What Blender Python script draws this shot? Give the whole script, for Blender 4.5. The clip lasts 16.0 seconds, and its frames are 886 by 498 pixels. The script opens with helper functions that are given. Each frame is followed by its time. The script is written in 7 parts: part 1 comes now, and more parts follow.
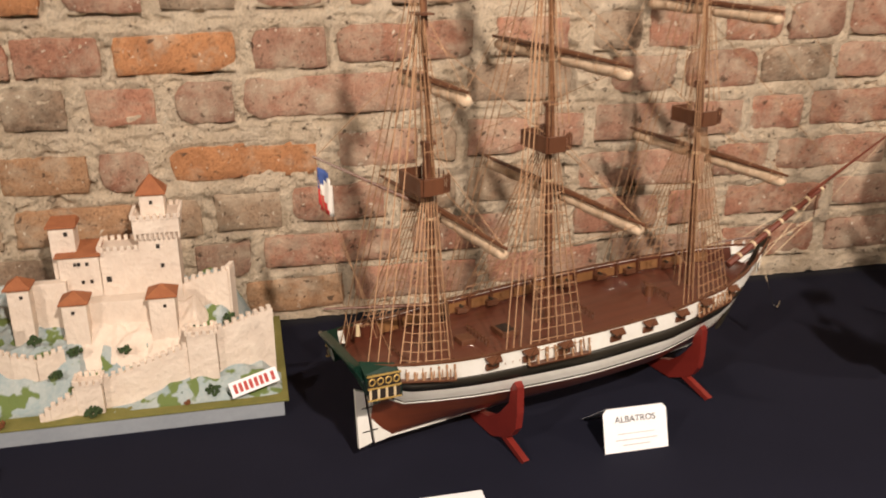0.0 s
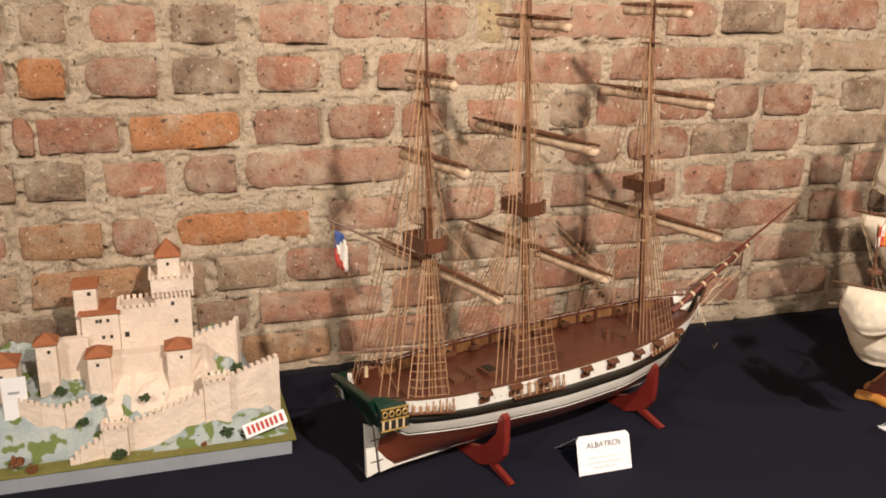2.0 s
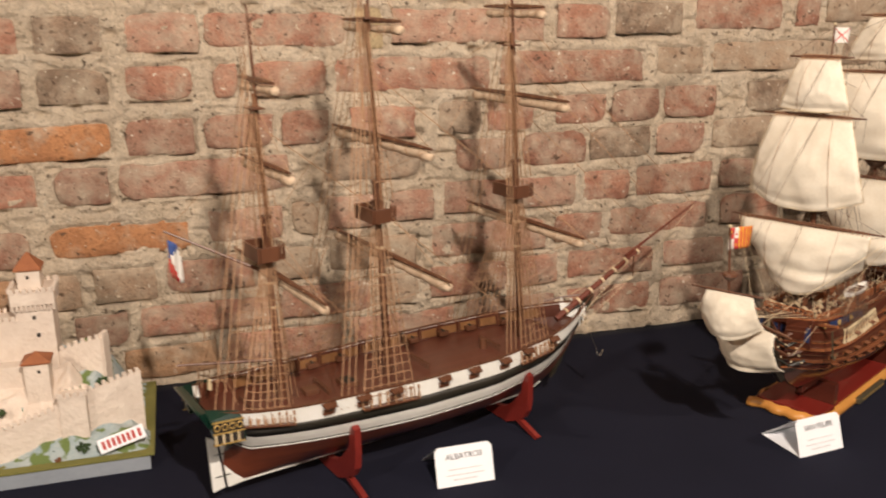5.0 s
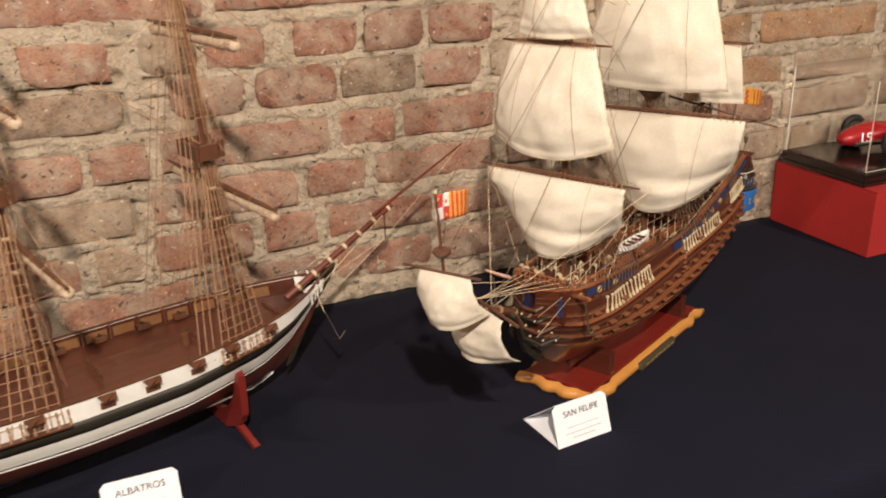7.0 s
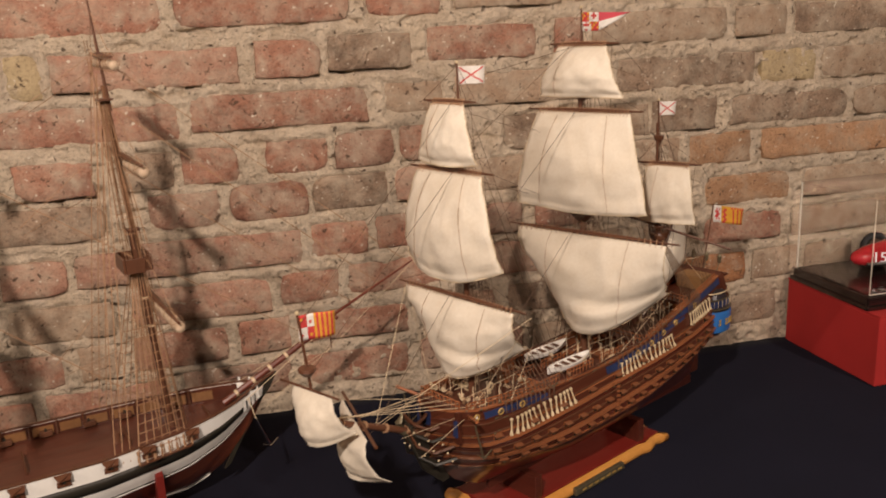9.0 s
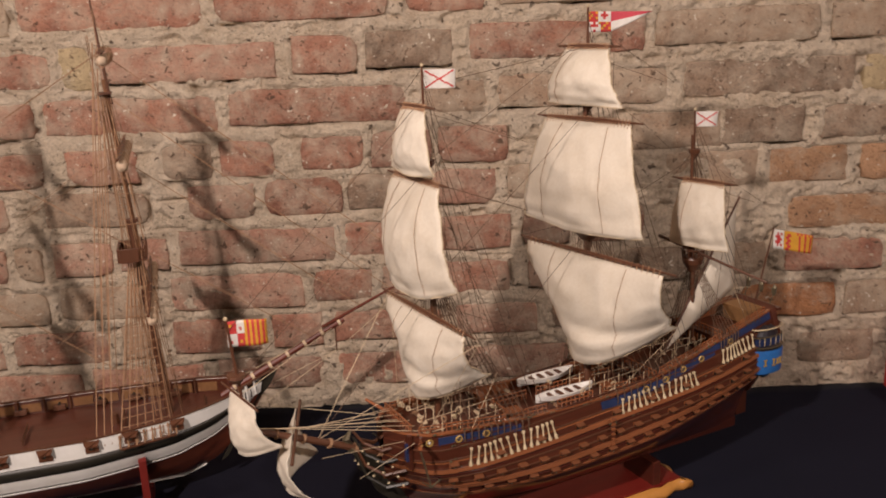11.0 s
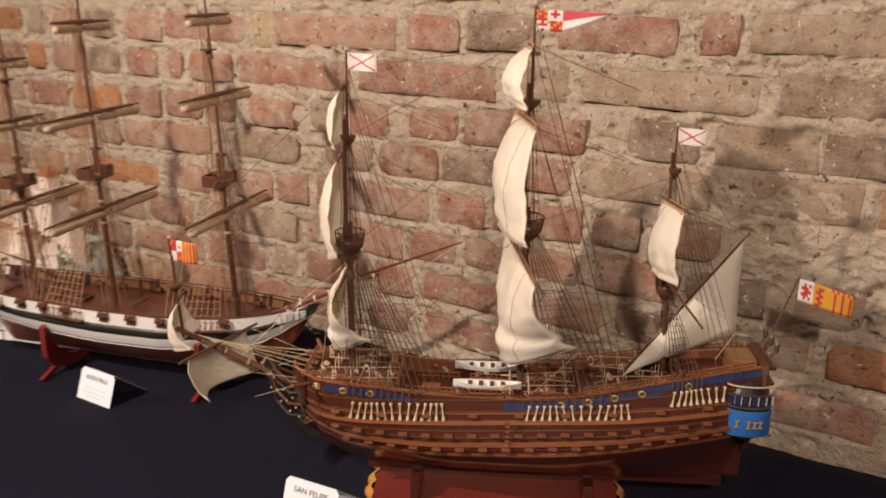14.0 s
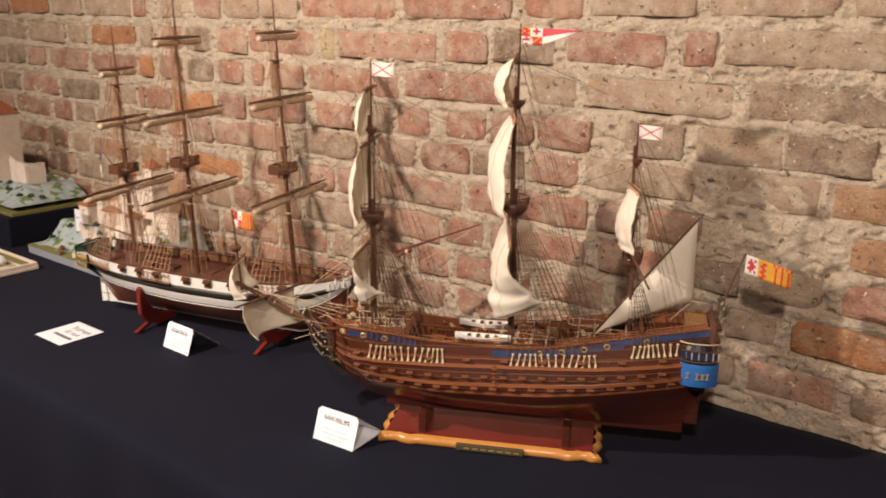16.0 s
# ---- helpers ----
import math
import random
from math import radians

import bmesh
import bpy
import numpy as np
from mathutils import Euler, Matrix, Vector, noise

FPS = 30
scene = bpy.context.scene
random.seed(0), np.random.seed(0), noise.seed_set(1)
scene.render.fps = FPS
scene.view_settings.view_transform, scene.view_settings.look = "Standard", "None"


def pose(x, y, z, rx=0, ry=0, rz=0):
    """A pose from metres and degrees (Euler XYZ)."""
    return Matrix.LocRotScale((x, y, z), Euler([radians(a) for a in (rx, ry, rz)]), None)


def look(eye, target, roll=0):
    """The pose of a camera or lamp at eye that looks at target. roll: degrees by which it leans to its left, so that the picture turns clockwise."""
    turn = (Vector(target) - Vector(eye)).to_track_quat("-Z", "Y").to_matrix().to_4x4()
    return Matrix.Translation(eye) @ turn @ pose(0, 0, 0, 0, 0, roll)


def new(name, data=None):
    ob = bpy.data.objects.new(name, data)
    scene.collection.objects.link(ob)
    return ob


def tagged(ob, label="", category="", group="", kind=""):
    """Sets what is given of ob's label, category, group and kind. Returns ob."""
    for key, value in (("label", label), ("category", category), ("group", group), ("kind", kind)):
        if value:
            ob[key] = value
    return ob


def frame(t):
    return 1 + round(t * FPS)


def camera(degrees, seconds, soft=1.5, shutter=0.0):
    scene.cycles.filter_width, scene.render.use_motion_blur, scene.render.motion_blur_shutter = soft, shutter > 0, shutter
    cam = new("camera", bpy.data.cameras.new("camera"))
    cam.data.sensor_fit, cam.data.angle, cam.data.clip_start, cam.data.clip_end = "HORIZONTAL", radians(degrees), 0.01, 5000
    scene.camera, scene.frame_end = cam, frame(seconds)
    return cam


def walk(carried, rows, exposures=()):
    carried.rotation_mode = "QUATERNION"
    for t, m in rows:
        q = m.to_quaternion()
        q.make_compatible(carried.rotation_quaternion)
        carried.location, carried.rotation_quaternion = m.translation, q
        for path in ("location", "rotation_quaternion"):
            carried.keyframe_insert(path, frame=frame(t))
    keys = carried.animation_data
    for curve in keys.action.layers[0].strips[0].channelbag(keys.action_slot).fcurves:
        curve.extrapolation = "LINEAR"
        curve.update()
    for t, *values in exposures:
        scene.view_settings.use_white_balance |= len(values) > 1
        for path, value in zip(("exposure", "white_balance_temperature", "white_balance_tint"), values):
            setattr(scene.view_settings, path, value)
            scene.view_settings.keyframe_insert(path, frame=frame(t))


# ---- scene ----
cam = camera(54.2, 16.0, soft=1.8, shutter=0.6)
PATH = [
    (0, (-0.106, -0.087, 1.511), (0.305, 1.737, 0.8), -0.0),
    (0.5, (-0.155, -0.145, 1.533), (0.336, 1.672, 0.855), -0.3),
    (1, (-0.229, -0.204, 1.543), (0.317, 1.597, 0.868), 0.5),
    (1.5, (-0.256, -0.228, 1.561), (0.331, 1.584, 0.952), 0.4),
    (2, (-0.271, -0.251, 1.558), (0.326, 1.572, 0.994), 0.9),
    (2.5, (-0.27, -0.255, 1.559), (0.35, 1.569, 1.023), 0.9),
    (2.8, (-0.283, -0.25, 1.574), (0.369, 1.565, 1.043), 1.2),
    (3, (-0.269, -0.276, 1.568), (0.37, 1.553, 1.071), 0.7),
    (3.2, (-0.266, -0.264, 1.566), (0.374, 1.567, 1.079), 0.6),
    (5.3, (0.068, -0.316, 1.54), (0.63, 1.518, 0.975), -0.2),
    (5.5, (0.108, -0.318, 1.538), (0.717, 1.49, 0.937), -1.1),
    (6, (0.183, -0.266, 1.54), (0.904, 1.493, 0.917), -1.4),
    (6.2, (0.221, -0.248, 1.537), (0.95, 1.506, 0.912), -1.5),
    (6.5, (0.323, -0.194, 1.531), (1.079, 1.523, 0.837), -1.0),
    (7, (0.428, -0.129, 1.537), (1.168, 1.581, 0.811), -1.5),
    (7.5, (0.473, -0.117, 1.54), (1.236, 1.586, 0.822), -2.2),
    (8, (0.57, -0.157, 1.55), (1.233, 1.612, 0.895), -3.1),
    (8.2, (0.627, -0.19, 1.554), (1.223, 1.602, 0.897), -2.8),
    (8.5, (0.695, -0.239, 1.557), (1.176, 1.598, 0.93), -2.4),
    (9, (0.767, -0.274, 1.574), (1.23, 1.604, 1.063), -2.7),
    (9.2, (0.786, -0.275, 1.572), (1.237, 1.606, 1.064), -3.0),
    (11.3, (1.215, -0.236, 1.576), (1.106, 1.693, 1.06), -1.5),
    (11.5, (1.28, -0.265, 1.576), (1.091, 1.662, 1.074), -1.2),
    (11.7, (1.316, -0.292, 1.581), (1.08, 1.62, 1.042), -1.9),
    (12, (1.419, -0.299, 1.58), (1.08, 1.594, 1.03), -2.0),
    (12.5, (1.516, -0.255, 1.593), (1.085, 1.625, 1.063), -1.3),
    (13, (1.639, -0.178, 1.574), (1.036, 1.656, 1.054), 0.4),
    (13.5, (1.74, -0.138, 1.597), (0.978, 1.623, 1.032), -0.8),
    (14, (1.915, -0.101, 1.597), (0.934, 1.547, 1.029), 1.1),
    (14.5, (2.043, -0.09, 1.602), (0.919, 1.469, 1.051), -1.0),
    (15, (2.126, -0.176, 1.611), (0.964, 1.364, 1.082), 0.2),
    (15.5, (2.194, -0.245, 1.617), (1.059, 1.308, 1.069), 0.3),
    (16, (2.234, -0.264, 1.607), (1.055, 1.26, 1.071), 0.9),
]
EXPOSURES = [(0.0, 0.09, 6480, 7), (1.5, 0.11, 6480, 7), (3.0, -0.02, 6480, 7), (5.5, -0.03, 6380, 6), (7.0, 0.0, 6380, 6), (8.0, -0.18, 6480, 8), (9.0, -0.43, 6650, 12),
             (11.5, -0.52, 6250, 15), (12.0, -0.38, 6250, 15), (13.0, -0.32, 6500, 13), (13.5, -0.29, 6500, 13), (14.5, -0.03, 6450, 11), (15.4, 0.14, 6450, 10), (16.0, 0.13, 6450, 10)]
walk(cam, [(t, look(eye, target, roll)) for t, eye, target, roll in PATH], EXPOSURES)

# ---- light ----
WALL, TABLE = 1.53, 0.75
world = bpy.data.worlds.new("room_air")
scene.world = world
world.use_nodes = True
world.node_tree.nodes["Background"].inputs[0].default_value = (1.0, 0.80, 0.64, 1)
world.node_tree.nodes["Background"].inputs[1].default_value = 0.07


def unseen_lamp(eye, target, watts, size=0.045, spread=120):
    lamp = bpy.data.lights.new("unseen_lamp", "SPOT")
    lamp.energy, lamp.shadow_soft_size, lamp.color = watts, size, (1.0, 0.832, 0.712)
    lamp.spot_size, lamp.spot_blend = radians(spread), 0.9
    ob = new("unseen_lamp", lamp)
    ob.matrix_world = look(eye, target)


# key, placed from where the mast shadows fall on the wall
unseen_lamp((0.30, -0.75, 2.42), (0.85, 1.35, 1.15), 268, 0.036, 112)
# fill added to brighten the west end of the wall; no fixture known there
unseen_lamp((-1.70, -0.80, 2.42), (-1.0, 1.40, 1.2), 138)
# unseen as well; brightens the east wall and the galleon's near side
unseen_lamp((2.45, -0.85, 2.42), (2.2, 1.45, 1.35), 160, 0.045, 105)


# ---- materials ----
def material(name, colour, rough=0.6, metal=0.0, second=None, scale=20.0, spread=0.5, grain=0.0, grain_scale=150.0, vary=0.0,
             stretch=(1, 1, 1), coat=0.0, specular=None):
    """Base colour mottled at two scales towards a second colour, with fine relief; vary: each object's own shift of value."""
    m = bpy.data.materials.new(name)
    m.use_nodes = True
    nodes, link = m.node_tree.nodes, m.node_tree.links.new
    bsdf = nodes["Principled BSDF"]
    bsdf.inputs["Roughness"].default_value = rough
    bsdf.inputs["Metallic"].default_value = metal
    bsdf.inputs["Coat Weight"].default_value = coat
    if specular is not None:
        bsdf.inputs["Specular IOR Level"].default_value = specular
    second = second or tuple(c * 0.7 for c in colour)
    coord = nodes.new("ShaderNodeTexCoord")
    mapping = nodes.new("ShaderNodeMapping")
    mapping.inputs["Scale"].default_value = stretch
    link(coord.outputs["Object"], mapping.inputs[0])
    big, small = nodes.new("ShaderNodeTexNoise"), nodes.new("ShaderNodeTexNoise")
    for n, s, d in ((big, scale, 5), (small, grain_scale, 3)):
        n.inputs["Scale"].default_value, n.inputs["Detail"].default_value = s, d
        link(mapping.outputs[0], n.inputs["Vector"])
    both = nodes.new("ShaderNodeMix")
    both.data_type, both.inputs[0].default_value = "FLOAT", 0.35
    link(big.outputs[0], both.inputs[2])
    link(small.outputs[0], both.inputs[3])
    ramp = nodes.new("ShaderNodeValToRGB")
    ramp.color_ramp.elements[0].position, ramp.color_ramp.elements[1].position = 0.5 - spread * 0.4, 0.5 + spread * 0.4
    ramp.color_ramp.elements[0].color, ramp.color_ramp.elements[1].color = (*second, 1), (*colour, 1)
    link(both.outputs[0], ramp.inputs[0])
    last = ramp.outputs[0]
    if vary:
        info, hsv, span = nodes.new("ShaderNodeObjectInfo"), nodes.new("ShaderNodeHueSaturation"), nodes.new("ShaderNodeMapRange")
        span.inputs[3].default_value, span.inputs[4].default_value = 1 - vary, 1 + vary
        link(info.outputs["Random"], span.inputs[0])
        link(span.outputs[0], hsv.inputs["Value"])
        link(last, hsv.inputs["Color"])
        last = hsv.outputs[0]
    link(last, bsdf.inputs["Base Color"])
    if grain:
        bump = nodes.new("ShaderNodeBump")
        bump.inputs["Strength"].default_value, bump.inputs["Distance"].default_value = grain, 0.004
        link(both.outputs[0], bump.inputs["Height"])
        link(bump.outputs[0], bsdf.inputs["Normal"])
    return m


def masonry(name, colour, second, smear, mortar=(0.48, 0.40, 0.30), relief=0.0034, vary=0.16):
    """Old fired clay or lime: mottled in wide soft patches, finely grained, hazed over with mortar in places, with lime
    specks; the shade of pits and hollows is painted in dark.
    """
    m = bpy.data.materials.new(name)
    m.use_nodes = True
    nodes, link = m.node_tree.nodes, m.node_tree.links.new
    bsdf = nodes["Principled BSDF"]
    bsdf.inputs["Roughness"].default_value = 0.92
    bsdf.inputs["Specular IOR Level"].default_value = 0.25
    geo, info = nodes.new("ShaderNodeNewGeometry"), nodes.new("ShaderNodeObjectInfo")

    def cloud(scale, detail, rough, warp=0.0):
        n = nodes.new("ShaderNodeTexNoise")
        n.inputs["Scale"].default_value, n.inputs["Detail"].default_value, n.inputs["Roughness"].default_value = scale, detail, rough
        n.inputs["Distortion"].default_value = warp
        link(geo.outputs["Position"], n.inputs["Vector"])
        return n.outputs[0]

    def ramp(value, low, high, dark=(0, 0, 0), light=(1, 1, 1)):
        r = nodes.new("ShaderNodeValToRGB")
        r.color_ramp.elements[0].position, r.color_ramp.elements[1].position = low, high
        r.color_ramp.elements[0].color, r.color_ramp.elements[1].color = (*dark, 1), (*light, 1)
        link(value, r.inputs[0])
        return r.outputs[0]

    def blend(share, a, b, amount=None):
        x = nodes.new("ShaderNodeMix")
        x.data_type = "RGBA"
        if amount is not None:
            scaled = nodes.new("ShaderNodeMath")
            scaled.operation, scaled.inputs[1].default_value = "MULTIPLY", amount
            link(share, scaled.inputs[0])
            share = scaled.outputs[0]
        link(share, x.inputs[0])
        for k, c in ((6, a), (7, b)):
            if isinstance(c, tuple):
                x.inputs[k].default_value = (*c, 1)
            else:
                link(c, x.inputs[k])
        return x.outputs[2]

    wide, mid, fine, sand = cloud(13, 6, 0.62, 0.6), cloud(48, 5, 0.68), cloud(170, 4, 0.7), cloud(420, 2, 0.6)
    body = ramp(wide, 0.38, 0.60, second, colour)
    body = blend(ramp(mid, 0.40, 0.72), body, tuple(c * 1.18 for c in colour), 0.55)
    # low spots of the fine relief get their shade as darker colour
    body = blend(ramp(fine, 0.30, 0.50, (1, 1, 1), (0, 0, 0)), body, tuple(c * 0.50 for c in second), 0.72)
    hsv, span = nodes.new("ShaderNodeHueSaturation"), nodes.new("ShaderNodeMapRange")
    span.inputs[3].default_value, span.inputs[4].default_value = 1 - vary, 1 + vary
    link(info.outputs["Random"], span.inputs[0])
    link(span.outputs[0], hsv.inputs["Value"])
    link(body, hsv.inputs["Color"])
    lime = ramp(mid, 0.3, 0.7, tuple(c * 0.78 for c in mortar), tuple(min(1, c * 1.15) for c in mortar))
    haze = ramp(cloud(15, 9, 0.70, 0.3), 0.62 - smear * 0.20, 0.88 - smear * 0.18)
    last = blend(haze, hsv.outputs[0], lime, 0.9)
    last = blend(ramp(cloud(95, 3, 0.5), 0.675, 0.73), last, (0.70, 0.63, 0.51), 0.85)
    # dark dabs paint the shade of small pits; no relief follows them
    last = blend(ramp(cloud(80, 3, 0.5, 0.5), 0.295, 0.36, (1, 1, 1), (0, 0, 0)), last, (0.085, 0.054, 0.036), 0.85)
    link(last, bsdf.inputs["Base Color"])
    height, both = nodes.new("ShaderNodeMath"), nodes.new("ShaderNodeMath")
    height.operation, height.inputs[2].default_value = "MULTIPLY_ADD", 0.0
    height.inputs[1].default_value = 1.6
    link(mid, height.inputs[0])
    link(fine, height.inputs[2])
    both.operation, both.inputs[1].default_value = "MULTIPLY_ADD", 0.35
    link(sand, both.inputs[0])
    link(height.outputs[0], both.inputs[2])
    bump = nodes.new("ShaderNodeBump")
    bump.inputs["Strength"].default_value, bump.inputs["Distance"].default_value = 1.0, relief
    link(both.outputs[0], bump.inputs["Height"])
    link(bump.outputs[0], bsdf.inputs["Normal"])
    return m


CLAY = {
    "r": masonry("clay_red", (0.390, 0.198, 0.132), (0.260, 0.118, 0.080), 1.0),
    "p": masonry("clay_pink", (0.400, 0.226, 0.158), (0.300, 0.156, 0.109), 1.05),
    "a": masonry("clay_amber", (0.43, 0.255, 0.145), (0.335, 0.190, 0.108), 0.75),
    "o": masonry("clay_orange", (0.47, 0.225, 0.105), (0.35, 0.160, 0.076), 0.55),
    "t": masonry("clay_tan", (0.395, 0.275, 0.185), (0.295, 0.195, 0.130), 1.15),
    "d": masonry("clay_dark", (0.305, 0.212, 0.146), (0.155, 0.108, 0.076), 0.95),
    "y": masonry("clay_yellow", (0.46, 0.360, 0.215), (0.38, 0.290, 0.170), 0.6),
}
MORTAR = masonry("lime_mortar", (0.66, 0.545, 0.405), (0.505, 0.395, 0.282), 0.95, (0.72, 0.61, 0.475), 0.0078, 0.0)
PLASTER = material("room_plaster", (0.62, 0.55, 0.45), 0.9, scale=3, spread=0.5, grain=0.2)
FLOOR = material("unseen_floor_red", (0.30, 0.18, 0.12), 0.5, scale=5, spread=0.5)
CLOTH = material("navy_cloth", (0.0108, 0.0113, 0.0225), 0.95, second=(0.0078, 0.0083, 0.0165), scale=6, spread=0.6, grain=0.35, grain_scale=900, specular=0.12)
CLOTH.node_tree.nodes["Principled BSDF"].inputs["Sheen Weight"].default_value = 0.012
CLOTH.node_tree.nodes["Principled BSDF"].inputs["Sheen Roughness"].default_value = 0.45
REDCLOTH = material("red_cloth", (0.47, 0.022, 0.020), 0.85, second=(0.36, 0.016, 0.014), scale=10, spread=0.5, grain=0.4, grain_scale=700)
CARD = material("white_card", (0.86, 0.87, 0.90), 0.6, second=(0.82, 0.83, 0.86), scale=30)
FAINT = material("faint_ink", (0.70, 0.69, 0.71), 0.6)
INK = material("printed_ink", (0.05, 0.05, 0.06), 0.6)
CANVAS = material("sail_canvas", (0.87, 0.81, 0.69), 0.85, second=(0.72, 0.635, 0.50), scale=22, spread=0.6, grain=0.28, grain_scale=200)
ROLLED = material("furled_canvas", (0.64, 0.50, 0.36), 0.85, second=(0.40, 0.28, 0.18), scale=60, spread=0.6, grain=0.6, grain_scale=300)
ROPE = material("tan_cord", (0.40, 0.240, 0.135), 0.8, second=(0.27, 0.145, 0.075), scale=80, spread=0.5)
PALEROPE = material("pale_cord", (0.68, 0.55, 0.37), 0.8, second=(0.52, 0.40, 0.25), scale=80, spread=0.5)
DARKROPE = material("brown_cord", (0.13, 0.075, 0.04), 0.8, second=(0.09, 0.05, 0.03), scale=80, spread=0.5)
SPAR = material("spar_wood", (0.135, 0.052, 0.025), 0.42, second=(0.075, 0.029, 0.014), scale=25, spread=0.6, stretch=(1, 1, 0.15), coat=0.2)
SPARPALE = material("pale_spar_wood", (0.22, 0.100, 0.045), 0.45, second=(0.13, 0.058, 0.026), scale=25, spread=0.6, stretch=(1, 1, 0.15), coat=0.2)
DECK = material("deck_mahogany", (0.135, 0.042, 0.024), 0.36, second=(0.070, 0.022, 0.013), scale=18, spread=0.6, stretch=(0.3, 6, 1), coat=0.25)
BOTTOM = material("hull_mahogany", (0.20, 0.052, 0.024), 0.35, second=(0.13, 0.034, 0.017), scale=14, spread=0.6, stretch=(0.3, 1, 8), coat=0.4)
OCHRE = material("bulwark_ochre", (0.25, 0.120, 0.044), 0.45, second=(0.15, 0.068, 0.026), scale=40, spread=0.6, coat=0.2)
REDSPAR = material("bowsprit_red", (0.165, 0.044, 0.026), 0.35, second=(0.10, 0.026, 0.016), scale=30, spread=0.6, coat=0.3)
HULLWHITE = material("hull_white", (0.84, 0.83, 0.79), 0.4, second=(0.75, 0.73, 0.67), scale=18, spread=0.5)
HULLBLACK = material("hull_black", (0.030, 0.026, 0.018), 0.4, second=(0.02, 0.017, 0.012), scale=18, spread=0.5)
STANDRED = material("cradle_red", (0.22, 0.024, 0.017), 0.4, second=(0.15, 0.016, 0.012), scale=15, spread=0.5, coat=0.3)
GREEN = material("stern_green", (0.007, 0.032, 0.020), 0.3, second=(0.004, 0.02, 0.013), scale=25, spread=0.5, coat=0.3)
GOLD = material("gilt_paint", (0.62, 0.42, 0.13), 0.4, metal=0.35, second=(0.42, 0.27, 0.08), scale=90, spread=0.6)
BONE = material("bone_paint", (0.66, 0.55, 0.36), 0.5, second=(0.50, 0.38, 0.22), scale=70, spread=0.6)
OAK = material("galleon_oak", (0.108, 0.030, 0.015), 0.30, second=(0.042, 0.012, 0.0068), scale=16, spread=0.65, stretch=(0.3, 1, 8), coat=0.35)
OAKPALE = material("galleon_wale", (0.33, 0.118, 0.050), 0.24, second=(0.20, 0.072, 0.030), scale=16, spread=0.6, stretch=(0.3, 1, 8), coat=0.7)
OAKDARK = material("galleon_bottom", (0.098, 0.023, 0.013), 0.28, second=(0.058, 0.014, 0.009), scale=16, spread=0.6, stretch=(0.3, 1, 8), coat=0.45)
CABIN = material("galleon_cabin", (0.31, 0.17, 0.065), 0.5, second=(0.20, 0.10, 0.04), scale=20, spread=0.6)
GALLERY = material("gallery_black", (0.030, 0.026, 0.034), 0.35, second=(0.016, 0.012, 0.014), scale=60, spread=0.6, coat=0.3)
LID = material("galleon_port_lid", (0.21, 0.080, 0.036), 0.35, second=(0.14, 0.050, 0.022), scale=40, spread=0.6, coat=0.3)
NAVYBLUE = material("galleon_blue", (0.026, 0.042, 0.125), 0.4, second=(0.015, 0.024, 0.065), scale=30, spread=0.5)
SKYBLUE = material("shield_blue", (0.030, 0.155, 0.45), 0.4, second=(0.022, 0.115, 0.35), scale=20, spread=0.5)
# black for gallery panels; in ports, hatch and slots it paints in the shade
PORT = material("port_shade_and_black", (0.018, 0.012, 0.009), 0.6)
PLINTHTOP = material("plinth_mahogany", (0.20, 0.018, 0.012), 0.42, second=(0.135, 0.012, 0.008), scale=10, spread=0.6, stretch=(0.3, 3, 1), coat=0.12)
PLINTHEDGE = material("plinth_honey", (0.62, 0.29, 0.070), 0.3, second=(0.50, 0.21, 0.045), scale=14, spread=0.6, coat=0.4)
BRASS = material("dull_brass", (0.20, 0.165, 0.10), 0.4, metal=0.6, second=(0.13, 0.11, 0.07), scale=60)
FLAGWHITE = material("flag_white", (0.80, 0.76, 0.70), 0.8)
FLAGRED = material("flag_red", (0.60, 0.050, 0.045), 0.8)
FLAGPINK = material("flag_crimson", (0.62, 0.075, 0.10), 0.8)
FLAGYELLOW = material("flag_yellow", (0.72, 0.36, 0.030), 0.8)
FLAGBLUE = material("flag_blue", (0.045, 0.085, 0.27), 0.8)
STONE = material("model_stone", (0.80, 0.70, 0.60), 0.9, second=(0.66, 0.55, 0.46), scale=34, spread=0.62, grain=1.0, grain_scale=130)
STONE.node_tree.nodes["Bump"].inputs["Distance"].default_value = 0.0055
ROOF = material("model_terracotta", (0.40, 0.150, 0.062), 0.85, second=(0.26, 0.09, 0.04), scale=60, spread=0.6, grain=0.5, grain_scale=260)
SLATE = material("model_window_black", (0.035, 0.028, 0.022), 0.7)
LAWN = material("model_grass", (0.23, 0.205, 0.055), 0.95, second=(0.14, 0.145, 0.035), scale=45, spread=0.6, grain=0.9, grain_scale=420)
BOARD = material("board_grey_blue", (0.33, 0.36, 0.40), 0.6, second=(0.26, 0.29, 0.33), scale=12, spread=0.5)
BUSH = material("model_moss", (0.050, 0.085, 0.028), 0.95, second=(0.025, 0.045, 0.016), scale=120, spread=0.6, grain=0.8)
RUST = material("model_dry_moss", (0.22, 0.085, 0.03), 0.95, second=(0.14, 0.05, 0.02), scale=120, spread=0.6, grain=0.8)
ROCK = material("model_rock", (0.47, 0.50, 0.48), 0.9, second=(0.22, 0.31, 0.34), scale=22, spread=0.6, grain=0.8, grain_scale=160)
LETTERRED = material("letter_red", (0.50, 0.05, 0.04), 0.6)
BLACKWOOD = material("black_lacquer", (0.020, 0.010, 0.009), 0.25, second=(0.014, 0.007, 0.006), scale=12, coat=0.5)
CARRED = material("car_red", (0.36, 0.014, 0.018), 0.25, coat=0.5, second=(0.31, 0.012, 0.016), scale=8)
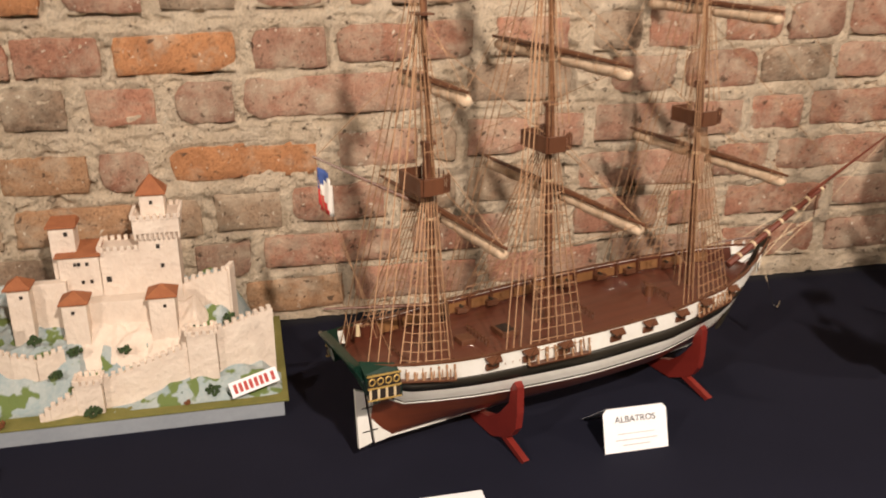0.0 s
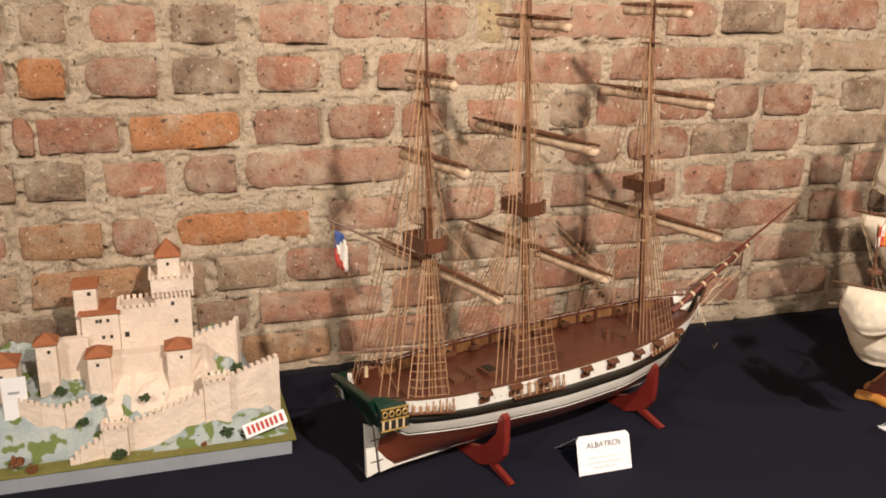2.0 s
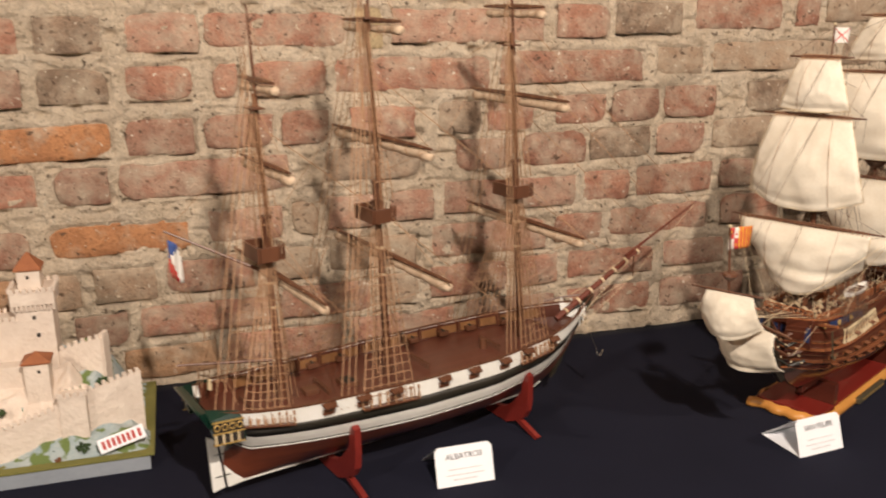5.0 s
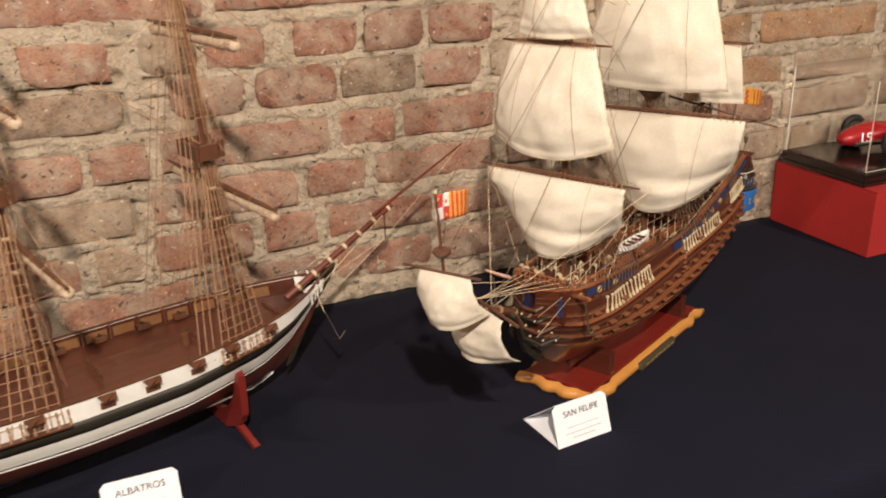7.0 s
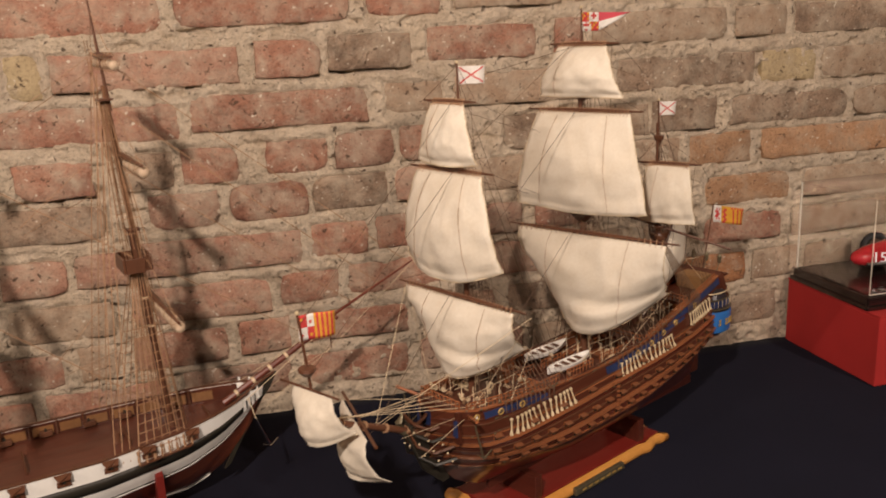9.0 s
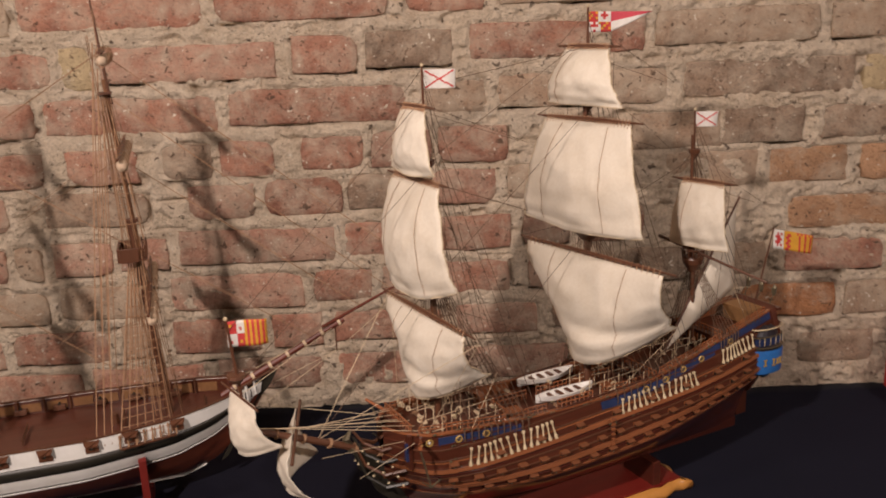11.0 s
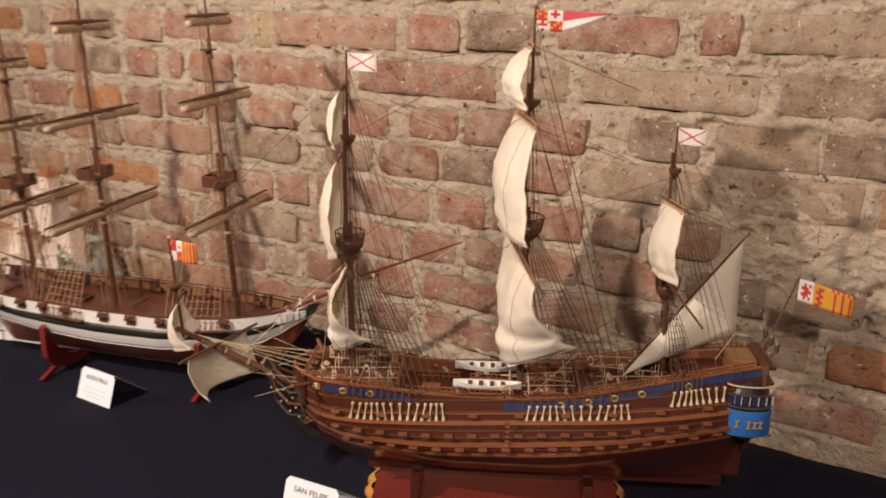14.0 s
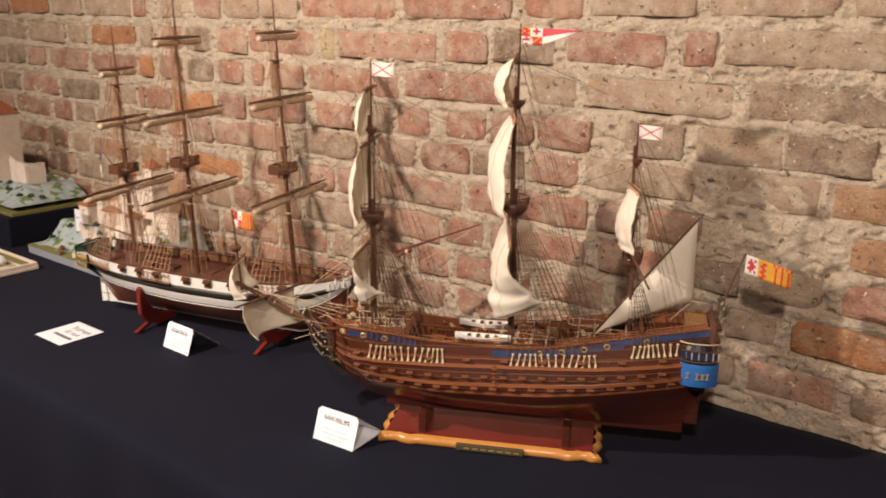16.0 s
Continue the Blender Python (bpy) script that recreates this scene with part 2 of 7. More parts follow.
TYRE = material("tyre_rubber", (0.016, 0.016, 0.016), 0.7)
CHROME = material("chrome", (0.75, 0.75, 0.75), 0.15, metal=1.0)
ACRYLIC = material("acrylic_edge", (0.72, 0.66, 0.56), 0.2, coat=0.5)
GLASS = bpy.data.materials.new("clear_acrylic")
GLASS.use_nodes = True
GLASS.node_tree.nodes["Principled BSDF"].inputs["Transmission Weight"].default_value = 1.0
GLASS.node_tree.nodes["Principled BSDF"].inputs["Roughness"].default_value = 0.02
GLASS.node_tree.nodes["Principled BSDF"].inputs["IOR"].default_value = 1.06
# canvas lets a little light through
_n = CANVAS.node_tree.nodes
_t, _m = _n.new("ShaderNodeBsdfTranslucent"), _n.new("ShaderNodeMixShader")
_t.inputs[0].default_value = (0.86, 0.75, 0.57, 1)
_m.inputs[0].default_value = 0.14
CANVAS.node_tree.links.new(_n["Principled BSDF"].outputs[0], _m.inputs[1])
CANVAS.node_tree.links.new(_t.outputs[0], _m.inputs[2])
CANVAS.node_tree.links.new(_m.outputs[0], _n["Material Output"].inputs[0])


# ---- shapes ----
def thing(name, m, label, category, group=""):
    ob = new(name)
    ob.empty_display_size = 0.05
    ob.matrix_basis = m
    return tagged(ob, label, category, group)


def part(name, bm, mats, parent, label="", smooth=False):
    me = bpy.data.meshes.new(name)
    bm.normal_update()
    bm.to_mesh(me)
    bm.free()
    for m in mats if isinstance(mats, (list, tuple)) else (mats,):
        me.materials.append(m)
    if smooth:
        me.polygons.foreach_set("use_smooth", [True] * len(me.polygons))
    ob = new(name, me)
    ob.parent = parent
    return tagged(ob, label)


def mesh_of(verts, faces):
    bm = bmesh.new()
    vs = [bm.verts.new(v) for v in verts]
    for f in faces:
        try:
            bm.faces.new([vs[i] for i in f])
        except ValueError:
            pass
    return bm


def add_box(bm, x0, x1, y0, y1, z0, z1, bevel=0.0, m=None):
    made = bmesh.ops.create_cube(bm, size=1)["verts"]
    for v in made:
        v.co = Vector((x0 + (v.co.x + 0.5) * (x1 - x0), y0 + (v.co.y + 0.5) * (y1 - y0), z0 + (v.co.z + 0.5) * (z1 - z0)))
    if bevel:
        edges = list({e for v in made for e in v.link_edges})
        made = bmesh.ops.bevel(bm, geom=edges, offset=bevel, segments=2, affect="EDGES", profile=0.6)["verts"]
        made = list({v for v in made})
    if m is not None:
        bmesh.ops.transform(bm, matrix=m, verts=made)
    return bm


def box(x0, x1, y0, y1, z0, z1, bevel=0.0, m=None):
    return add_box(bmesh.new(), x0, x1, y0, y1, z0, z1, bevel, m)


def add_rod(bm, a, b, ra, rb=None, n=8, caps=True):
    """A tapered round bar from a to b."""
    rb = ra if rb is None else rb
    a, b = Vector(a), Vector(b)
    turn = (b - a).to_track_quat("Z", "Y").to_matrix()
    rings = []
    for c, r in ((a, ra), (b, rb)):
        rings.append([bm.verts.new(c + turn @ Vector((r * math.cos(i * math.tau / n), r * math.sin(i * math.tau / n), 0))) for i in range(n)])
    for i in range(n):
        bm.faces.new((rings[0][i], rings[0][(i + 1) % n], rings[1][(i + 1) % n], rings[1][i]))
    if caps:
        bm.faces.new(rings[0][::-1])
        bm.faces.new(rings[1])
    return bm


def rod(a, b, ra, rb=None, n=8):
    return add_rod(bmesh.new(), a, b, ra, rb, n)


def add_tube(bm, points, radii, n=6):
    """A round bar along a line of points."""
    points = [Vector(p) for p in points]
    rings = []
    for i, p in enumerate(points):
        d = points[min(i + 1, len(points) - 1)] - points[max(i - 1, 0)]
        turn = d.to_track_quat("Z", "Y").to_matrix()
        r = radii[i] if isinstance(radii, (list, tuple)) else radii
        rings.append([bm.verts.new(p + turn @ Vector((r * math.cos(k * math.tau / n), r * math.sin(k * math.tau / n), 0))) for k in range(n)])
    for a, b in zip(rings, rings[1:]):
        for k in range(n):
            bm.faces.new((a[k], a[(k + 1) % n], b[(k + 1) % n], b[k]))
    bm.faces.new(rings[0][::-1])
    bm.faces.new(rings[-1])
    return bm


def cords(lines, r=0.0006, sag=0.0):
    """Thin cords between pairs of points, three-sided."""
    bm = bmesh.new()
    for a, b in lines:
        a, b = Vector(a), Vector(b)
        if sag:
            mid = (a + b) / 2 - Vector((0, 0, sag * (a - b).length))
            add_tube(bm, (a, mid, b), r, 3)
        else:
            add_rod(bm, a, b, r, r, 3, False)
    return bm


def rigging(parent, name, lines, r, mat, label=""):
    """Each cord is a part of its own."""
    for line in lines:
        part(name, cords([line], r), mat, parent, label)


def ropes(name, lines_and_radius, mat, parent, label=""):
    rigging(parent, name, lines_and_radius[0], lines_and_radius[1], mat, label)


def table_of(*pairs):
    xs, ys = [p[0] for p in pairs], [p[1] for p in pairs]
    return lambda x: float(np.interp(x, xs, ys))


def letters(text, size, m, mat, parent, name="lettering"):
    curve = bpy.data.curves.new(name, "FONT")
    curve.body, curve.size, curve.align_x, curve.align_y, curve.extrude = text, size, "CENTER", "CENTER", 0.0002
    tmp = bpy.data.objects.new(name, curve)
    me = bpy.data.meshes.new_from_object(tmp)
    bpy.data.objects.remove(tmp)
    me.materials.clear()
    me.materials.append(mat)
    ob = new(name, me)
    ob.parent, ob.matrix_basis = parent, m
    return ob


# ---- room ----
def slab(name, x0, x1, y0, y1, z0, z1, mat, label, category):
    ob = part(name, box(x0, x1, y0, y1, z0, z1), mat, None, label)
    return tagged(ob, label, category, kind="structure")


# unseen shell, added to close the room and bounce the lamp light
slab("floor", -3.2, 4.6, -2.6, 1.9, -0.1, 0.0, FLOOR, "dark red tiled cellar floor", "floor")
slab("ceiling", -3.2, 4.6, -2.6, 1.9, 2.6, 2.7, PLASTER, "unseen plain ceiling added to bounce light", "ceiling")
slab("unseen_wall_south", -3.2, 4.6, -2.7, -2.6, 0.0, 2.6, PLASTER, "plain plastered cellar wall", "wall")
slab("unseen_wall_west", -3.3, -3.2, -2.6, 1.9, 0.0, 2.6, PLASTER, "unseen plain side wall added to bounce light", "wall")
slab("unseen_wall_east", 4.6, 4.7, -2.6, 1.9, 0.0, 2.6, PLASTER, "unseen plain side wall added to bounce light", "wall")


# ---- table ----
def covered_table():
    """A long table under a navy cloth that falls in soft folds at the front edge."""
    t = thing("display_table", pose(0, 0, 0), "long display table under a navy cloth against the brick wall", "table")
    part("tabletop", box(-2.4, 3.4, 0.63, WALL - 0.02, 0.70, TABLE - 0.004), SPAR, t, "dark wooden board under the cloth")
    for x in (-2.2, 0.5, 3.2):
        for y in (0.72, 1.42):
            part("leg", box(x - 0.03, x + 0.03, y - 0.03, y + 0.03, 0.0, 0.70, 0.004), SPAR, t)
    nx, rows = 240, []
    profile = [(WALL + 0.003, TABLE + 0.004), (WALL - 0.03, TABLE), (1.2, TABLE), (0.9, TABLE), (0.66, TABLE), (0.632, TABLE - 0.0015),
               (0.616, TABLE - 0.007), (0.607, TABLE - 0.018), (0.603, TABLE - 0.05), (0.598, 0.5), (0.592, 0.25), (0.588, 0.06)]
    verts, faces = [], []
    for j, (y, z) in enumerate(profile):
        for i in range(nx):
            x = -2.42 + 5.84 * i / (nx - 1)
            fold = 0.0 if z > TABLE - 0.03 else 0.022 * (TABLE - z) / 0.7 * (noise.noise((x * 5, 0, 0)) + 0.6 * math.sin(x * 21 + 2 * noise.noise((x * 2, 5, 0))))
            lift = 0.0012 * noise.noise((x * 3, y * 4, 2)) if 0.66 < y < 1.5 else 0
            edge = 0.006 * noise.noise((x * 1.7, 9, 0)) if y < 0.66 else 0
            verts.append((x, y + fold + edge, z + lift - (0.0008 if 0.66 < y < 1.5 else 0)))
    for j in range(len(profile) - 1):
        for i in range(nx - 1):
            faces.append((j * nx + i, j * nx + i + 1, (j + 1) * nx + i + 1, (j + 1) * nx + i))
    me = bpy.data.meshes.new("tablecloth")
    me.from_pydata(verts, [], faces)
    me.materials.append(CLOTH)
    me.polygons.foreach_set("use_smooth", [True] * len(faces))
    ob = tagged(new("tablecloth", me), "plain navy blue tablecloth hanging to the floor", "tablecloth")
    thick = ob.modifiers.new("thickness", "SOLIDIFY")
    thick.thickness, thick.offset = 0.001, -1


covered_table()


# ---- cards ----
def tent_card(title, m, label, closed=False):
    """A folded card: a front leaf with the writing and a back leaf, open at the foot or closed by a third leaf."""
    t = thing("name_card", m, label, "card", "name cards on the table")
    w, h, lean = 0.104, 0.064, 0.022
    front = [(-w / 2, 0), (w / 2, 0), (w / 2, h - 0.006), (w / 2 - 0.006, h), (-w / 2 + 0.006, h), (-w / 2, h - 0.006)]
    bm = bmesh.new()
    ring = [[bm.verts.new((x, dy + lean * z / h, z)) for x, z in front] for dy in (0.0, 0.0008)]
    bm.faces.new(ring[0])
    bm.faces.new(ring[1][::-1])
    for i in range(6):
        bm.faces.new((ring[0][i], ring[0][(i + 1) % 6], ring[1][(i + 1) % 6], ring[1][i]))
    part("front_leaf", bm, CARD, t)
    part("back_leaf", mesh_of([(-w / 2 + 0.006, lean + 0.001, h), (w / 2 - 0.006, lean + 0.001, h), (w / 2, 0.10, 0.001), (-w / 2, 0.10, 0.001),
                               (-w / 2 + 0.006, lean + 0.0018, h), (w / 2 - 0.006, lean + 0.0018, h), (w / 2, 0.101, 0.001), (-w / 2, 0.101, 0.001)],
                              [(0, 1, 2, 3), (7, 6, 5, 4), (0, 4, 5, 1), (1, 5, 6, 2), (2, 6, 7, 3), (3, 7, 4, 0)]), CARD, t)
    if closed:
        part("base_leaf", box(-w / 2 + 0.001, w / 2 - 0.001, 0.002, 0.099, 0.0002, 0.0010, 0), CARD, t)
    tilt = math.degrees(math.atan2(h, lean))
    letters(title, 0.0138, pose(0, lean * 0.74 - 0.0006, h * 0.74, tilt, 0, 0), INK, t)
    for z, half in ((0.42, 0.030), (0.28, 0.034), (0.16, 0.022)):
        part("writing_line", box(-half, half, -0.0003, 0.0003, -0.0009, 0.0009, 0, pose(0, lean * z - 0.0006, h * z, tilt - 90, 0, 0)),
             FAINT, t)


tent_card("ALBATROS", pose(0.433, 0.951, TABLE + 0.0005, 0, 0, 0), "white folded card lettered with the clipper's name")
tent_card("SAN FELIPE", pose(1.092, 0.856, TABLE + 0.0005, 0, 0, 5), "white folded card lettered with the galleon's name", True)


def flat_card():
    t = thing("paper_notice", pose(0.112, 0.845, TABLE + 0.0005, 0, 0, 0), "white square paper notice lying on the cloth", "notice")
    part("sheet", box(-0.0625, 0.0625, -0.0625, 0.0625, 0, 0.0008), CARD, t)
    grey = material("grey_ink", (0.13, 0.13, 0.15), 0.6)
    letters("Si prega", 0.0250, pose(0.010, 0.032, 0.0010), grey, t)
    letters("di non", 0.0250, pose(0.010, 0.004, 0.0010), grey, t)
    part("writing_line", box(-0.034, 0.048, -0.028, -0.018, 0.0008, 0.0011), grey, t)


flat_card()


# ---- ship parts ----
class Hull:
    """A hull surface: half breadth at a height along the length. Tables run along x in metres above the table."""

    def __init__(self, beam, rail, keel, full):
        self.beam, self.rail, self.keel, self.full = beam, rail, keel, full

    def at(self, u, z, side, out=0.0):
        low, top = self.keel(u), self.rail(u)
        s = min(max((z - low) / (top - low), 0.0), 1.0)
        return Vector((u, side * (self.beam(u) * self.full(u, s) + out), z))

    def share(self, u, s):
        return self.keel(u) + s * (self.rail(u) - self.keel(u))

    def strip(self, us, low, high, rows, out=0.0, thick=0.0):
        """The skin between two heights (functions of u) on both sides, as one mesh; thick: how far it stands proud."""
        bm = bmesh.new()
        for side in (-1, 1):
            grid = []
            for u in us:
                zs = [low(u) + (high(u) - low(u)) * r / rows for r in range(rows + 1)]
                line = [bm.verts.new(self.at(u, z, side, out + thick)) for z in zs]
                if thick:
                    line = [bm.verts.new(self.at(u, zs[0], side, out - 0.001))] + line + [bm.verts.new(self.at(u, zs[-1], side, out - 0.001))]
                grid.append(line)
            for a, b in zip(grid, grid[1:]):
                for i in range(len(a) - 1):
                    q = (a[i], b[i], b[i + 1], a[i + 1])
                    bm.faces.new(q if side < 0 else q[::-1])
        return bm


def steps(a, b, n):
    return [a + (b - a) * i / n for i in range(n + 1)]


def deck_mesh(hull, us, height, inset, thick=0.004):
    bm = bmesh.new()
    tops, lows = [], []
    for u in us:
        w = max(hull.beam(u) * hull.full(u, (height(u) - hull.keel(u)) / (hull.rail(u) - hull.keel(u))) - inset, 0.001)
        tops.append([bm.verts.new((u, -w, height(u))), bm.verts.new((u, 0, height(u) + 0.001)), bm.verts.new((u, w, height(u)))])
        lows.append([bm.verts.new((u, -w, height(u) - thick)), bm.verts.new((u, w, height(u) - thick))])
    for a, b, c, d in zip(tops, tops[1:], lows, lows[1:]):
        bm.faces.new((a[0], b[0], b[1], a[1]))
        bm.faces.new((a[1], b[1], b[2], a[2]))
        bm.faces.new((c[0], c[1], d[1], d[0]))
        bm.faces.new((a[0], c[0], d[0], b[0]))
        bm.faces.new((a[2], b[2], d[1], c[1]))
    bm.faces.new((tops[0][0], tops[0][1], tops[0][2], lows[0][1], lows[0][0]))
    bm.faces.new((tops[-1][2], tops[-1][1], tops[-1][0], lows[-1][0], lows[-1][1]))
    return bm


def bulwark(hull, us, low, top, thick):
    """The planking above deck with an inner face and a cap."""
    bm = bmesh.new()
    for side in (-1, 1):
        grid = []
        for u in us:
            grid.append([bm.verts.new(hull.at(u, low(u), side)), bm.verts.new(hull.at(u, top(u), side)),
                         bm.verts.new(hull.at(u, top(u), side, -thick)), bm.verts.new(hull.at(u, low(u), side, -thick))])
        for a, b in zip(grid, grid[1:]):
            for i in range(4):
                q = (a[i], b[i], b[(i + 1) % 4], a[(i + 1) % 4])
                bm.faces.new(q if side < 0 else q[::-1])
        bm.faces.new(grid[0] if side < 0 else grid[0][::-1])
        bm.faces.new(grid[-1][::-1] if side < 0 else grid[-1])
    return bm


def rail_cap(hull, us, lift, wide, thick):
    bm = bmesh.new()
    for side in (-1, 1):
        grid = []
        for u in us:
            p = hull.at(u, hull.rail(u), side)
            w = wide / 2
            grid.append([bm.verts.new(p + Vector((0, dy * side, lift + dz))) for dy, dz in ((w * 0.7, 0), (w * 0.7, thick), (-w * 1.3, thick), (-w * 1.3, 0))])
        for a, b in zip(grid, grid[1:]):
            for i in range(4):
                bm.faces.new((a[i], b[i], b[(i + 1) % 4], a[(i + 1) % 4]))
        bm.faces.new(grid[0])
        bm.faces.new(grid[-1])
    return bm


def sail_point(s, t, u, top, foot, half_top, half_foot, belly, middle=0.0, arch=0.0, clew_aft=0.0, way=-1, off=0.0, tuck=0.0):
    """A place on a square sail that bellies towards the bow, at s from -1 to 1 across and t from 0 to 1 down."""
    half = half_top + (half_foot - half_top) * t + 0.05 * half_top * math.sin(t * math.pi)
    z = top + (foot - top) * t - arch * t ** 1.6 * (1 - s * s)
    swell = belly * (math.sin(min(1, t * 1.05) * math.pi * 0.78) ** 0.8 if t > 0 else 0) * (1 - 0.62 * s * s)
    crease = 0.0050 * noise.noise((s * 1.6 + off, t * 2.4, 1)) + 0.0034 * noise.noise((s * 4 + t * 3 + off, t * 5 - s * 2, 4)) + 0.0012 * noise.noise((s * 11 + off, t * 9, 7))
    crease += 0.0075 * max(0.0, t - 0.55) * noise.noise((s * 1.3 + off, t * 8, 11)) * 2
    crease += tuck * (math.exp(-((t - 0.80 + 0.10 * s) / 0.045) ** 2) - 0.8 * math.exp(-((t - 0.69 + 0.10 * s) / 0.05) ** 2)) * max(0.0, min(1.0, 0.6 - 1.2 * s))
    crease *= min(1.0, half_foot / 0.085)
    return Vector((u + way * (swell + crease * min(1, t * 4)) - way * clew_aft * t * t * s * s, middle + s * half, z))


def sail_cloth(*shape, seed=0, nx=22, nz=24, tuck=0.0):
    """The cloth of a square sail; arch: how far the foot hangs below its corners (up: minus)."""
    off = random.Random(seed).uniform(0, 50)
    bm = bmesh.new()
    grid = [[bm.verts.new(sail_point(2 * i / nx - 1, j / nz, *shape, -1, off, tuck)) for i in range(nx + 1)] for j in range(nz + 1)]
    for a, b in zip(grid, grid[1:]):
        for i in range(nx):
            bm.faces.new((a[i], a[i + 1], b[i + 1], b[i]))
    return bm


def hung(bm, parent, mat=None, name="sail", label="cream canvas sail"):
    ob = part(name, bm, mat or CANVAS, parent, label, True)
    thick = ob.modifiers.new("thickness", "SOLIDIFY")
    thick.thickness, thick.offset = 0.0009, 0
    return ob


def flag(parent, corner, length, height, cells, drop=0.0, wave=0.004, turn=0.0, name="flag", label="", taper=0.0):
    """A small flag of coloured cells: rows of letters from top to bottom, hoist first."""
    keys = {"w": FLAGWHITE, "r": FLAGRED, "y": FLAGYELLOW, "b": FLAGBLUE, "c": FLAGPINK}
    names = list(keys)
    bm = bmesh.new()
    nz, nx = len(cells), len(cells[0])
    a = radians(turn)
    grid = []
    for j in range(nz + 1):
        line = []
        for i in range(nx + 1):
            s, t = i / nx, j / nz
            side = wave * math.sin(s * 5.5 + t) * s
            x, y = length * s, side
            line.append(bm.verts.new(Vector(corner) + Vector((x * math.cos(a) - y * math.sin(a), x * math.sin(a) + y * math.cos(a), -height * t * (1 - taper * max(0.0, s - 0.35) / 0.65) - drop * s * length))))
        grid.append(line)
    for j in range(nz):
        for i in range(nx):
            if cells[j][i] != ".":
                bm.faces.new((grid[j][i], grid[j][i + 1], grid[j + 1][i + 1], grid[j + 1][i])).material_index = names.index(cells[j][i])
    ob = part(name, bm, list(keys.values()), parent, label, True)
    thick = ob.modifiers.new("thickness", "SOLIDIFY")
    thick.thickness, thick.offset = 0.0006, 0
    return ob


def saltire(nx=34, nz=20):
    rows = []
    for j in range(nz):
        row = ""
        for i in range(nx):
            x, y = 2 * (i + 0.5) / nx - 1, 2 * (j + 0.5) / nz - 1
            row += "r" if abs(abs(x) - abs(y)) < 0.10 + 0.05 * math.sin(x * 23) * math.sin(y * 17) and abs(x) < 0.9 else "w"
        rows.append(row)
    return rows


def quartered(plain, stripes):
    """Four quarters at the hoist and upright stripes at the fly."""
    rows = []
    for j in range(8):
        row = ""
        for i in range(plain):
            row += "r" if (i < plain / 2) == (j < 4) else "w"
            if (i, j) in ((1, 1), (plain - 2, 6)):
                row = row[:-1] + "y"
            if (i, j) in ((plain - 2, 2), (1, 6)):
                row = row[:-1] + "r"
        rows.append(row + "".join("yr"[i % 2] for i in range(stripes)))
    return rows


def mast_top(u, z, half_x, half_y, mat, parent, height=0.026):
    """A top: a platform with solid boards round its after side and open rails towards the bow."""
    top = part("top_platform", box(u - half_x, u + half_x, -half_y, half_y, z - 0.003, z + 0.002, 0.001), mat, parent, "dark brown boarded mast top")
    part("aft_board", box(u - half_x - 0.002, u - half_x + 0.002, -half_y, half_y, z - 0.004, z + height, 0.0008), mat, top)
    for side in (-1, 1):
        y = side * half_y
        part("side_board", box(u - half_x + 0.0022, u + half_x * 0.45, y - 0.002, y + 0.002, z - 0.004, z + height, 0.0008), mat, top)
        bm = bmesh.new()
        add_tube(bm, [(u + half_x * 0.45, y, z + height * 0.9), (u + half_x * 0.95, y, z + height * 0.9), (u + half_x * 0.95, y, z)], 0.0012, 5)
        part("top_rail", bm, mat, top)
        for k in range(4):
            x = u + half_x * (0.52 + 0.14 * k)
            part("top_post", rod((x, y, z), (x, y, z + height * 1.15), 0.0011, None, 5), mat, top)
    for k in range(5):
        y = half_y * (0.4 * k - 0.8)
        part("top_post", rod((u + half_x, y, z), (u + half_x, y, z + height * 1.15), 0.0011, None, 5), mat, top)


def shroud_fan(parent, head, feet, r, mat, ratlines=0, name="shroud"):
    """Cords from a masthead to a row of feet, with the rungs tied across them."""
    mid = sum((Vector(f).x for f in feet)) / len(feet)
    heads = [Vector(head) + Vector(((Vector(f).x - mid) * 0.22, 0, 0)) for f in feet]
    rigging(parent, name, list(zip(heads, feet)), r, mat)
    lines = []
    for i in range(1, ratlines + 1):
        t = 0.15 + 0.85 * i / (ratlines + 1)
        across = [p.lerp(Vector(f), t) for p, f in zip(heads, feet)]
        lines += list(zip(across, across[1:]))
    if lines:
        tagged(part("ratline", cords(lines, r * 0.75), mat, parent), kind="stuff")


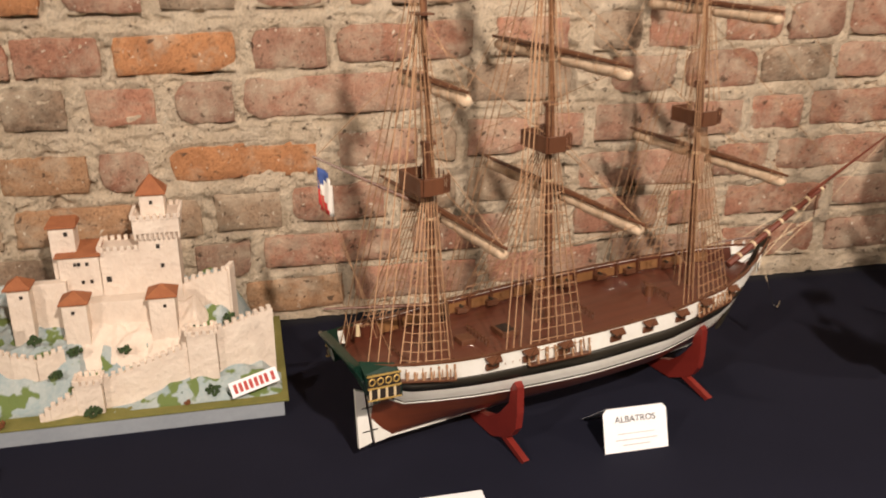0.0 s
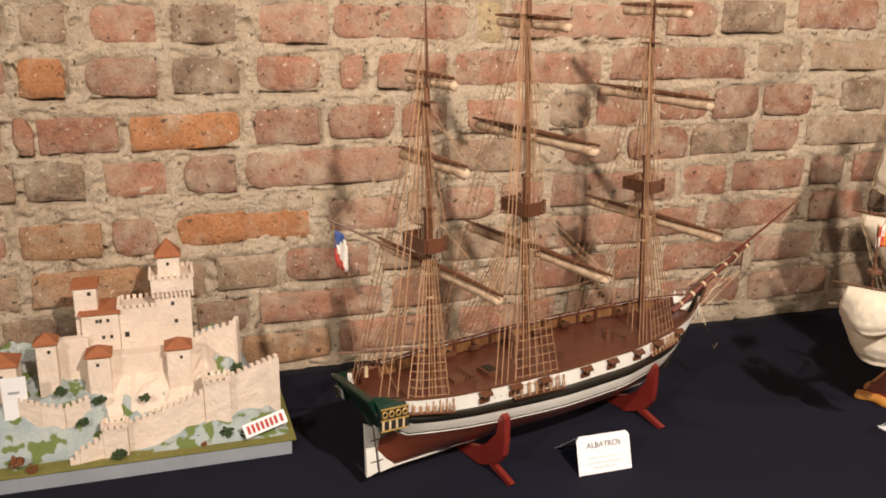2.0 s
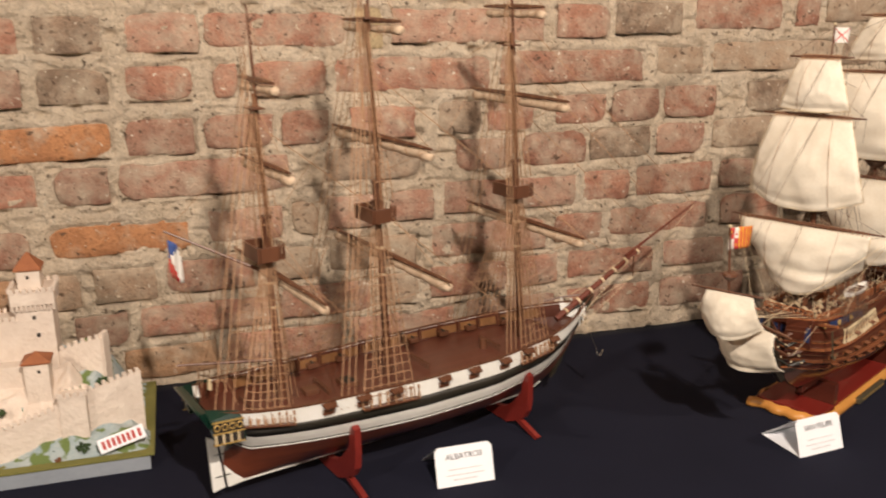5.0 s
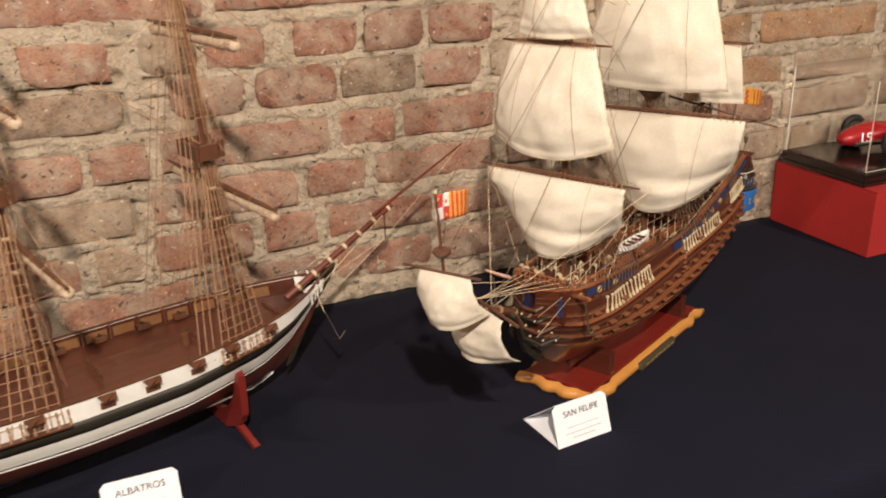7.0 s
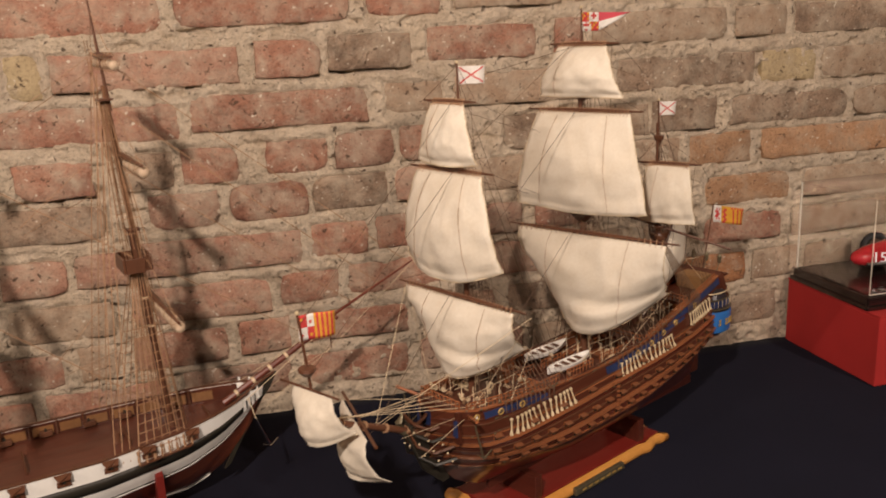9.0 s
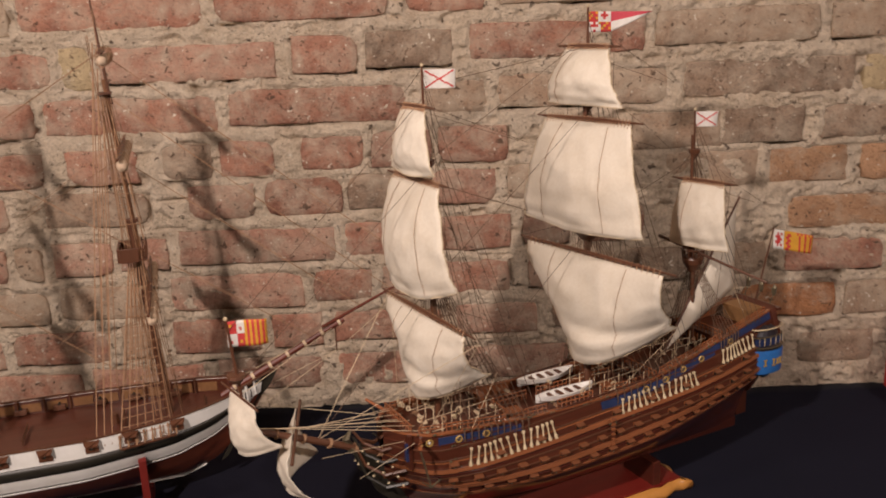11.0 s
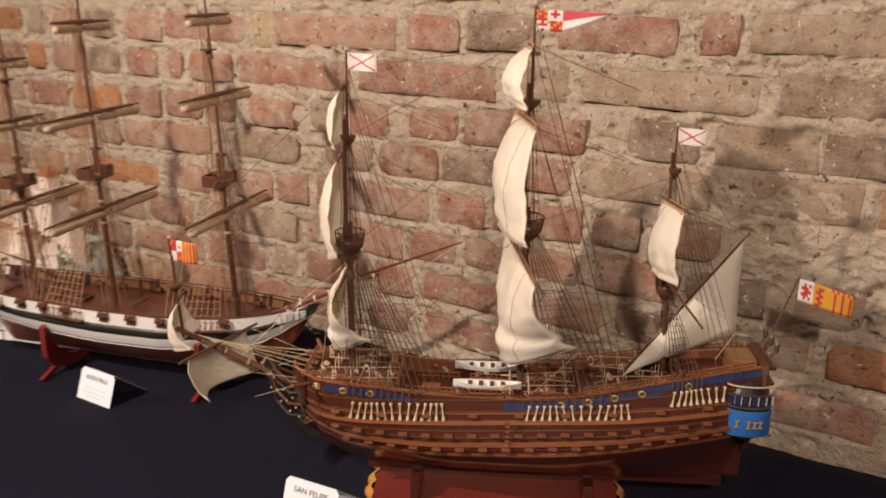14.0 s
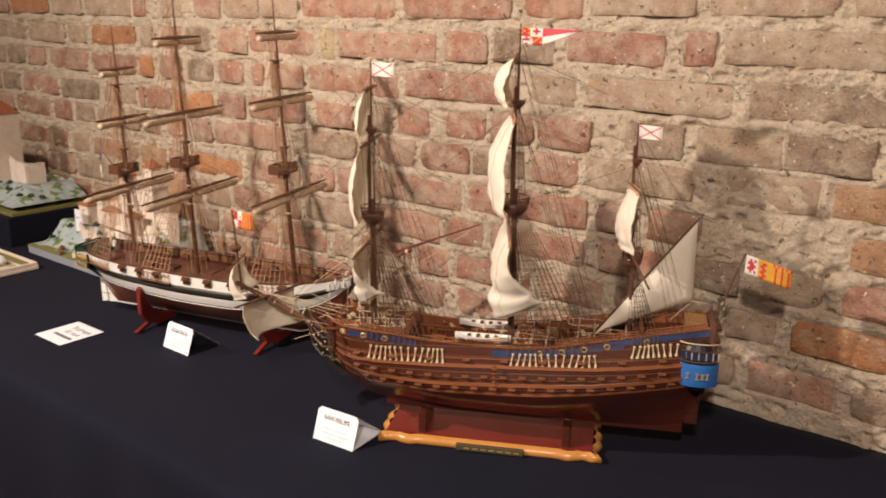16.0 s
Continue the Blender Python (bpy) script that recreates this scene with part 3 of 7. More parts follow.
# ---- clipper ----
def clipper():
    """Three-masted clipper model; x runs to the bow, z from the table."""
    ship = thing("model_clipper", pose(0.400, 1.124, TABLE, 0, 0, 16.5),
                 "three-masted clipper model, white and black hull, sails furled", "model ship")
    beam = table_of((-0.405, 0.062), (-0.36, 0.080), (-0.25, 0.098), (-0.05, 0.110), (0.10, 0.108), (0.22, 0.092), (0.30, 0.068), (0.36, 0.038), (0.40, 0.006))
    rail = table_of((-0.405, 0.196), (-0.30, 0.186), (-0.1, 0.182), (0.1, 0.181), (0.25, 0.186), (0.34, 0.194), (0.40, 0.202))
    keel = table_of((-0.405, 0.105), (-0.375, 0.060), (-0.352, 0.037), (-0.2, 0.036), (0.1, 0.034), (0.25, 0.038), (0.31, 0.060), (0.36, 0.105), (0.40, 0.165))
    mid = table_of((0, 0.03), (0.1, 0.32), (0.25, 0.62), (0.45, 0.88), (0.65, 1.0), (1, 0.99))
    sharp = table_of((0, 0.03), (0.2, 0.10), (0.4, 0.28), (0.6, 0.60), (0.8, 0.88), (1, 1.0))

    def full(u, s):
        end = min(1.0, (abs(u + 0.0) / 0.40) ** 2.2)
        return mid(s) * (1 - end) + sharp(s) * end

    hull = Hull(beam, rail, keel, full)
    us = steps(-0.400, 0.40, 46)
    low_us = steps(-0.384, 0.40, 46)
    level = lambda s: (lambda u: hull.share(u, s))  # noqa: E731
    part("bottom", hull.strip(low_us, level(0.0), level(0.473), 9), BOTTOM, ship, "varnished red-brown mahogany bottom", True)
    bm = bmesh.new()
    for u in steps(-0.352, 0.29, 30):
        low = keel(u) - 0.0035
        for y, z in ((-0.0022, low), (-0.0022, low + 0.0065), (0.0022, low + 0.0065), (0.0022, low)):
            bm.verts.new((u, y, z))
    bm.verts.ensure_lookup_table()
    for i in range(30):
        for k in range(4):
            bm.faces.new([bm.verts[n] for n in (4 * i + k, 4 * i + 4 + k, 4 * i + 4 + (k + 1) % 4, 4 * i + (k + 1) % 4)])
    bm.faces.new([bm.verts[n] for n in (3, 2, 1, 0)])
    bm.faces.new([bm.verts[n] for n in (120, 121, 122, 123)])
    part("keel", bm, HULLWHITE, ship, "thin white keel")
    part("boot_line", hull.strip(low_us, level(0.473), level(0.498), 1, 0, 0.0006), HULLWHITE, ship, smooth=True)
    part("lower_line", hull.strip(low_us, level(0.498), level(0.520), 1, 0, 0.0004), HULLBLACK, ship, smooth=True)
    part("white_strake", hull.strip(low_us, level(0.520), level(0.672), 3), HULLWHITE, ship, "white painted strake", True)
    part("black_strake", hull.strip(us, level(0.672), level(0.806), 2, 0, 0.0007), HULLBLACK, ship, "black painted strake", True)
    part("bulwark", bulwark(hull, steps(-0.405, 0.375, 44), level(0.806), rail, 0.0022), HULLWHITE, ship, "white painted bulwark")
    part("rail", rail_cap(hull, steps(-0.405, 0.385, 44), 0.0, 0.005, 0.0024), SPAR, ship, "dark brown rail")
    inner = lambda u: hull.rail(u) - 0.001  # noqa: E731
    part("inner_planking", hull.strip(steps(-0.395, 0.365, 40), lambda u: rail(u) - 0.026, inner, 1, -0.0034), OAK, ship, "brown inner planking")
    part("deck", deck_mesh(hull, steps(-0.40, 0.372, 40), lambda u: rail(u) - 0.026, 0.002), DECK, ship, "dark varnished mahogany deck")
    for side in (-1, 1):
        for u in steps(-0.330, 0.290, 14):
            quad = [hull.at(v, rail(v) - dz, side, -0.0052) for v, dz in ((u, 0.022), (u + 0.034, 0.022), (u + 0.034, 0.006), (u, 0.006))]
            back = [p + Vector((0, side * 0.0016, 0)) for p in quad]
            part("bulwark_panel", mesh_of(quad + back, [(0, 1, 2, 3), (7, 6, 5, 4), (0, 4, 5, 1), (1, 5, 6, 2), (2, 6, 7, 3), (3, 7, 4, 0)]), OCHRE, ship, "ochre panel inside the bulwark")
            p, q = hull.at(u - 0.005, rail(u) - 0.025, side, -0.006), hull.at(u - 0.005, rail(u) + 0.003, side, -0.006)
            part("timber_head", rod(p, q, 0.0021, None, 5), SPAR, ship)
    # guns in their ports, proud of the bulwark
    for side in (-1, 1):
        for u in (-0.235, -0.175, -0.115, -0.02, 0.045, 0.115, 0.175, 0.25):
            p = hull.at(u, rail(u) - 0.011, side)
            place = pose(p.x, p.y, p.z, 0, 0, 0 if side < 0 else 180)
            gun = part("gun", box(-0.0105, 0.0105, -0.0035, 0.016, -0.011, -0.002, 0.001, place), SPAR, ship, "small brown gun carriage")
            part("gun_lid", mesh_of([place @ Vector(v) for v in ((-0.013, -0.002, 0.008), (0.013, -0.002, 0.008), (0.010, -0.013, 0.003), (0, -0.009, 0.001), (-0.008, -0.014, 0.002),
                                                                 (-0.013, -0.002, 0.010), (0.013, -0.002, 0.010), (0.010, -0.013, 0.005), (0, -0.009, 0.003), (-0.008, -0.014, 0.004))],
                                    [(4, 3, 2, 1, 0), (5, 6, 7, 8, 9), (0, 1, 6, 5), (1, 2, 7, 6), (2, 3, 8, 7), (3, 4, 9, 8), (4, 0, 5, 9)]), SPAR, gun)
            part("barrel", rod(place @ Vector((0, 0.012, -0.001)), place @ Vector((0, -0.010, -0.001)), 0.0026, 0.0020), HULLBLACK, gun)
    # channels with deadeyes
    masts = {"mizzen": (-0.272, -0.303), "main": (-0.066, -0.106), "fore": (0.238, 0.188)}
    for side in (-1, 1):
        for u, half in ((-0.332, 0.040), (-0.125, 0.052), (0.203, 0.045)):
            bm = bmesh.new()
            z = hull.share(u, 0.810)
            a, b = hull.at(u - half, hull.share(u - half, 0.810), side), hull.at(u + half, hull.share(u + half, 0.810), side)
            o = Vector((0, side * 0.010, 0))
            d = Vector((0, 0, 0.0025))
            verts = [a, b, b + o, a + o, a + d, b + d, b + o + d, a + o + d]
            bm = mesh_of(verts, [(0, 1, 2, 3), (7, 6, 5, 4), (0, 4, 5, 1), (1, 5, 6, 2), (2, 6, 7, 3), (3, 7, 4, 0)])
            part("channel", bm, SPAR, ship)
            for i in range(8):
                p = a.lerp(b, i / 7) + o * 0.8 + d
                bm = bmesh.new()
                add_tube(bm, [p, p + Vector((0, -side * 0.002, 0.010)), p + Vector((0, -side * 0.003, 0.013)), p + Vector((0, -side * 0.003, 0.016)), p + Vector((0, -side * 0.004, 0.022))],
                         [0.0018, 0.0018, 0.0007, 0.0018, 0.0018], 5)
                part("deadeye", bm, ROPE, ship, "small tan deadeye")
    # stern: green counter with gilt windows, white rudder
    half = [(-0.431, 0.060, 0.200), (-0.419, 0.060, 0.178), (-0.394, 0.052, 0.144), (-0.384, 0.036, 0.122), (-0.380, 0.012, 0.105)]
    counter = half + [(x, -y, z) for x, y, z in half[::-1]]
    n = len(counter)
    bm = mesh_of(counter + [(x + 0.010, y, z) for x, y, z in counter], [tuple(range(n)), tuple(range(2 * n - 1, n - 1, -1))] + [(i, i + n, (i + 1) % n + n, (i + 1) % n) for i in range(n)])
    part("counter", bm, GREEN, ship, "dark green painted counter")
    bm = bmesh.new()
    add_tube(bm, [(x - 0.001, y, z) for x, y, z in half[::-1]] + [(-0.434, y, 0.203 - 0.02 * (y / 0.06) ** 2 * 0.1) for y in steps(0.05, -0.05, 6)] + [(x - 0.001, -y, z) for x, y, z in half], 0.0030, 6)
    part("stern_moulding", bm, GREEN, ship, "glossy green moulding")
    for side in (-1, 1):
        gallery = part("quarter_gallery", mesh_of([(-0.414, side * 0.054, 0.150), (-0.368, side * 0.070, 0.147), (-0.368, side * 0.079, 0.148), (-0.414, side * 0.073, 0.153),
                                                   (-0.422, side * 0.054, 0.203), (-0.376, side * 0.070, 0.197), (-0.372, side * 0.079, 0.186), (-0.422, side * 0.073, 0.191)],
                                                  [(0, 1, 2, 3), (7, 6, 5, 4), (0, 4, 5, 1), (1, 5, 6, 2), (2, 6, 7, 3), (3, 7, 4, 0)]), GREEN, ship, "green and gilt quarter gallery")
        a, b = Vector((-0.419, side * 0.0738, 0.0)), Vector((-0.371, side * 0.0797, 0.0))
        up, o = Vector((0, 0, 1)), Vector((0, side * 0.0012, 0))

        def panel(t0, t1, lo, hi, mat, out=1.0):
            p, q, d = a.lerp(b, t0), a.lerp(b, t1), o * out
            part("gallery_panel", mesh_of([p + up * lo, q + up * lo, q + up * hi, p + up * hi, p + d + up * lo, q + d + up * lo, q + d + up * hi, p + d + up * hi],
                                          [(0, 1, 2, 3), (7, 6, 5, 4), (0, 4, 5, 1), (1, 5, 6, 2), (2, 6, 7, 3), (3, 7, 4, 0)]), mat, gallery)  # noqa: B023

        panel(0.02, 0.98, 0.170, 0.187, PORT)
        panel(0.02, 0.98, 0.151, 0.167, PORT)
        for lo in (0.1495, 0.1675, 0.1865):
            panel(0.0, 1.0, lo, lo + 0.0022, GOLD, 1.7)
        for k in range(4):
            c = a.lerp(b, 0.14 + 0.24 * k) + o * 1.2 + up * 0.1785
            bm = bmesh.new()
            add_tube(bm, [c + Vector((0.0044 * math.cos(w), 0, 0.0050 * math.sin(w))) for w in steps(0, math.tau, 10)], 0.0012, 5)
            part("gilt_ring", bm, GOLD, gallery)
            panel(0.05 + 0.24 * k, 0.12 + 0.24 * k, 0.152, 0.167, BONE, 1.5)
    for name, label, line in (("rudder", "white painted rudder", ((-0.383, 0.033), (-0.404, 0.029), (-0.407, 0.128), (-0.393, 0.120))),
                              ("stern_post", "white stern post", ((-0.351, 0.034), (-0.378, 0.031), (-0.388, 0.120), (-0.372, 0.104)))):
        verts = [(x, y, z) for y in (-0.003, 0.003) for x, z in line]
        part(name, mesh_of(verts, [(0, 1, 2, 3), (7, 6, 5, 4), (0, 4, 5, 1), (1, 5, 6, 2), (2, 6, 7, 3), (3, 7, 4, 0)]), HULLWHITE, ship, label)
    for z in (0.055, 0.095):
        part("rudder_hinge", rod((-0.398, -0.0040, z), (-0.374, -0.0040, z), 0.0009, None, 5), HULLBLACK, ship)
    # deck fittings
    hatch = part("hatch", box(-0.165, -0.135, -0.018, 0.018, 0.154, 0.166, 0.001), SPAR, ship)
    # black sheet paints the shade inside the hatch
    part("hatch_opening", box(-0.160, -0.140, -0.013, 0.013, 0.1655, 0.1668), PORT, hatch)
    part("skylight", box(-0.235, -0.210, -0.012, 0.012, 0.156, 0.168, 0.002), SPAR, ship)
    part("capstan", rod((0.145, 0, 0.154), (0.145, 0, 0.176), 0.008, 0.0065, 10), SPAR, ship)
    part("binnacle", rod((-0.385, 0.030, 0.196), (-0.385, 0.030, 0.214), 0.0040, 0.0025, 8), BONE, ship, "little pale stern lantern")
    for u in (-0.335, -0.20, 0.0, 0.16, 0.30):
        bm = bmesh.new()
        for y in steps(-0.03, 0.03, 6):
            add_rod(bm, (u, y, 0.158), (u, y, 0.172), 0.0012, None, 5)
        add_rod(bm, (u, -0.033, 0.168), (u, 0.033, 0.168), 0.0016, None, 5)
        part("pin_rail", bm, SPAR, ship)
    # masts, tops, yards with furled sails
    tops = {"mizzen": 0.428, "main": 0.462, "fore": 0.468}
    heads = {"mizzen": 0.800, "main": 0.930, "fore": 0.880}
    yards = {"mizzen": ((0.382, 0.182), (0.562, 0.098), (0.690, 0.068)), "main": ((0.384, 0.202), (0.588, 0.166), (0.775, 0.095)),
             "fore": ((0.404, 0.178), (0.640, 0.144), (0.795, 0.086))}
    for name, (foot, head) in masts.items():
        slope = (head - foot) / (heads[name] - 0.15)
        xu = lambda z: foot + slope * (z - 0.15)  # noqa: E731,B023
        t = tops[name]
        mast = part("mast", rod((xu(0.15), 0, 0.150), (xu(t + 0.05), 0, t + 0.05), 0.0068, 0.0054, 10), SPAR, ship, "dark stained lower mast")
        for z in steps(0.20, t - 0.02, 5):
            part("mast_band", rod((xu(z), 0, z), (xu(z), 0, z + 0.004), 0.0073, None, 10), PALEROPE if z > 0.3 else SPARPALE, mast)
        topmast = part("topmast", rod((xu(t) + 0.007, 0, t - 0.02), (xu(heads[name] - 0.13) + 0.005, 0, heads[name] - 0.13), 0.0042, 0.0034, 8), SPARPALE, ship, "paler brown topmast")
        part("royal_mast", rod((xu(heads[name] - 0.17) + 0.009, 0, heads[name] - 0.17), (xu(heads[name]) + 0.009, 0, heads[name]), 0.0030, 0.0014, 8), SPAR, ship)
        part("mast_cap", box(xu(t + 0.05) - 0.006, xu(t + 0.05) + 0.014, -0.006, 0.006, t + 0.046, t + 0.052, 0.001), SPAR, mast)
        part("crosstree", box(xu(heads[name] - 0.15) - 0.007, xu(heads[name] - 0.15) + 0.014, -0.016, 0.016, heads[name] - 0.153, heads[name] - 0.150), SPAR, topmast)
        mast_top(xu(t) - 0.004, t - 0.012, 0.022, 0.033, SPAR, ship, 0.020)
        for k, (z, half) in enumerate(yards[name]):
            u = xu(z) + 0.011
            bm = bmesh.new()
            add_tube(bm, [(u, y, z + 0.010 * y) for y in steps(-half, half, 8)], [0.0022, 0.0032, 0.0040, 0.0047, 0.005, 0.0047, 0.0040, 0.0032, 0.0022], 7)
            yard = part("yard", bm, SPAR, ship, "dark brown yard")
            bm = bmesh.new()
            bulk = (0.0088, 0.0090, 0.0078)[k]
            for y0, y1 in ((-0.95 * half, -0.06 * half), (0.06 * half, 0.95 * half)):
                ys = steps(y0, y1, 14)
                add_tube(bm, [(u + 0.004 + 0.001 * math.sin(y * 190), y, z - 0.0125 + 0.010 * y + 0.0006 * math.sin(y * 90)) for y in ys],
                         [0.0060] + [bulk * (1 - 0.05 * abs(math.sin(y * 70))) * (0.82 + 0.22 * abs(y / half)) for y in ys[1:-1]] + [bulk * 0.75], 9)
            part("furled_sail", bm, ROLLED, yard, "cream sail furled under its yard", True)
            for y in steps(-0.85 * half, 0.85 * half, 7):
                bm = bmesh.new()
                add_tube(bm, [(u + 0.003 + 0.0105 * math.cos(a), y, z - 0.009 + 0.010 * y + 0.0148 * math.sin(a)) for a in steps(0, math.tau, 8)], 0.0005, 3)
                part("gasket", bm, ROPE, yard)
            lines = [((u, s * half * 0.97, z + 0.010 * s * half), (u - 0.006, 0, min(z + 0.085, heads[name] - 0.02))) for s in (-1, 1)]
            lines += [((u, s * half * 0.97, z + 0.01 * s * half), (u - 0.16, s * 0.03, z - 0.10)) for s in (-1, 1)] if name != "mizzen" else []
            ropes("lift", (lines, 0.0005), ROPE, ship)
        # halyards and tackles that run close along the mast
        falls = []
        for k in range(12):
            a = k * 0.9 + 0.4
            z1 = (t, heads[name] - 0.15, t - 0.06, heads[name] - 0.06)[k % 4]
            falls.append(((xu(0.15) + 0.024 * math.cos(a), 0.030 * math.sin(a), 0.160), (xu(z1) + 0.008 * math.cos(a), 0.008 * math.sin(a), z1)))
        ropes("halyard", (falls, 0.0007), ROPE, ship)
        # shrouds on both sides
        centre, half = {"mizzen": (-0.332, 0.040), "main": (-0.125, 0.052), "fore": (0.203, 0.045)}[name]
        for side in (-1, 1):
            feet = []
            for i in range(7):
                u = centre - half + 2 * half * i / 6.5
                p = hull.at(u, hull.share(u, 0.810), side)
                feet.append((p.x, p.y + side * 0.0065, p.z + 0.006))
            shroud_fan(ship, (xu(t) - 0.001, side * 0.006, t - 0.004), feet, 0.00105, ROPE, 17 if side < 0 else 11)
            upper = [(xu(t) + dx, side * 0.026, t + 0.022) for dx in (-0.017, -0.006, 0.005, 0.017)]
            z = heads[name] - 0.152
            shroud_fan(ship, (xu(z), side * 0.002, z), upper, 0.0009, ROPE, 7, "topmast_shroud")
            back = [hull.at(centre - half - 0.012 * (k + 1), hull.share(centre, 0.875), side) for k in range(3)]
            ropes("backstay", ([((xu(z + 0.04 * k), 0, z + 0.04 * k), b) for k, b in enumerate(back)], 0.0009), ROPE, ship)
    # fore and aft stays
    main_x, fore_x, miz_x = masts["main"], masts["fore"], masts["mizzen"]
    stays = [((main_x[0] + 0.004 - 0.016, 0, 0.46), (fore_x[0], 0, 0.19)), ((main_x[1] + 0.01, 0, 0.70), (fore_x[0] - 0.012, 0, 0.46)),
             ((miz_x[0] - 0.010, 0, 0.43), (main_x[0], 0, 0.19)), ((miz_x[1] + 0.006, 0, 0.63), (main_x[0] - 0.014, 0, 0.46)),
             ((fore_x[0] - 0.018, 0, 0.47), (0.50, 0, 0.268)), ((fore_x[0] - 0.024, 0, 0.62), (0.60, 0, 0.31)), ((fore_x[1] + 0.008, 0, 0.73), (0.66, 0, 0.335)),
             ((fore_x[1] + 0.005, 0, 0.80), (0.725, 0, 0.366))]
    ropes("stay", (stays, 0.0008), ROPE, ship)
    # gaff with the ensign, boom
    part("gaff", rod((-0.285, 0.004, 0.384), (-0.428, 0.062, 0.462), 0.0032, 0.0016, 7), SPAR, ship)
    part("boom", rod((-0.285, 0.0, 0.235), (-0.435, 0.03, 0.250), 0.0034, 0.0018, 7), SPAR, ship)
    ropes("halyard", ([((-0.426, 0.061, 0.460), (-0.398, 0.03, 0.200)), ((-0.420, 0.060, 0.400), (-0.36, -0.03, 0.185)), ((-0.426, 0.061, 0.46), (-0.36, 0.02, 0.19)),
                            ((-0.426, 0.061, 0.46), (-0.30, 0.0, 0.60))], 0.0006), ROPE, ship)
    # hanging tricolour: stripes run along the drop
    flag(ship, (-0.424, 0.058, 0.448), 0.021, 0.060, ["bbbbbb..", "bbbbbww.", "bbbwwwww", "bwwwwwww", "rwwwwwww", "rrrwwwww", "rrrrrwww", ".rrrrrww"], 0.5, 0.006, -35,
         "ensign", "limp blue, white and red ensign")
    # bow
    part("bowsprit", rod((0.330, 0, 0.178), (0.562, 0, 0.292), 0.0066, 0.0048, 9), REDSPAR, ship, "red-brown bowsprit")
    part("jibboom", rod((0.520, 0, 0.282), (0.735, 0, 0.374), 0.0034, 0.0016, 7), REDSPAR, ship)
    part("dolphin_striker", rod((0.545, 0, 0.290), (0.545, 0, 0.232), 0.0018, 0.0012, 6), SPAR, ship)
    for t in steps(0.1, 0.95, 6):
        p, q = Vector((0.33, 0, 0.178)).lerp(Vector((0.562, 0, 0.292)), t), Vector((0.33, 0, 0.178)).lerp(Vector((0.562, 0, 0.292)), t + 0.02)
        part("bowsprit_band", rod(p, q, 0.0072, None, 9), PALEROPE, ship)
    ropes("bobstay", ([((0.545, 0, 0.233), (0.405, 0, 0.15)), ((0.545, 0, 0.233), (0.73, 0, 0.37)), ((0.545, 0, 0.233), (0.40, 0.02, 0.17)),
                            ((0.56, 0, 0.29), (0.36, -0.04, 0.19)), ((0.56, 0, 0.29), (0.36, 0.04, 0.19))], 0.0006), PALEROPE, ship)
    part("stem", mesh_of([(0.392, -0.003, 0.160), (0.418, -0.003, 0.188), (0.432, -0.003, 0.214), (0.405, -0.003, 0.206), (0.330, -0.003, 0.060), (0.318, -0.003, 0.052),
                          (0.392, 0.003, 0.160), (0.418, 0.003, 0.188), (0.432, 0.003, 0.214), (0.405, 0.003, 0.206), (0.330, 0.003, 0.060), (0.318, 0.003, 0.052)],
                         [(0, 1, 2, 3), (9, 8, 7, 6), (0, 3, 5, 4), (10, 11, 9, 6), (0, 6, 7, 1), (1, 7, 8, 2), (2, 8, 9, 3), (0, 4, 10, 6), (3, 9, 11, 5), (4, 5, 11, 10)]),
         HULLBLACK, ship, "black stem knee")
    for side in (-1, 1):
        board = [(0.352, side * 0.046, 0.172), (0.398, side * 0.010, 0.178), (0.402, side * 0.010, 0.197), (0.352, side * 0.046, 0.193)]
        inner = [(x, y - side * 0.002, z) for x, y, z in board]
        head = part("head_board", mesh_of(board + inner, [(0, 1, 2, 3), (7, 6, 5, 4), (0, 4, 5, 1), (1, 5, 6, 2), (2, 6, 7, 3), (3, 7, 4, 0)]), HULLWHITE, ship, "white painted head board")
        for k in range(4):
            p = Vector(board[0]).lerp(Vector(board[1]), 0.16 + 0.22 * k) + Vector((0.0004, side * 0.0008, 0.002))
            # black rods stand in for the shade within the slots
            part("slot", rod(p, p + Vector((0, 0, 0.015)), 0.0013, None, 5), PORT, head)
        for k in range(2):
            part("head_rail", rod((0.373 + 0.016 * k, side * (0.032 - 0.012 * k), 0.176 + 0.004 * k), (0.371 + 0.016 * k, side * (0.032 - 0.012 * k), 0.207), 0.0022, None, 5), HULLWHITE, ship, "white painted post")
        bm = bmesh.new()
        add_tube(bm, [(0.34, side * 0.052, 0.200), (0.38, side * 0.030, 0.209), (0.425, side * 0.004, 0.214)], 0.0018, 6)
        part("head_cap", bm, SPAR, ship)
        anchor = part("anchor", rod((0.368, side * 0.058, 0.160), (0.385, side * 0.070, 0.110), 0.0016, None, 5), CHROME, ship, "small metal anchor")
        bm = bmesh.new()
        add_tube(bm, [(0.370, side * 0.080, 0.118), (0.384, side * 0.074, 0.108), (0.402, side * 0.066, 0.116)], [0.0008, 0.0018, 0.0008], 5)
        part("fluke", bm, CHROME, anchor)
        ropes("anchor_cord", ([((0.368, side * 0.058, 0.160), (0.362, side * 0.045, 0.195))], 0.0007), PALEROPE, anchor)


clipper()


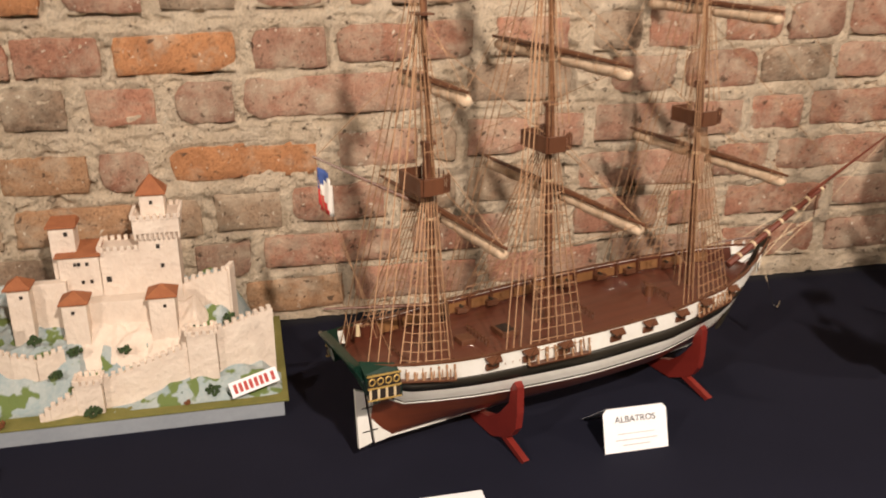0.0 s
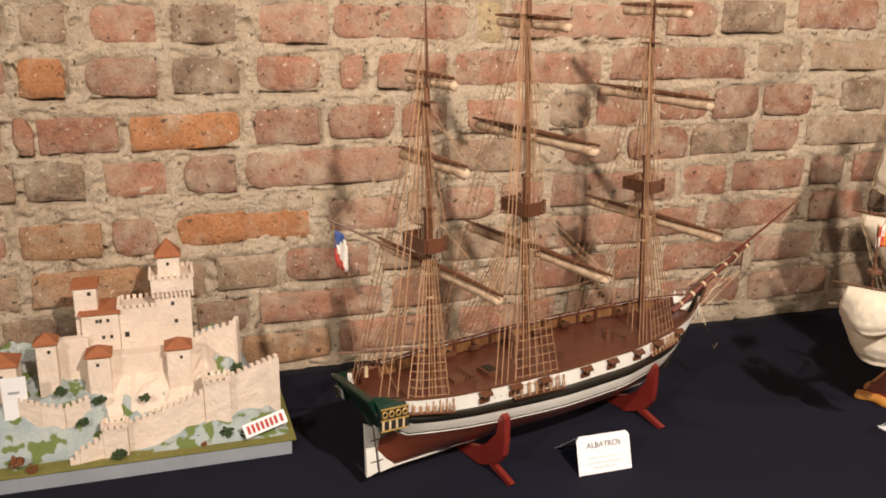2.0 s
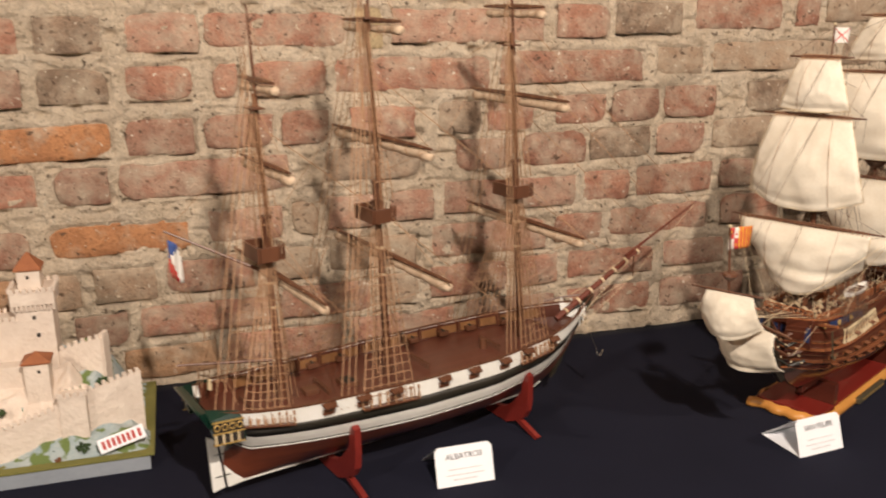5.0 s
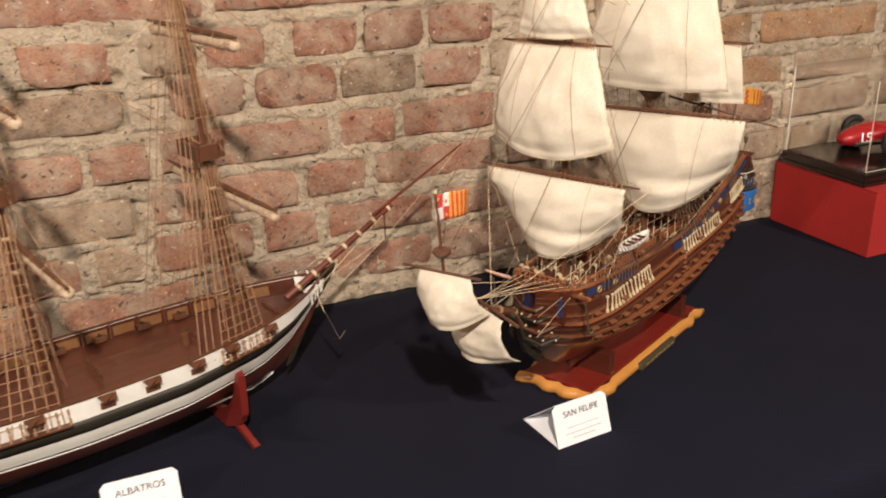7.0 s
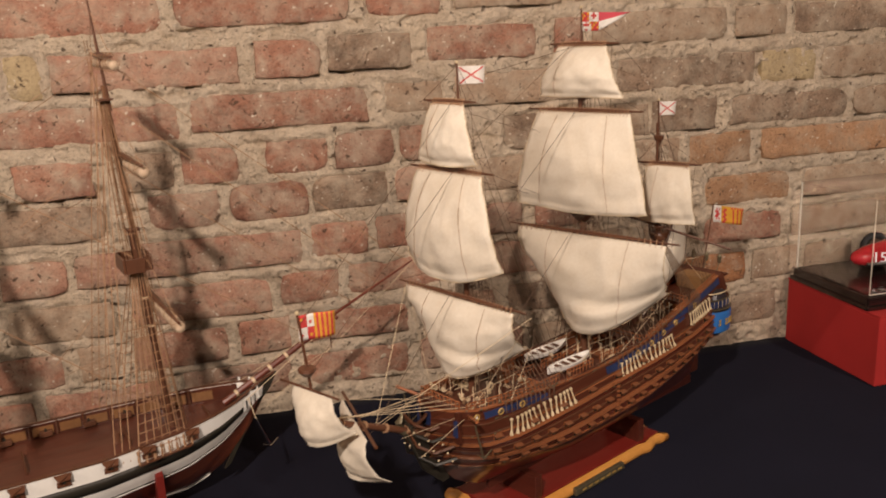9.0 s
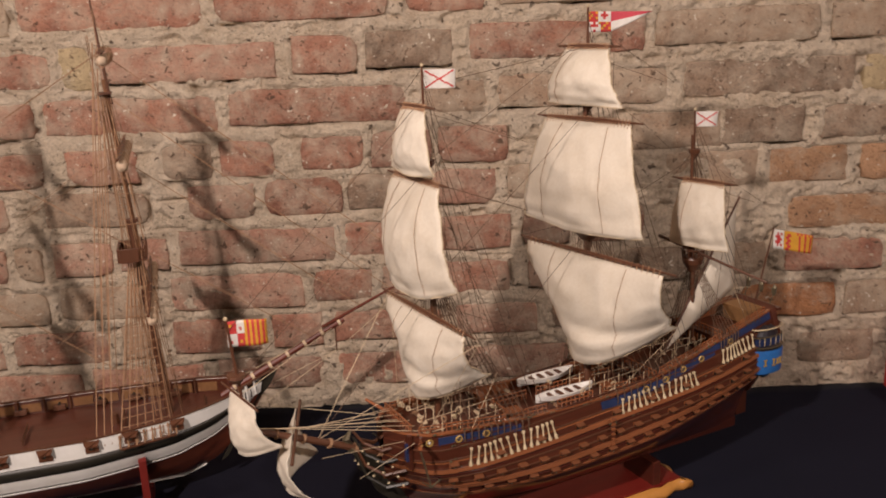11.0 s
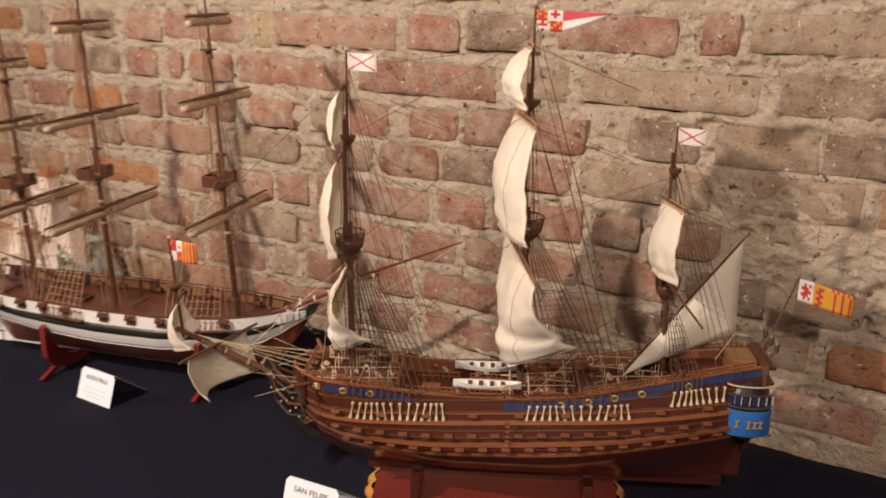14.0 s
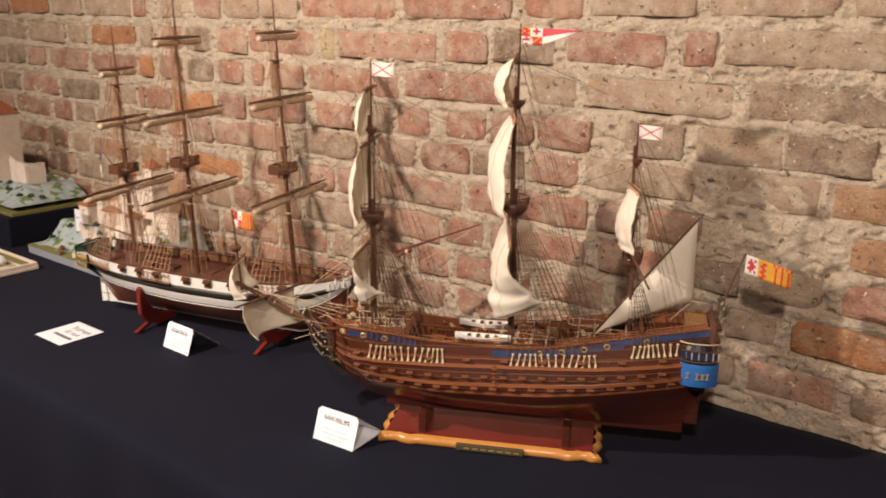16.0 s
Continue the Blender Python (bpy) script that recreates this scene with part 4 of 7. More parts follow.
def cradle():
    """Two red end frames with splayed feet, joined under the keel."""
    t = thing("ship_cradle", pose(0.400, 1.124, TABLE, 0, 0, 16.5), "red varnished wooden cradle with splayed feet under the clipper", "stand")
    for u in (-0.187, 0.187):
        frame_part = None
        for side in (-1, 1):
            arm = [(0.0, 0.003), (0.034, 0.003), (0.058, 0.014), (0.086, 0.030), (0.100, 0.050), (0.103, 0.078), (0.102, 0.122), (0.093, 0.127), (0.085, 0.118),
                   (0.081, 0.086), (0.056, 0.056), (0.030, 0.036), (0.0, 0.026)]
            if u > 0:
                arm = [(y * 0.93, z) for y, z in arm]
            n = len(arm)
            verts = [(u - 0.006, side * y, z) for y, z in arm] + [(u + 0.006, side * y, z) for y, z in arm]
            faces = [tuple(range(n)), tuple(range(2 * n - 1, n - 1, -1))] + [(i, i + n, (i + 1) % n + n, (i + 1) % n) for i in range(n)]
            frame_part = part("frame", mesh_of(verts, faces), STANDRED, t)
            leg = [(0.036, 0.022), (0.046, 0.030), (0.124, 0.007), (0.118, 0.0)]
            verts = [(u - 0.005, side * y, z) for y, z in leg] + [(u + 0.005, side * y, z) for y, z in leg]
            part("foot", mesh_of(verts, [(0, 1, 2, 3), (7, 6, 5, 4), (0, 4, 5, 1), (1, 5, 6, 2), (2, 6, 7, 3), (3, 7, 4, 0)]), STANDRED, frame_part)


cradle()


# ---- galleon ----
def galleon():
    """Three-decked galleon model; x runs to the stern, z from the table."""
    ship = thing("model_galleon", pose(1.356, 1.091, TABLE, 0, 0, 27.0),
                 "ornate brown wooden galleon model under full cream sails with small flags", "model ship")
    beam = table_of((-0.375, 0.012), (-0.355, 0.042), (-0.32, 0.066), (-0.25, 0.082), (-0.1, 0.090), (0.1, 0.089), (0.25, 0.078), (0.345, 0.062), (0.375, 0.056))
    rail = table_of((-0.375, 0.252), (-0.32, 0.246), (-0.23, 0.243), (-0.15, 0.234), (0.0, 0.233), (0.08, 0.241), (0.17, 0.258), (0.26, 0.276), (0.375, 0.294))
    keel = table_of((-0.375, 0.200), (-0.355, 0.145), (-0.32, 0.105), (-0.27, 0.080), (-0.1, 0.068), (0.2, 0.067), (0.31, 0.070), (0.345, 0.078), (0.375, 0.150))
    mid = table_of((0, 0.04), (0.08, 0.30), (0.2, 0.62), (0.35, 0.90), (0.48, 1.0), (0.62, 0.97), (0.8, 0.86), (1, 0.76))
    stern = table_of((0, 0.04), (0.15, 0.10), (0.35, 0.42), (0.5, 0.85), (0.6, 1.0), (0.75, 0.94), (1, 0.72))
    bow = table_of((0, 0.05), (0.15, 0.25), (0.35, 0.62), (0.55, 0.92), (0.75, 1.0), (1, 0.98))

    def full(u, s):
        a, b = min(1, max(0, (-u - 0.12) / 0.24)) ** 1.5, min(1, max(0, (u - 0.05) / 0.31)) ** 1.4
        return mid(s) * (1 - a - b) + bow(s) * a + stern(s) * b

    hull = Hull(beam, rail, keel, full)
    us = steps(-0.375, 0.375, 44)
    wale_a = table_of((-0.375, 0.196), (-0.305, 0.188), (-0.15, 0.192), (0.01, 0.200), (0.17, 0.210), (0.315, 0.226), (0.375, 0.236))
    wale_b = table_of((-0.375, 0.172), (-0.29, 0.158), (-0.15, 0.158), (0.01, 0.166), (0.17, 0.178), (0.325, 0.200), (0.375, 0.208))
    shift = lambda f, d: (lambda u: f(u) + d)  # noqa: E731
    part("bottom", hull.strip(us, keel, shift(wale_b, -0.012), 8), OAKDARK, ship, "glossy dark red-brown bottom", True)
    part("keel", box(-0.25, 0.345, -0.004, 0.004, 0.062, 0.080, 0.001), OAKDARK, ship)
    part("rudder", box(0.347, 0.372, -0.003, 0.003, 0.082, 0.170, 0.001), OAK, ship)
    part("lower_planking", hull.strip(us, shift(wale_b, -0.012), wale_a, 4), OAK, ship, "varnished mid-brown planking", True)
    part("upper_planking", hull.strip(us, wale_a, rail, 5), OAK, ship, smooth=True)
    for f, thick, wide in ((wale_a, 0.0042, 0.006), (wale_b, 0.0042, 0.006), (shift(wale_b, -0.019), 0.0024, 0.004)):
        part("wale", hull.strip(us, shift(f, -wide / 2), shift(f, wide / 2), 1, 0, thick), OAKPALE, ship, "pale glossy wale")
    for d, mat in ((0.0015, SPAR), (0.0125, OAKPALE), (0.0155, SPAR), (0.033, SPAR), (0.041, OAK), (-0.009, OAKDARK), (-0.0135, SPAR), (-0.024, SPAR), (-0.044, OAKDARK)):
        part("moulding", hull.strip(us, shift(wale_a, d), shift(wale_a, d + 0.0018), 1, 0, 0.0018), mat, ship)
    part("rail", rail_cap(hull, us, 0.0, 0.006, 0.003), OAKPALE, ship, "tan rail")
    part("inner_planking", hull.strip(steps(-0.35, 0.37, 36), shift(rail, -0.03), rail, 1, -0.003), OAKPALE, ship)
    # blue bands with gilt wreaths
    for a, b, low, high in ((-0.312, -0.175, 0.0155, 0.004), (-0.025, 0.222, 0.0165, 0.0045), (0.186, 0.375, 0.0120, 0.0015)):
        part("blue_band", hull.strip(steps(a, b, 14), shift(rail, -low), shift(rail, -high), 1, 0, 0.0016), NAVYBLUE, ship, "dark blue painted band")
    for u in (-0.325, -0.281, -0.237, 0.065, 0.107, 0.148, 0.190, 0.262):
        for side in (-1, 1):
            p = hull.at(u, rail(u) - 0.0095, side, 0.0024)
            bm = bmesh.new()
            add_tube(bm, [p + Vector((0.0052 * math.cos(a), 0, 0.0046 * math.sin(a))) for a in steps(0, math.tau, 12)], 0.0013, 5)
            wreath = part("wreath", bm, GOLD, ship, "small gilt wreath")
            bm = bmesh.new()
            bmesh.ops.create_uvsphere(bm, u_segments=8, v_segments=5, radius=0.0024, matrix=Matrix.Translation(p) @ Matrix.Diagonal((1, 0.5, 1, 1)))
            part("boss", bm, FLAGWHITE if u < -0.3 else BRASS, wreath)
    # small carved work along the rails and under the bow bulkhead
    rng = random.Random(17)
    for side in (-1, 1):
        bm = bmesh.new()
        for i in range(120):
            u = rng.uniform(-0.345, 0.36)
            p = hull.at(u, rail(u) + rng.choice((-0.0185, 0.001, 0.004, -0.040)) + rng.uniform(-0.002, 0.002), side, 0.0022)
            bmesh.ops.create_icosphere(bm, subdivisions=1, radius=rng.uniform(0.0009, 0.0019), matrix=Matrix.Translation(p) @ Matrix.Diagonal((rng.uniform(0.8, 2.4), 0.8, 1, 1)))
        tagged(part("rail_carving", bm, BRASS, ship, "fine gilt carved work"), kind="stuff")
    # gun ports in two rows, lids up
    for k, (line, d) in enumerate(((wale_b, 0.0115), (wale_b, -0.0105), (wale_a, 0.0075))):
        for i in range(17):
            u = -0.292 + 0.0365 * i + (0.018 if k == 1 else 0.0)
            if u > 0.31 or (k == 2 and i % 2):
                continue
            for side in (-1, 1):
                p, q = hull.at(u, line(u) + d, side, 0.0006), hull.at(u + 0.001, line(u) + d, side, 0.0006)
                yaw = math.degrees(math.atan2(q.y - p.y, q.x - p.x))
                place = pose(p.x, p.y, p.z, 0, 0, yaw + (0 if side < 0 else 180))
                part("port_frame", box(-0.0064, 0.0064, -0.0004, 0.0012, -0.0056, 0.0052, 0, place), OAKPALE, ship)
                # solid black block paints the shade inside the open port
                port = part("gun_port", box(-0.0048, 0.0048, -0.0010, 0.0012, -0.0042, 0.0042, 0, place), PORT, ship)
                part("lid", box(-0.0068, 0.0068, -0.0082, -0.0002, 0.0042, 0.0062, 0, place @ pose(0, 0, 0, 14, 0, 0)), LID, port)
                part("muzzle", rod(place @ Vector((0, 0.0, -0.0008)), place @ Vector((0, -0.007, -0.0008)), 0.0015, 0.0012, 5), BRASS, port)
    # pale carved balusters in three groups a side
    for a, b, n in ((-0.268, -0.118, 14), (0.012, 0.172, 14), (0.236, 0.316, 9)):
        for side in (-1, 1):
            for i in range(n):
                u = a + (b - a) * i / (n - 1)
                lift = 0.018 if a > 0.2 else 0.003
                p, q = hull.at(u, wale_a(u) + lift, side, 0.0040), hull.at(u + 0.0052 * math.sin(7 * i + 1), wale_a(u) + lift + (0.023 if a > 0 else 0.027), side, 0.0030)
                bm = bmesh.new()
                add_tube(bm, [p, p.lerp(q, 0.12), p.lerp(q, 0.3), p.lerp(q, 0.55), p.lerp(q, 0.8), p.lerp(q, 0.9), q], [0.0027, 0.0029, 0.0014, 0.0011, 0.0014, 0.0029, 0.0025], 6)
                part("baluster", bm, BONE, ship)
    # decks
    part("waist_deck", deck_mesh(hull, steps(-0.20, 0.10, 16), lambda u: 0.212, 0.003), DECK, ship)
    part("forecastle_deck", deck_mesh(hull, steps(-0.355, -0.19, 10), lambda u: 0.236, 0.003), OAK, ship)
    part("quarter_deck", deck_mesh(hull, steps(0.09, 0.26, 10), table_of((0.09, 0.228), (0.26, 0.248)), 0.003), OAK, ship)
    part("poop_deck", deck_mesh(hull, steps(0.25, 0.374, 8), table_of((0.25, 0.262), (0.375, 0.276)), 0.003), OAK, ship)
    for u, z0, z1, half in ((-0.195, 0.212, 0.240, 0.062), (0.095, 0.212, 0.236, 0.064), (0.252, 0.247, 0.270, 0.054)):
        bulk = part("bulkhead", box(u - 0.002, u + 0.002, -half, half, z0, z1), OAK, ship)
        for y in steps(-half * 0.75, half * 0.75, 5):
            part("door_panel", box(u - 0.004, u + 0.004, y - 0.004, y + 0.004, z0 + 0.004, z1 - 0.006, 0.0005), OAKPALE, bulk)

    def fence(a, b, n, height, mat=OAKPALE):
        bm = bmesh.new()
        a, b = Vector(a), Vector(b)
        for i in range(n + 1):
            p = a.lerp(b, i / n)
            add_rod(bm, p, p + Vector((0, 0, height)), 0.0011, None, 4)
        for h in (height, height * 0.55):
            add_rod(bm, a + Vector((0, 0, h)), b + Vector((0, 0, h)), 0.0013, None, 4)
        part("deck_fence", bm, mat, ship, "small turned deck railing")

    fence((-0.195, -0.060, 0.240), (-0.195, 0.060, 0.240), 14, 0.016)
    fence((0.095, -0.062, 0.234), (0.095, 0.062, 0.234), 14, 0.016)
    fence((0.252, -0.050, 0.268), (0.252, 0.050, 0.268), 12, 0.016)
    fence((-0.345, -0.045, 0.246), (-0.345, 0.045, 0.246), 10, 0.018, OAKPALE)
    for side in (-1, 1):
        for a, b, n in ((-0.335, -0.20, 16), (0.10, 0.245, 16), (0.26, 0.365, 12)):
            p, q = hull.at(a, rail(a), side, -0.003), hull.at(b, rail(b), side, -0.003)
            fence(p, q, n, 0.011)
        for k in range(3):
            fence((-0.17 + 0.09 * k, side * 0.030, 0.214), (-0.10 + 0.09 * k, side * 0.030, 0.214), 8, 0.016)
        part("ladder", box(0.060, 0.090, side * 0.045 - 0.008, side * 0.045 + 0.008, 0.214, 0.218, 0, pose(0, 0, -0.016, 0, -24, 0) @ pose(0.02, 0, -0.01)), OAKPALE, ship)
    for u, half in ((-0.145, 0.014), (0.045, 0.014)):
        grate = part("grating", box(u - 0.016, u + 0.016, -half, half, 0.212, 0.218, 0.001), SPAR, ship)
        for y in steps(-half * 0.8, half * 0.8, 5):
            part("batten", box(u - 0.015, u + 0.015, y - 0.001, y + 0.001, 0.218, 0.2192), OAKPALE, grate)
    part("cabin", box(0.332, 0.372, -0.028, 0.028, 0.272, 0.300, 0.002), CABIN, ship, "pale tan cabin on the poop")
    part("belfry", box(-0.212, -0.200, -0.010, 0.010, 0.240, 0.262, 0.001), OAKPALE, ship)
    # boats on the waist
    for y, z in ((-0.010, 0.232), (0.044, 0.241)):
        boat = part("ship_boat", bmesh.new(), HULLWHITE, ship, "small white rowing boat")
        bm = bmesh.new()
        stations = steps(-0.056, 0.056, 12)
        rows = []
        for s in stations:
            w = 0.0145 * (1 - abs(s / 0.0565) ** 2.3) + 0.0006
            zz = z + 0.004 * (s / 0.05) ** 2
            rows.append([bm.verts.new((-0.052 + s, y + dy * w, zz + dz)) for dy, dz in ((-1, 0.0), (-0.75, -0.008), (0, -0.013), (0.75, -0.008), (1, 0.0), (0.72, 0.0), (0, -0.006), (-0.72, 0.0))])
        for a, b in zip(rows, rows[1:]):
            for i in range(8):
                bm.faces.new((a[i], b[i], b[(i + 1) % 8], a[(i + 1) % 8]))
        bm.faces.new(rows[0][::-1])
        bm.faces.new(rows[-1])
        bm.normal_update()
        bm.to_mesh(boat.data)
        bm.free()
        for s in (-0.028, -0.010, 0.008, 0.026):
            part("thwart", box(-0.052 + s - 0.0035, -0.052 + s + 0.0035, y - 0.0085, y + 0.0085, z - 0.0012, z + 0.0006), SPAR, boat)
        part("boat_chock", box(-0.060, -0.044, y - 0.006, y + 0.006, 0.205, z - 0.010), SPAR, ship)
    # stern: transom, galleries, blue shields, lanterns
    part("transom", mesh_of([(0.374, -0.046, 0.296), (0.374, 0.046, 0.296), (0.376, 0.062, 0.25), (0.372, 0.045, 0.20), (0.366, 0.010, 0.13), (0.366, -0.010, 0.13), (0.372, -0.045, 0.20), (0.376, -0.062, 0.25),
                             (0.384, -0.046, 0.304), (0.384, 0.046, 0.304), (0.386, 0.062, 0.25), (0.382, 0.045, 0.20), (0.372, 0.010, 0.13), (0.372, -0.010, 0.13), (0.382, -0.045, 0.20), (0.386, -0.062, 0.25)],
                            [tuple(range(7, -1, -1)), tuple(range(8, 16))] + [(i, (i + 1) % 8, (i + 1) % 8 + 8, i + 8) for i in range(8)]), OAK, ship)
    for z in (0.205, 0.238, 0.270, 0.296):
        part("stern_gallery", box(0.383, 0.394, -0.052, 0.052, z, z + 0.005, 0.001), OAK if z > 0.25 else BRASS, ship)
    for i in range(6):
        part("stern_window", box(0.384, 0.390, -0.043 + 0.016 * i, -0.033 + 0.016 * i, 0.245, 0.267, 0.001), NAVYBLUE, ship)
    for side in (-1, 1):
        gallery = bmesh.new()
        rows = []
        for z, r in ((0.176, 0.004), (0.192, 0.016), (0.196, 0.019), (0.236, 0.018), (0.240, 0.012), (0.254, 0.011), (0.258, 0.014), (0.270, 0.010), (0.276, 0.004)):
            rows.append([gallery.verts.new((0.358 - 0.035 * math.cos(a) * min(1, r / 0.018), side * (0.052 + r * math.sin(a)), z)) for a in steps(0, math.pi, 8)])
        for a, b in zip(rows, rows[1:]):
            for i in range(8):
                gallery.faces.new((a[i], a[i + 1], b[i + 1], b[i]))
        gal = part("quarter_gallery", gallery, GALLERY, ship, "near-black carved quarter gallery")
        shield = bmesh.new()
        rows = []
        for z, r in ((0.190, 0.0205), (0.194, 0.0215), (0.230, 0.0228), (0.234, 0.0215)):
            rows.append([shield.verts.new((0.358 - 0.037 * math.cos(a), side * (0.052 + r * math.sin(a)), z)) for a in steps(0.05, math.pi - 0.05, 10)])
        for a, b in zip(rows, rows[1:]):
            for i in range(10):
                shield.faces.new((a[i], a[i + 1], b[i + 1], b[i]))
        part("blue_shield", shield, SKYBLUE, gal, "bright blue shield with gilt devices", True)
        for a, h in ((1.02, 0.010), (1.5, 0.011), (1.75, 0.009), (2.0, 0.010)):
            p = Vector((0.358 - 0.037 * math.cos(a), side * (0.052 + 0.0228 * math.sin(a)), 0.212))
            d = Vector((-math.cos(a) * 0.6, side * math.sin(a), 0)).normalized()
            bm = bmesh.new()
            add_rod(bm, p + d * 0.0006 + Vector((0, 0, -h / 2)), p + d * 0.0006 + Vector((0, 0, h / 2)), 0.0016, None, 5)
            for dz in (-h / 2, h / 2):
                add_rod(bm, p + d * 0.0006 + Vector((-0.0035, 0, dz)), p + d * 0.0006 + Vector((0.0035, 0, dz)), 0.0012, None, 5)
            part("gilt_device", bm, GOLD, gal)
        for a in steps(0.6, 2.5, 5):
            p = Vector((0.358 - 0.035 * math.cos(a), side * (0.052 + 0.0118 * math.sin(a)), 0.251))
            part("gallery_window", box(p.x - 0.0042, p.x + 0.0042, p.y - 0.0015, p.y + 0.0015, 0.241, 0.254), NAVYBLUE, gal)
            part("gallery_column", rod((p.x + 0.0055, p.y, 0.240), (p.x + 0.0055, p.y + side * 0.001, 0.255), 0.0012, None, 5), BONE, gal)
        for z in (0.239, 0.257, 0.272):
            bm = bmesh.new()
            add_tube(bm, [(0.358 - 0.036 * math.cos(a), side * (0.052 + (0.0215 if z < 0.24 else 0.0145) * math.sin(a)), z) for a in steps(0.05, math.pi - 0.05, 10)], 0.0013, 5)
            part("gallery_moulding", bm, BRASS if z < 0.26 else BONE, gal)
    for y in (-0.03, 0.0, 0.03):
        lantern = part("stern_lantern", rod((0.386, y, 0.300), (0.396, y, 0.318), 0.0010, None, 5), BRASS, ship)
        bm = bmesh.new()
        add_tube(bm, [(0.397, y, 0.316), (0.397, y, 0.320), (0.397, y, 0.331), (0.397, y, 0.337)], [0.0015, 0.0042, 0.0046, 0.001], 8)
        part("lantern_glass", bm, BRASS, lantern)
    # masts: foot, head, top platform, crosstrees
    plan = {"fore": (-0.277, -0.281, 0.764, 0.460, 0.628), "main": (0.002, -0.001, 0.834, 0.495, 0.690), "mizzen": (0.232, 0.219, 0.664, 0.404, 0.592)}
    for name, (foot, head, high, top, cross) in plan.items():
        xu = lambda z: foot + (head - foot) * (z - 0.2) / (high - 0.2)  # noqa: E731,B023
        big = 1.0 if name == "main" else 0.88 if name == "fore" else 0.7
        mast = part("mast", rod((xu(0.2), 0, 0.205), (xu(top + 0.035), 0, top + 0.035), 0.0068 * big, 0.0052 * big, 10), SPAR, ship, "dark brown lower mast")
        for z in steps(0.28, top - 0.03, 5):
            part("mast_band", rod((xu(z), 0, z), (xu(z), 0, z + 0.004), 0.0074 * big, None, 10), DARKROPE, mast)
        part("topmast", rod((xu(top) - 0.006, 0, top - 0.015), (xu(cross + 0.03) - 0.005, 0, cross + 0.03), 0.0045 * big, 0.0034 * big, 8), SPAR, ship)
        part("topgallant_mast", rod((xu(cross) - 0.001, 0, cross - 0.012), (xu(high), 0, high), 0.0030 * big, 0.0015, 8), SPAR, ship)
        bm = bmesh.new()
        add_tube(bm, [(xu(top), 0, top - 0.018), (xu(top), 0, top - 0.004), (xu(top), 0, top + 0.004), (xu(top), 0, top + 0.008)], [0.010 * big, 0.024 * big, 0.026 * big, 0.024 * big], 14)
        basket = part("fighting_top", bm, SPAR, ship, "round dark brown fighting top")
        bm = bmesh.new()
        for a in steps(0, math.tau, 14):
            add_rod(bm, (xu(top) + 0.024 * big * math.cos(a), 0.024 * big * math.sin(a), top), (xu(top) + 0.027 * big * math.cos(a), 0.027 * big * math.sin(a), top + 0.020), 0.0010, None, 4)
        add_tube(bm, [(xu(top) + 0.027 * big * math.cos(a), 0.027 * big * math.sin(a), top + 0.020) for a in steps(0, math.tau, 14)], 0.0012, 4)
        tagged(part("top_rail", bm, SPAR, basket), kind="stuff")
        bm = bmesh.new()
        add_tube(bm, [(xu(cross), 0, cross - 0.008), (xu(cross), 0, cross), (xu(cross), 0, cross + 0.006)], [0.005 * big, 0.013 * big, 0.014 * big], 10)
        part("crosstree", bm, SPAR, ship)
        bm = bmesh.new()
        bmesh.ops.create_uvsphere(bm, u_segments=8, v_segments=6, radius=0.0026, matrix=Matrix.Translation((xu(high), 0, high)))
        part("truck", bm, BONE, ship)
        # lower and upper shrouds; the fan leads aft of the mast
        spread = {"fore": 0.110, "main": 0.135, "mizzen": 0.075}[name]
        for side in (-1, 1):
            feet = []
            for i in range(11 if name != "mizzen" else 7):
                u = xu(0.2) + 0.004 + spread * i / 10
                p = hull.at(u, rail(u) - 0.002, side, 0.006)
                feet.append(p)
            shroud_fan(ship, (xu(top) + 0.002, side * 0.004, top - 0.006), feet, 0.00072, DARKROPE, 11)
            for p in feet:
                part("deadeye", rod(p + Vector((0, 0, -0.012)), p + Vector((0, 0, 0.005)), 0.0010, None, 4), DARKROPE, ship)
            rim = [(xu(top) + 0.024 * big * math.cos(a), side * 0.024 * big * math.sin(a), top + 0.004) for a in (0.5, 1.1, 1.7, 2.3)]
            shroud_fan(ship, (xu(cross), side * 0.002, cross - 0.006), rim, 0.0005, DARKROPE, 7, "topmast_shroud")
            ropes("backstay", ([((xu(z), 0, z), hull.at(xu(0.2) + spread + 0.012 * k, rail(xu(0.2) + spread), side, 0.004)) for k, z in enumerate((cross, cross - 0.005, high - 0.06, high - 0.02))], 0.0005),
                 DARKROPE, ship)
    # square sails on their yards
    sails = [("fore course", -0.290, 0.404, 0.330, 0.118, 0.096, 0.028, 0.012, 0.052, 0.062, 2), ("fore topsail", -0.290, 0.602, 0.462, 0.069, 0.104, 0.036, 0.018, 0.024, 0.010, 2),
             ("fore topgallant", -0.289, 0.704, 0.618, 0.034, 0.062, 0.024, 0.015, 0.004, 0.0, 2),
             ("main course", -0.012, 0.454, 0.350, 0.146, 0.116, 0.030, -0.018, 0.068, 0.080, 8), ("main topsail", -0.011, 0.664, 0.503, 0.088, 0.126, 0.042, -0.007, 0.004, 0.0, 9),
             ("main topgallant", -0.009, 0.772, 0.690, 0.047, 0.084, 0.036, -0.007, -0.002, 0.0, 4), ("mizzen topsail", 0.214, 0.543, 0.436, 0.040, 0.056, 0.026, -0.022, -0.002, 0.0, 12)]
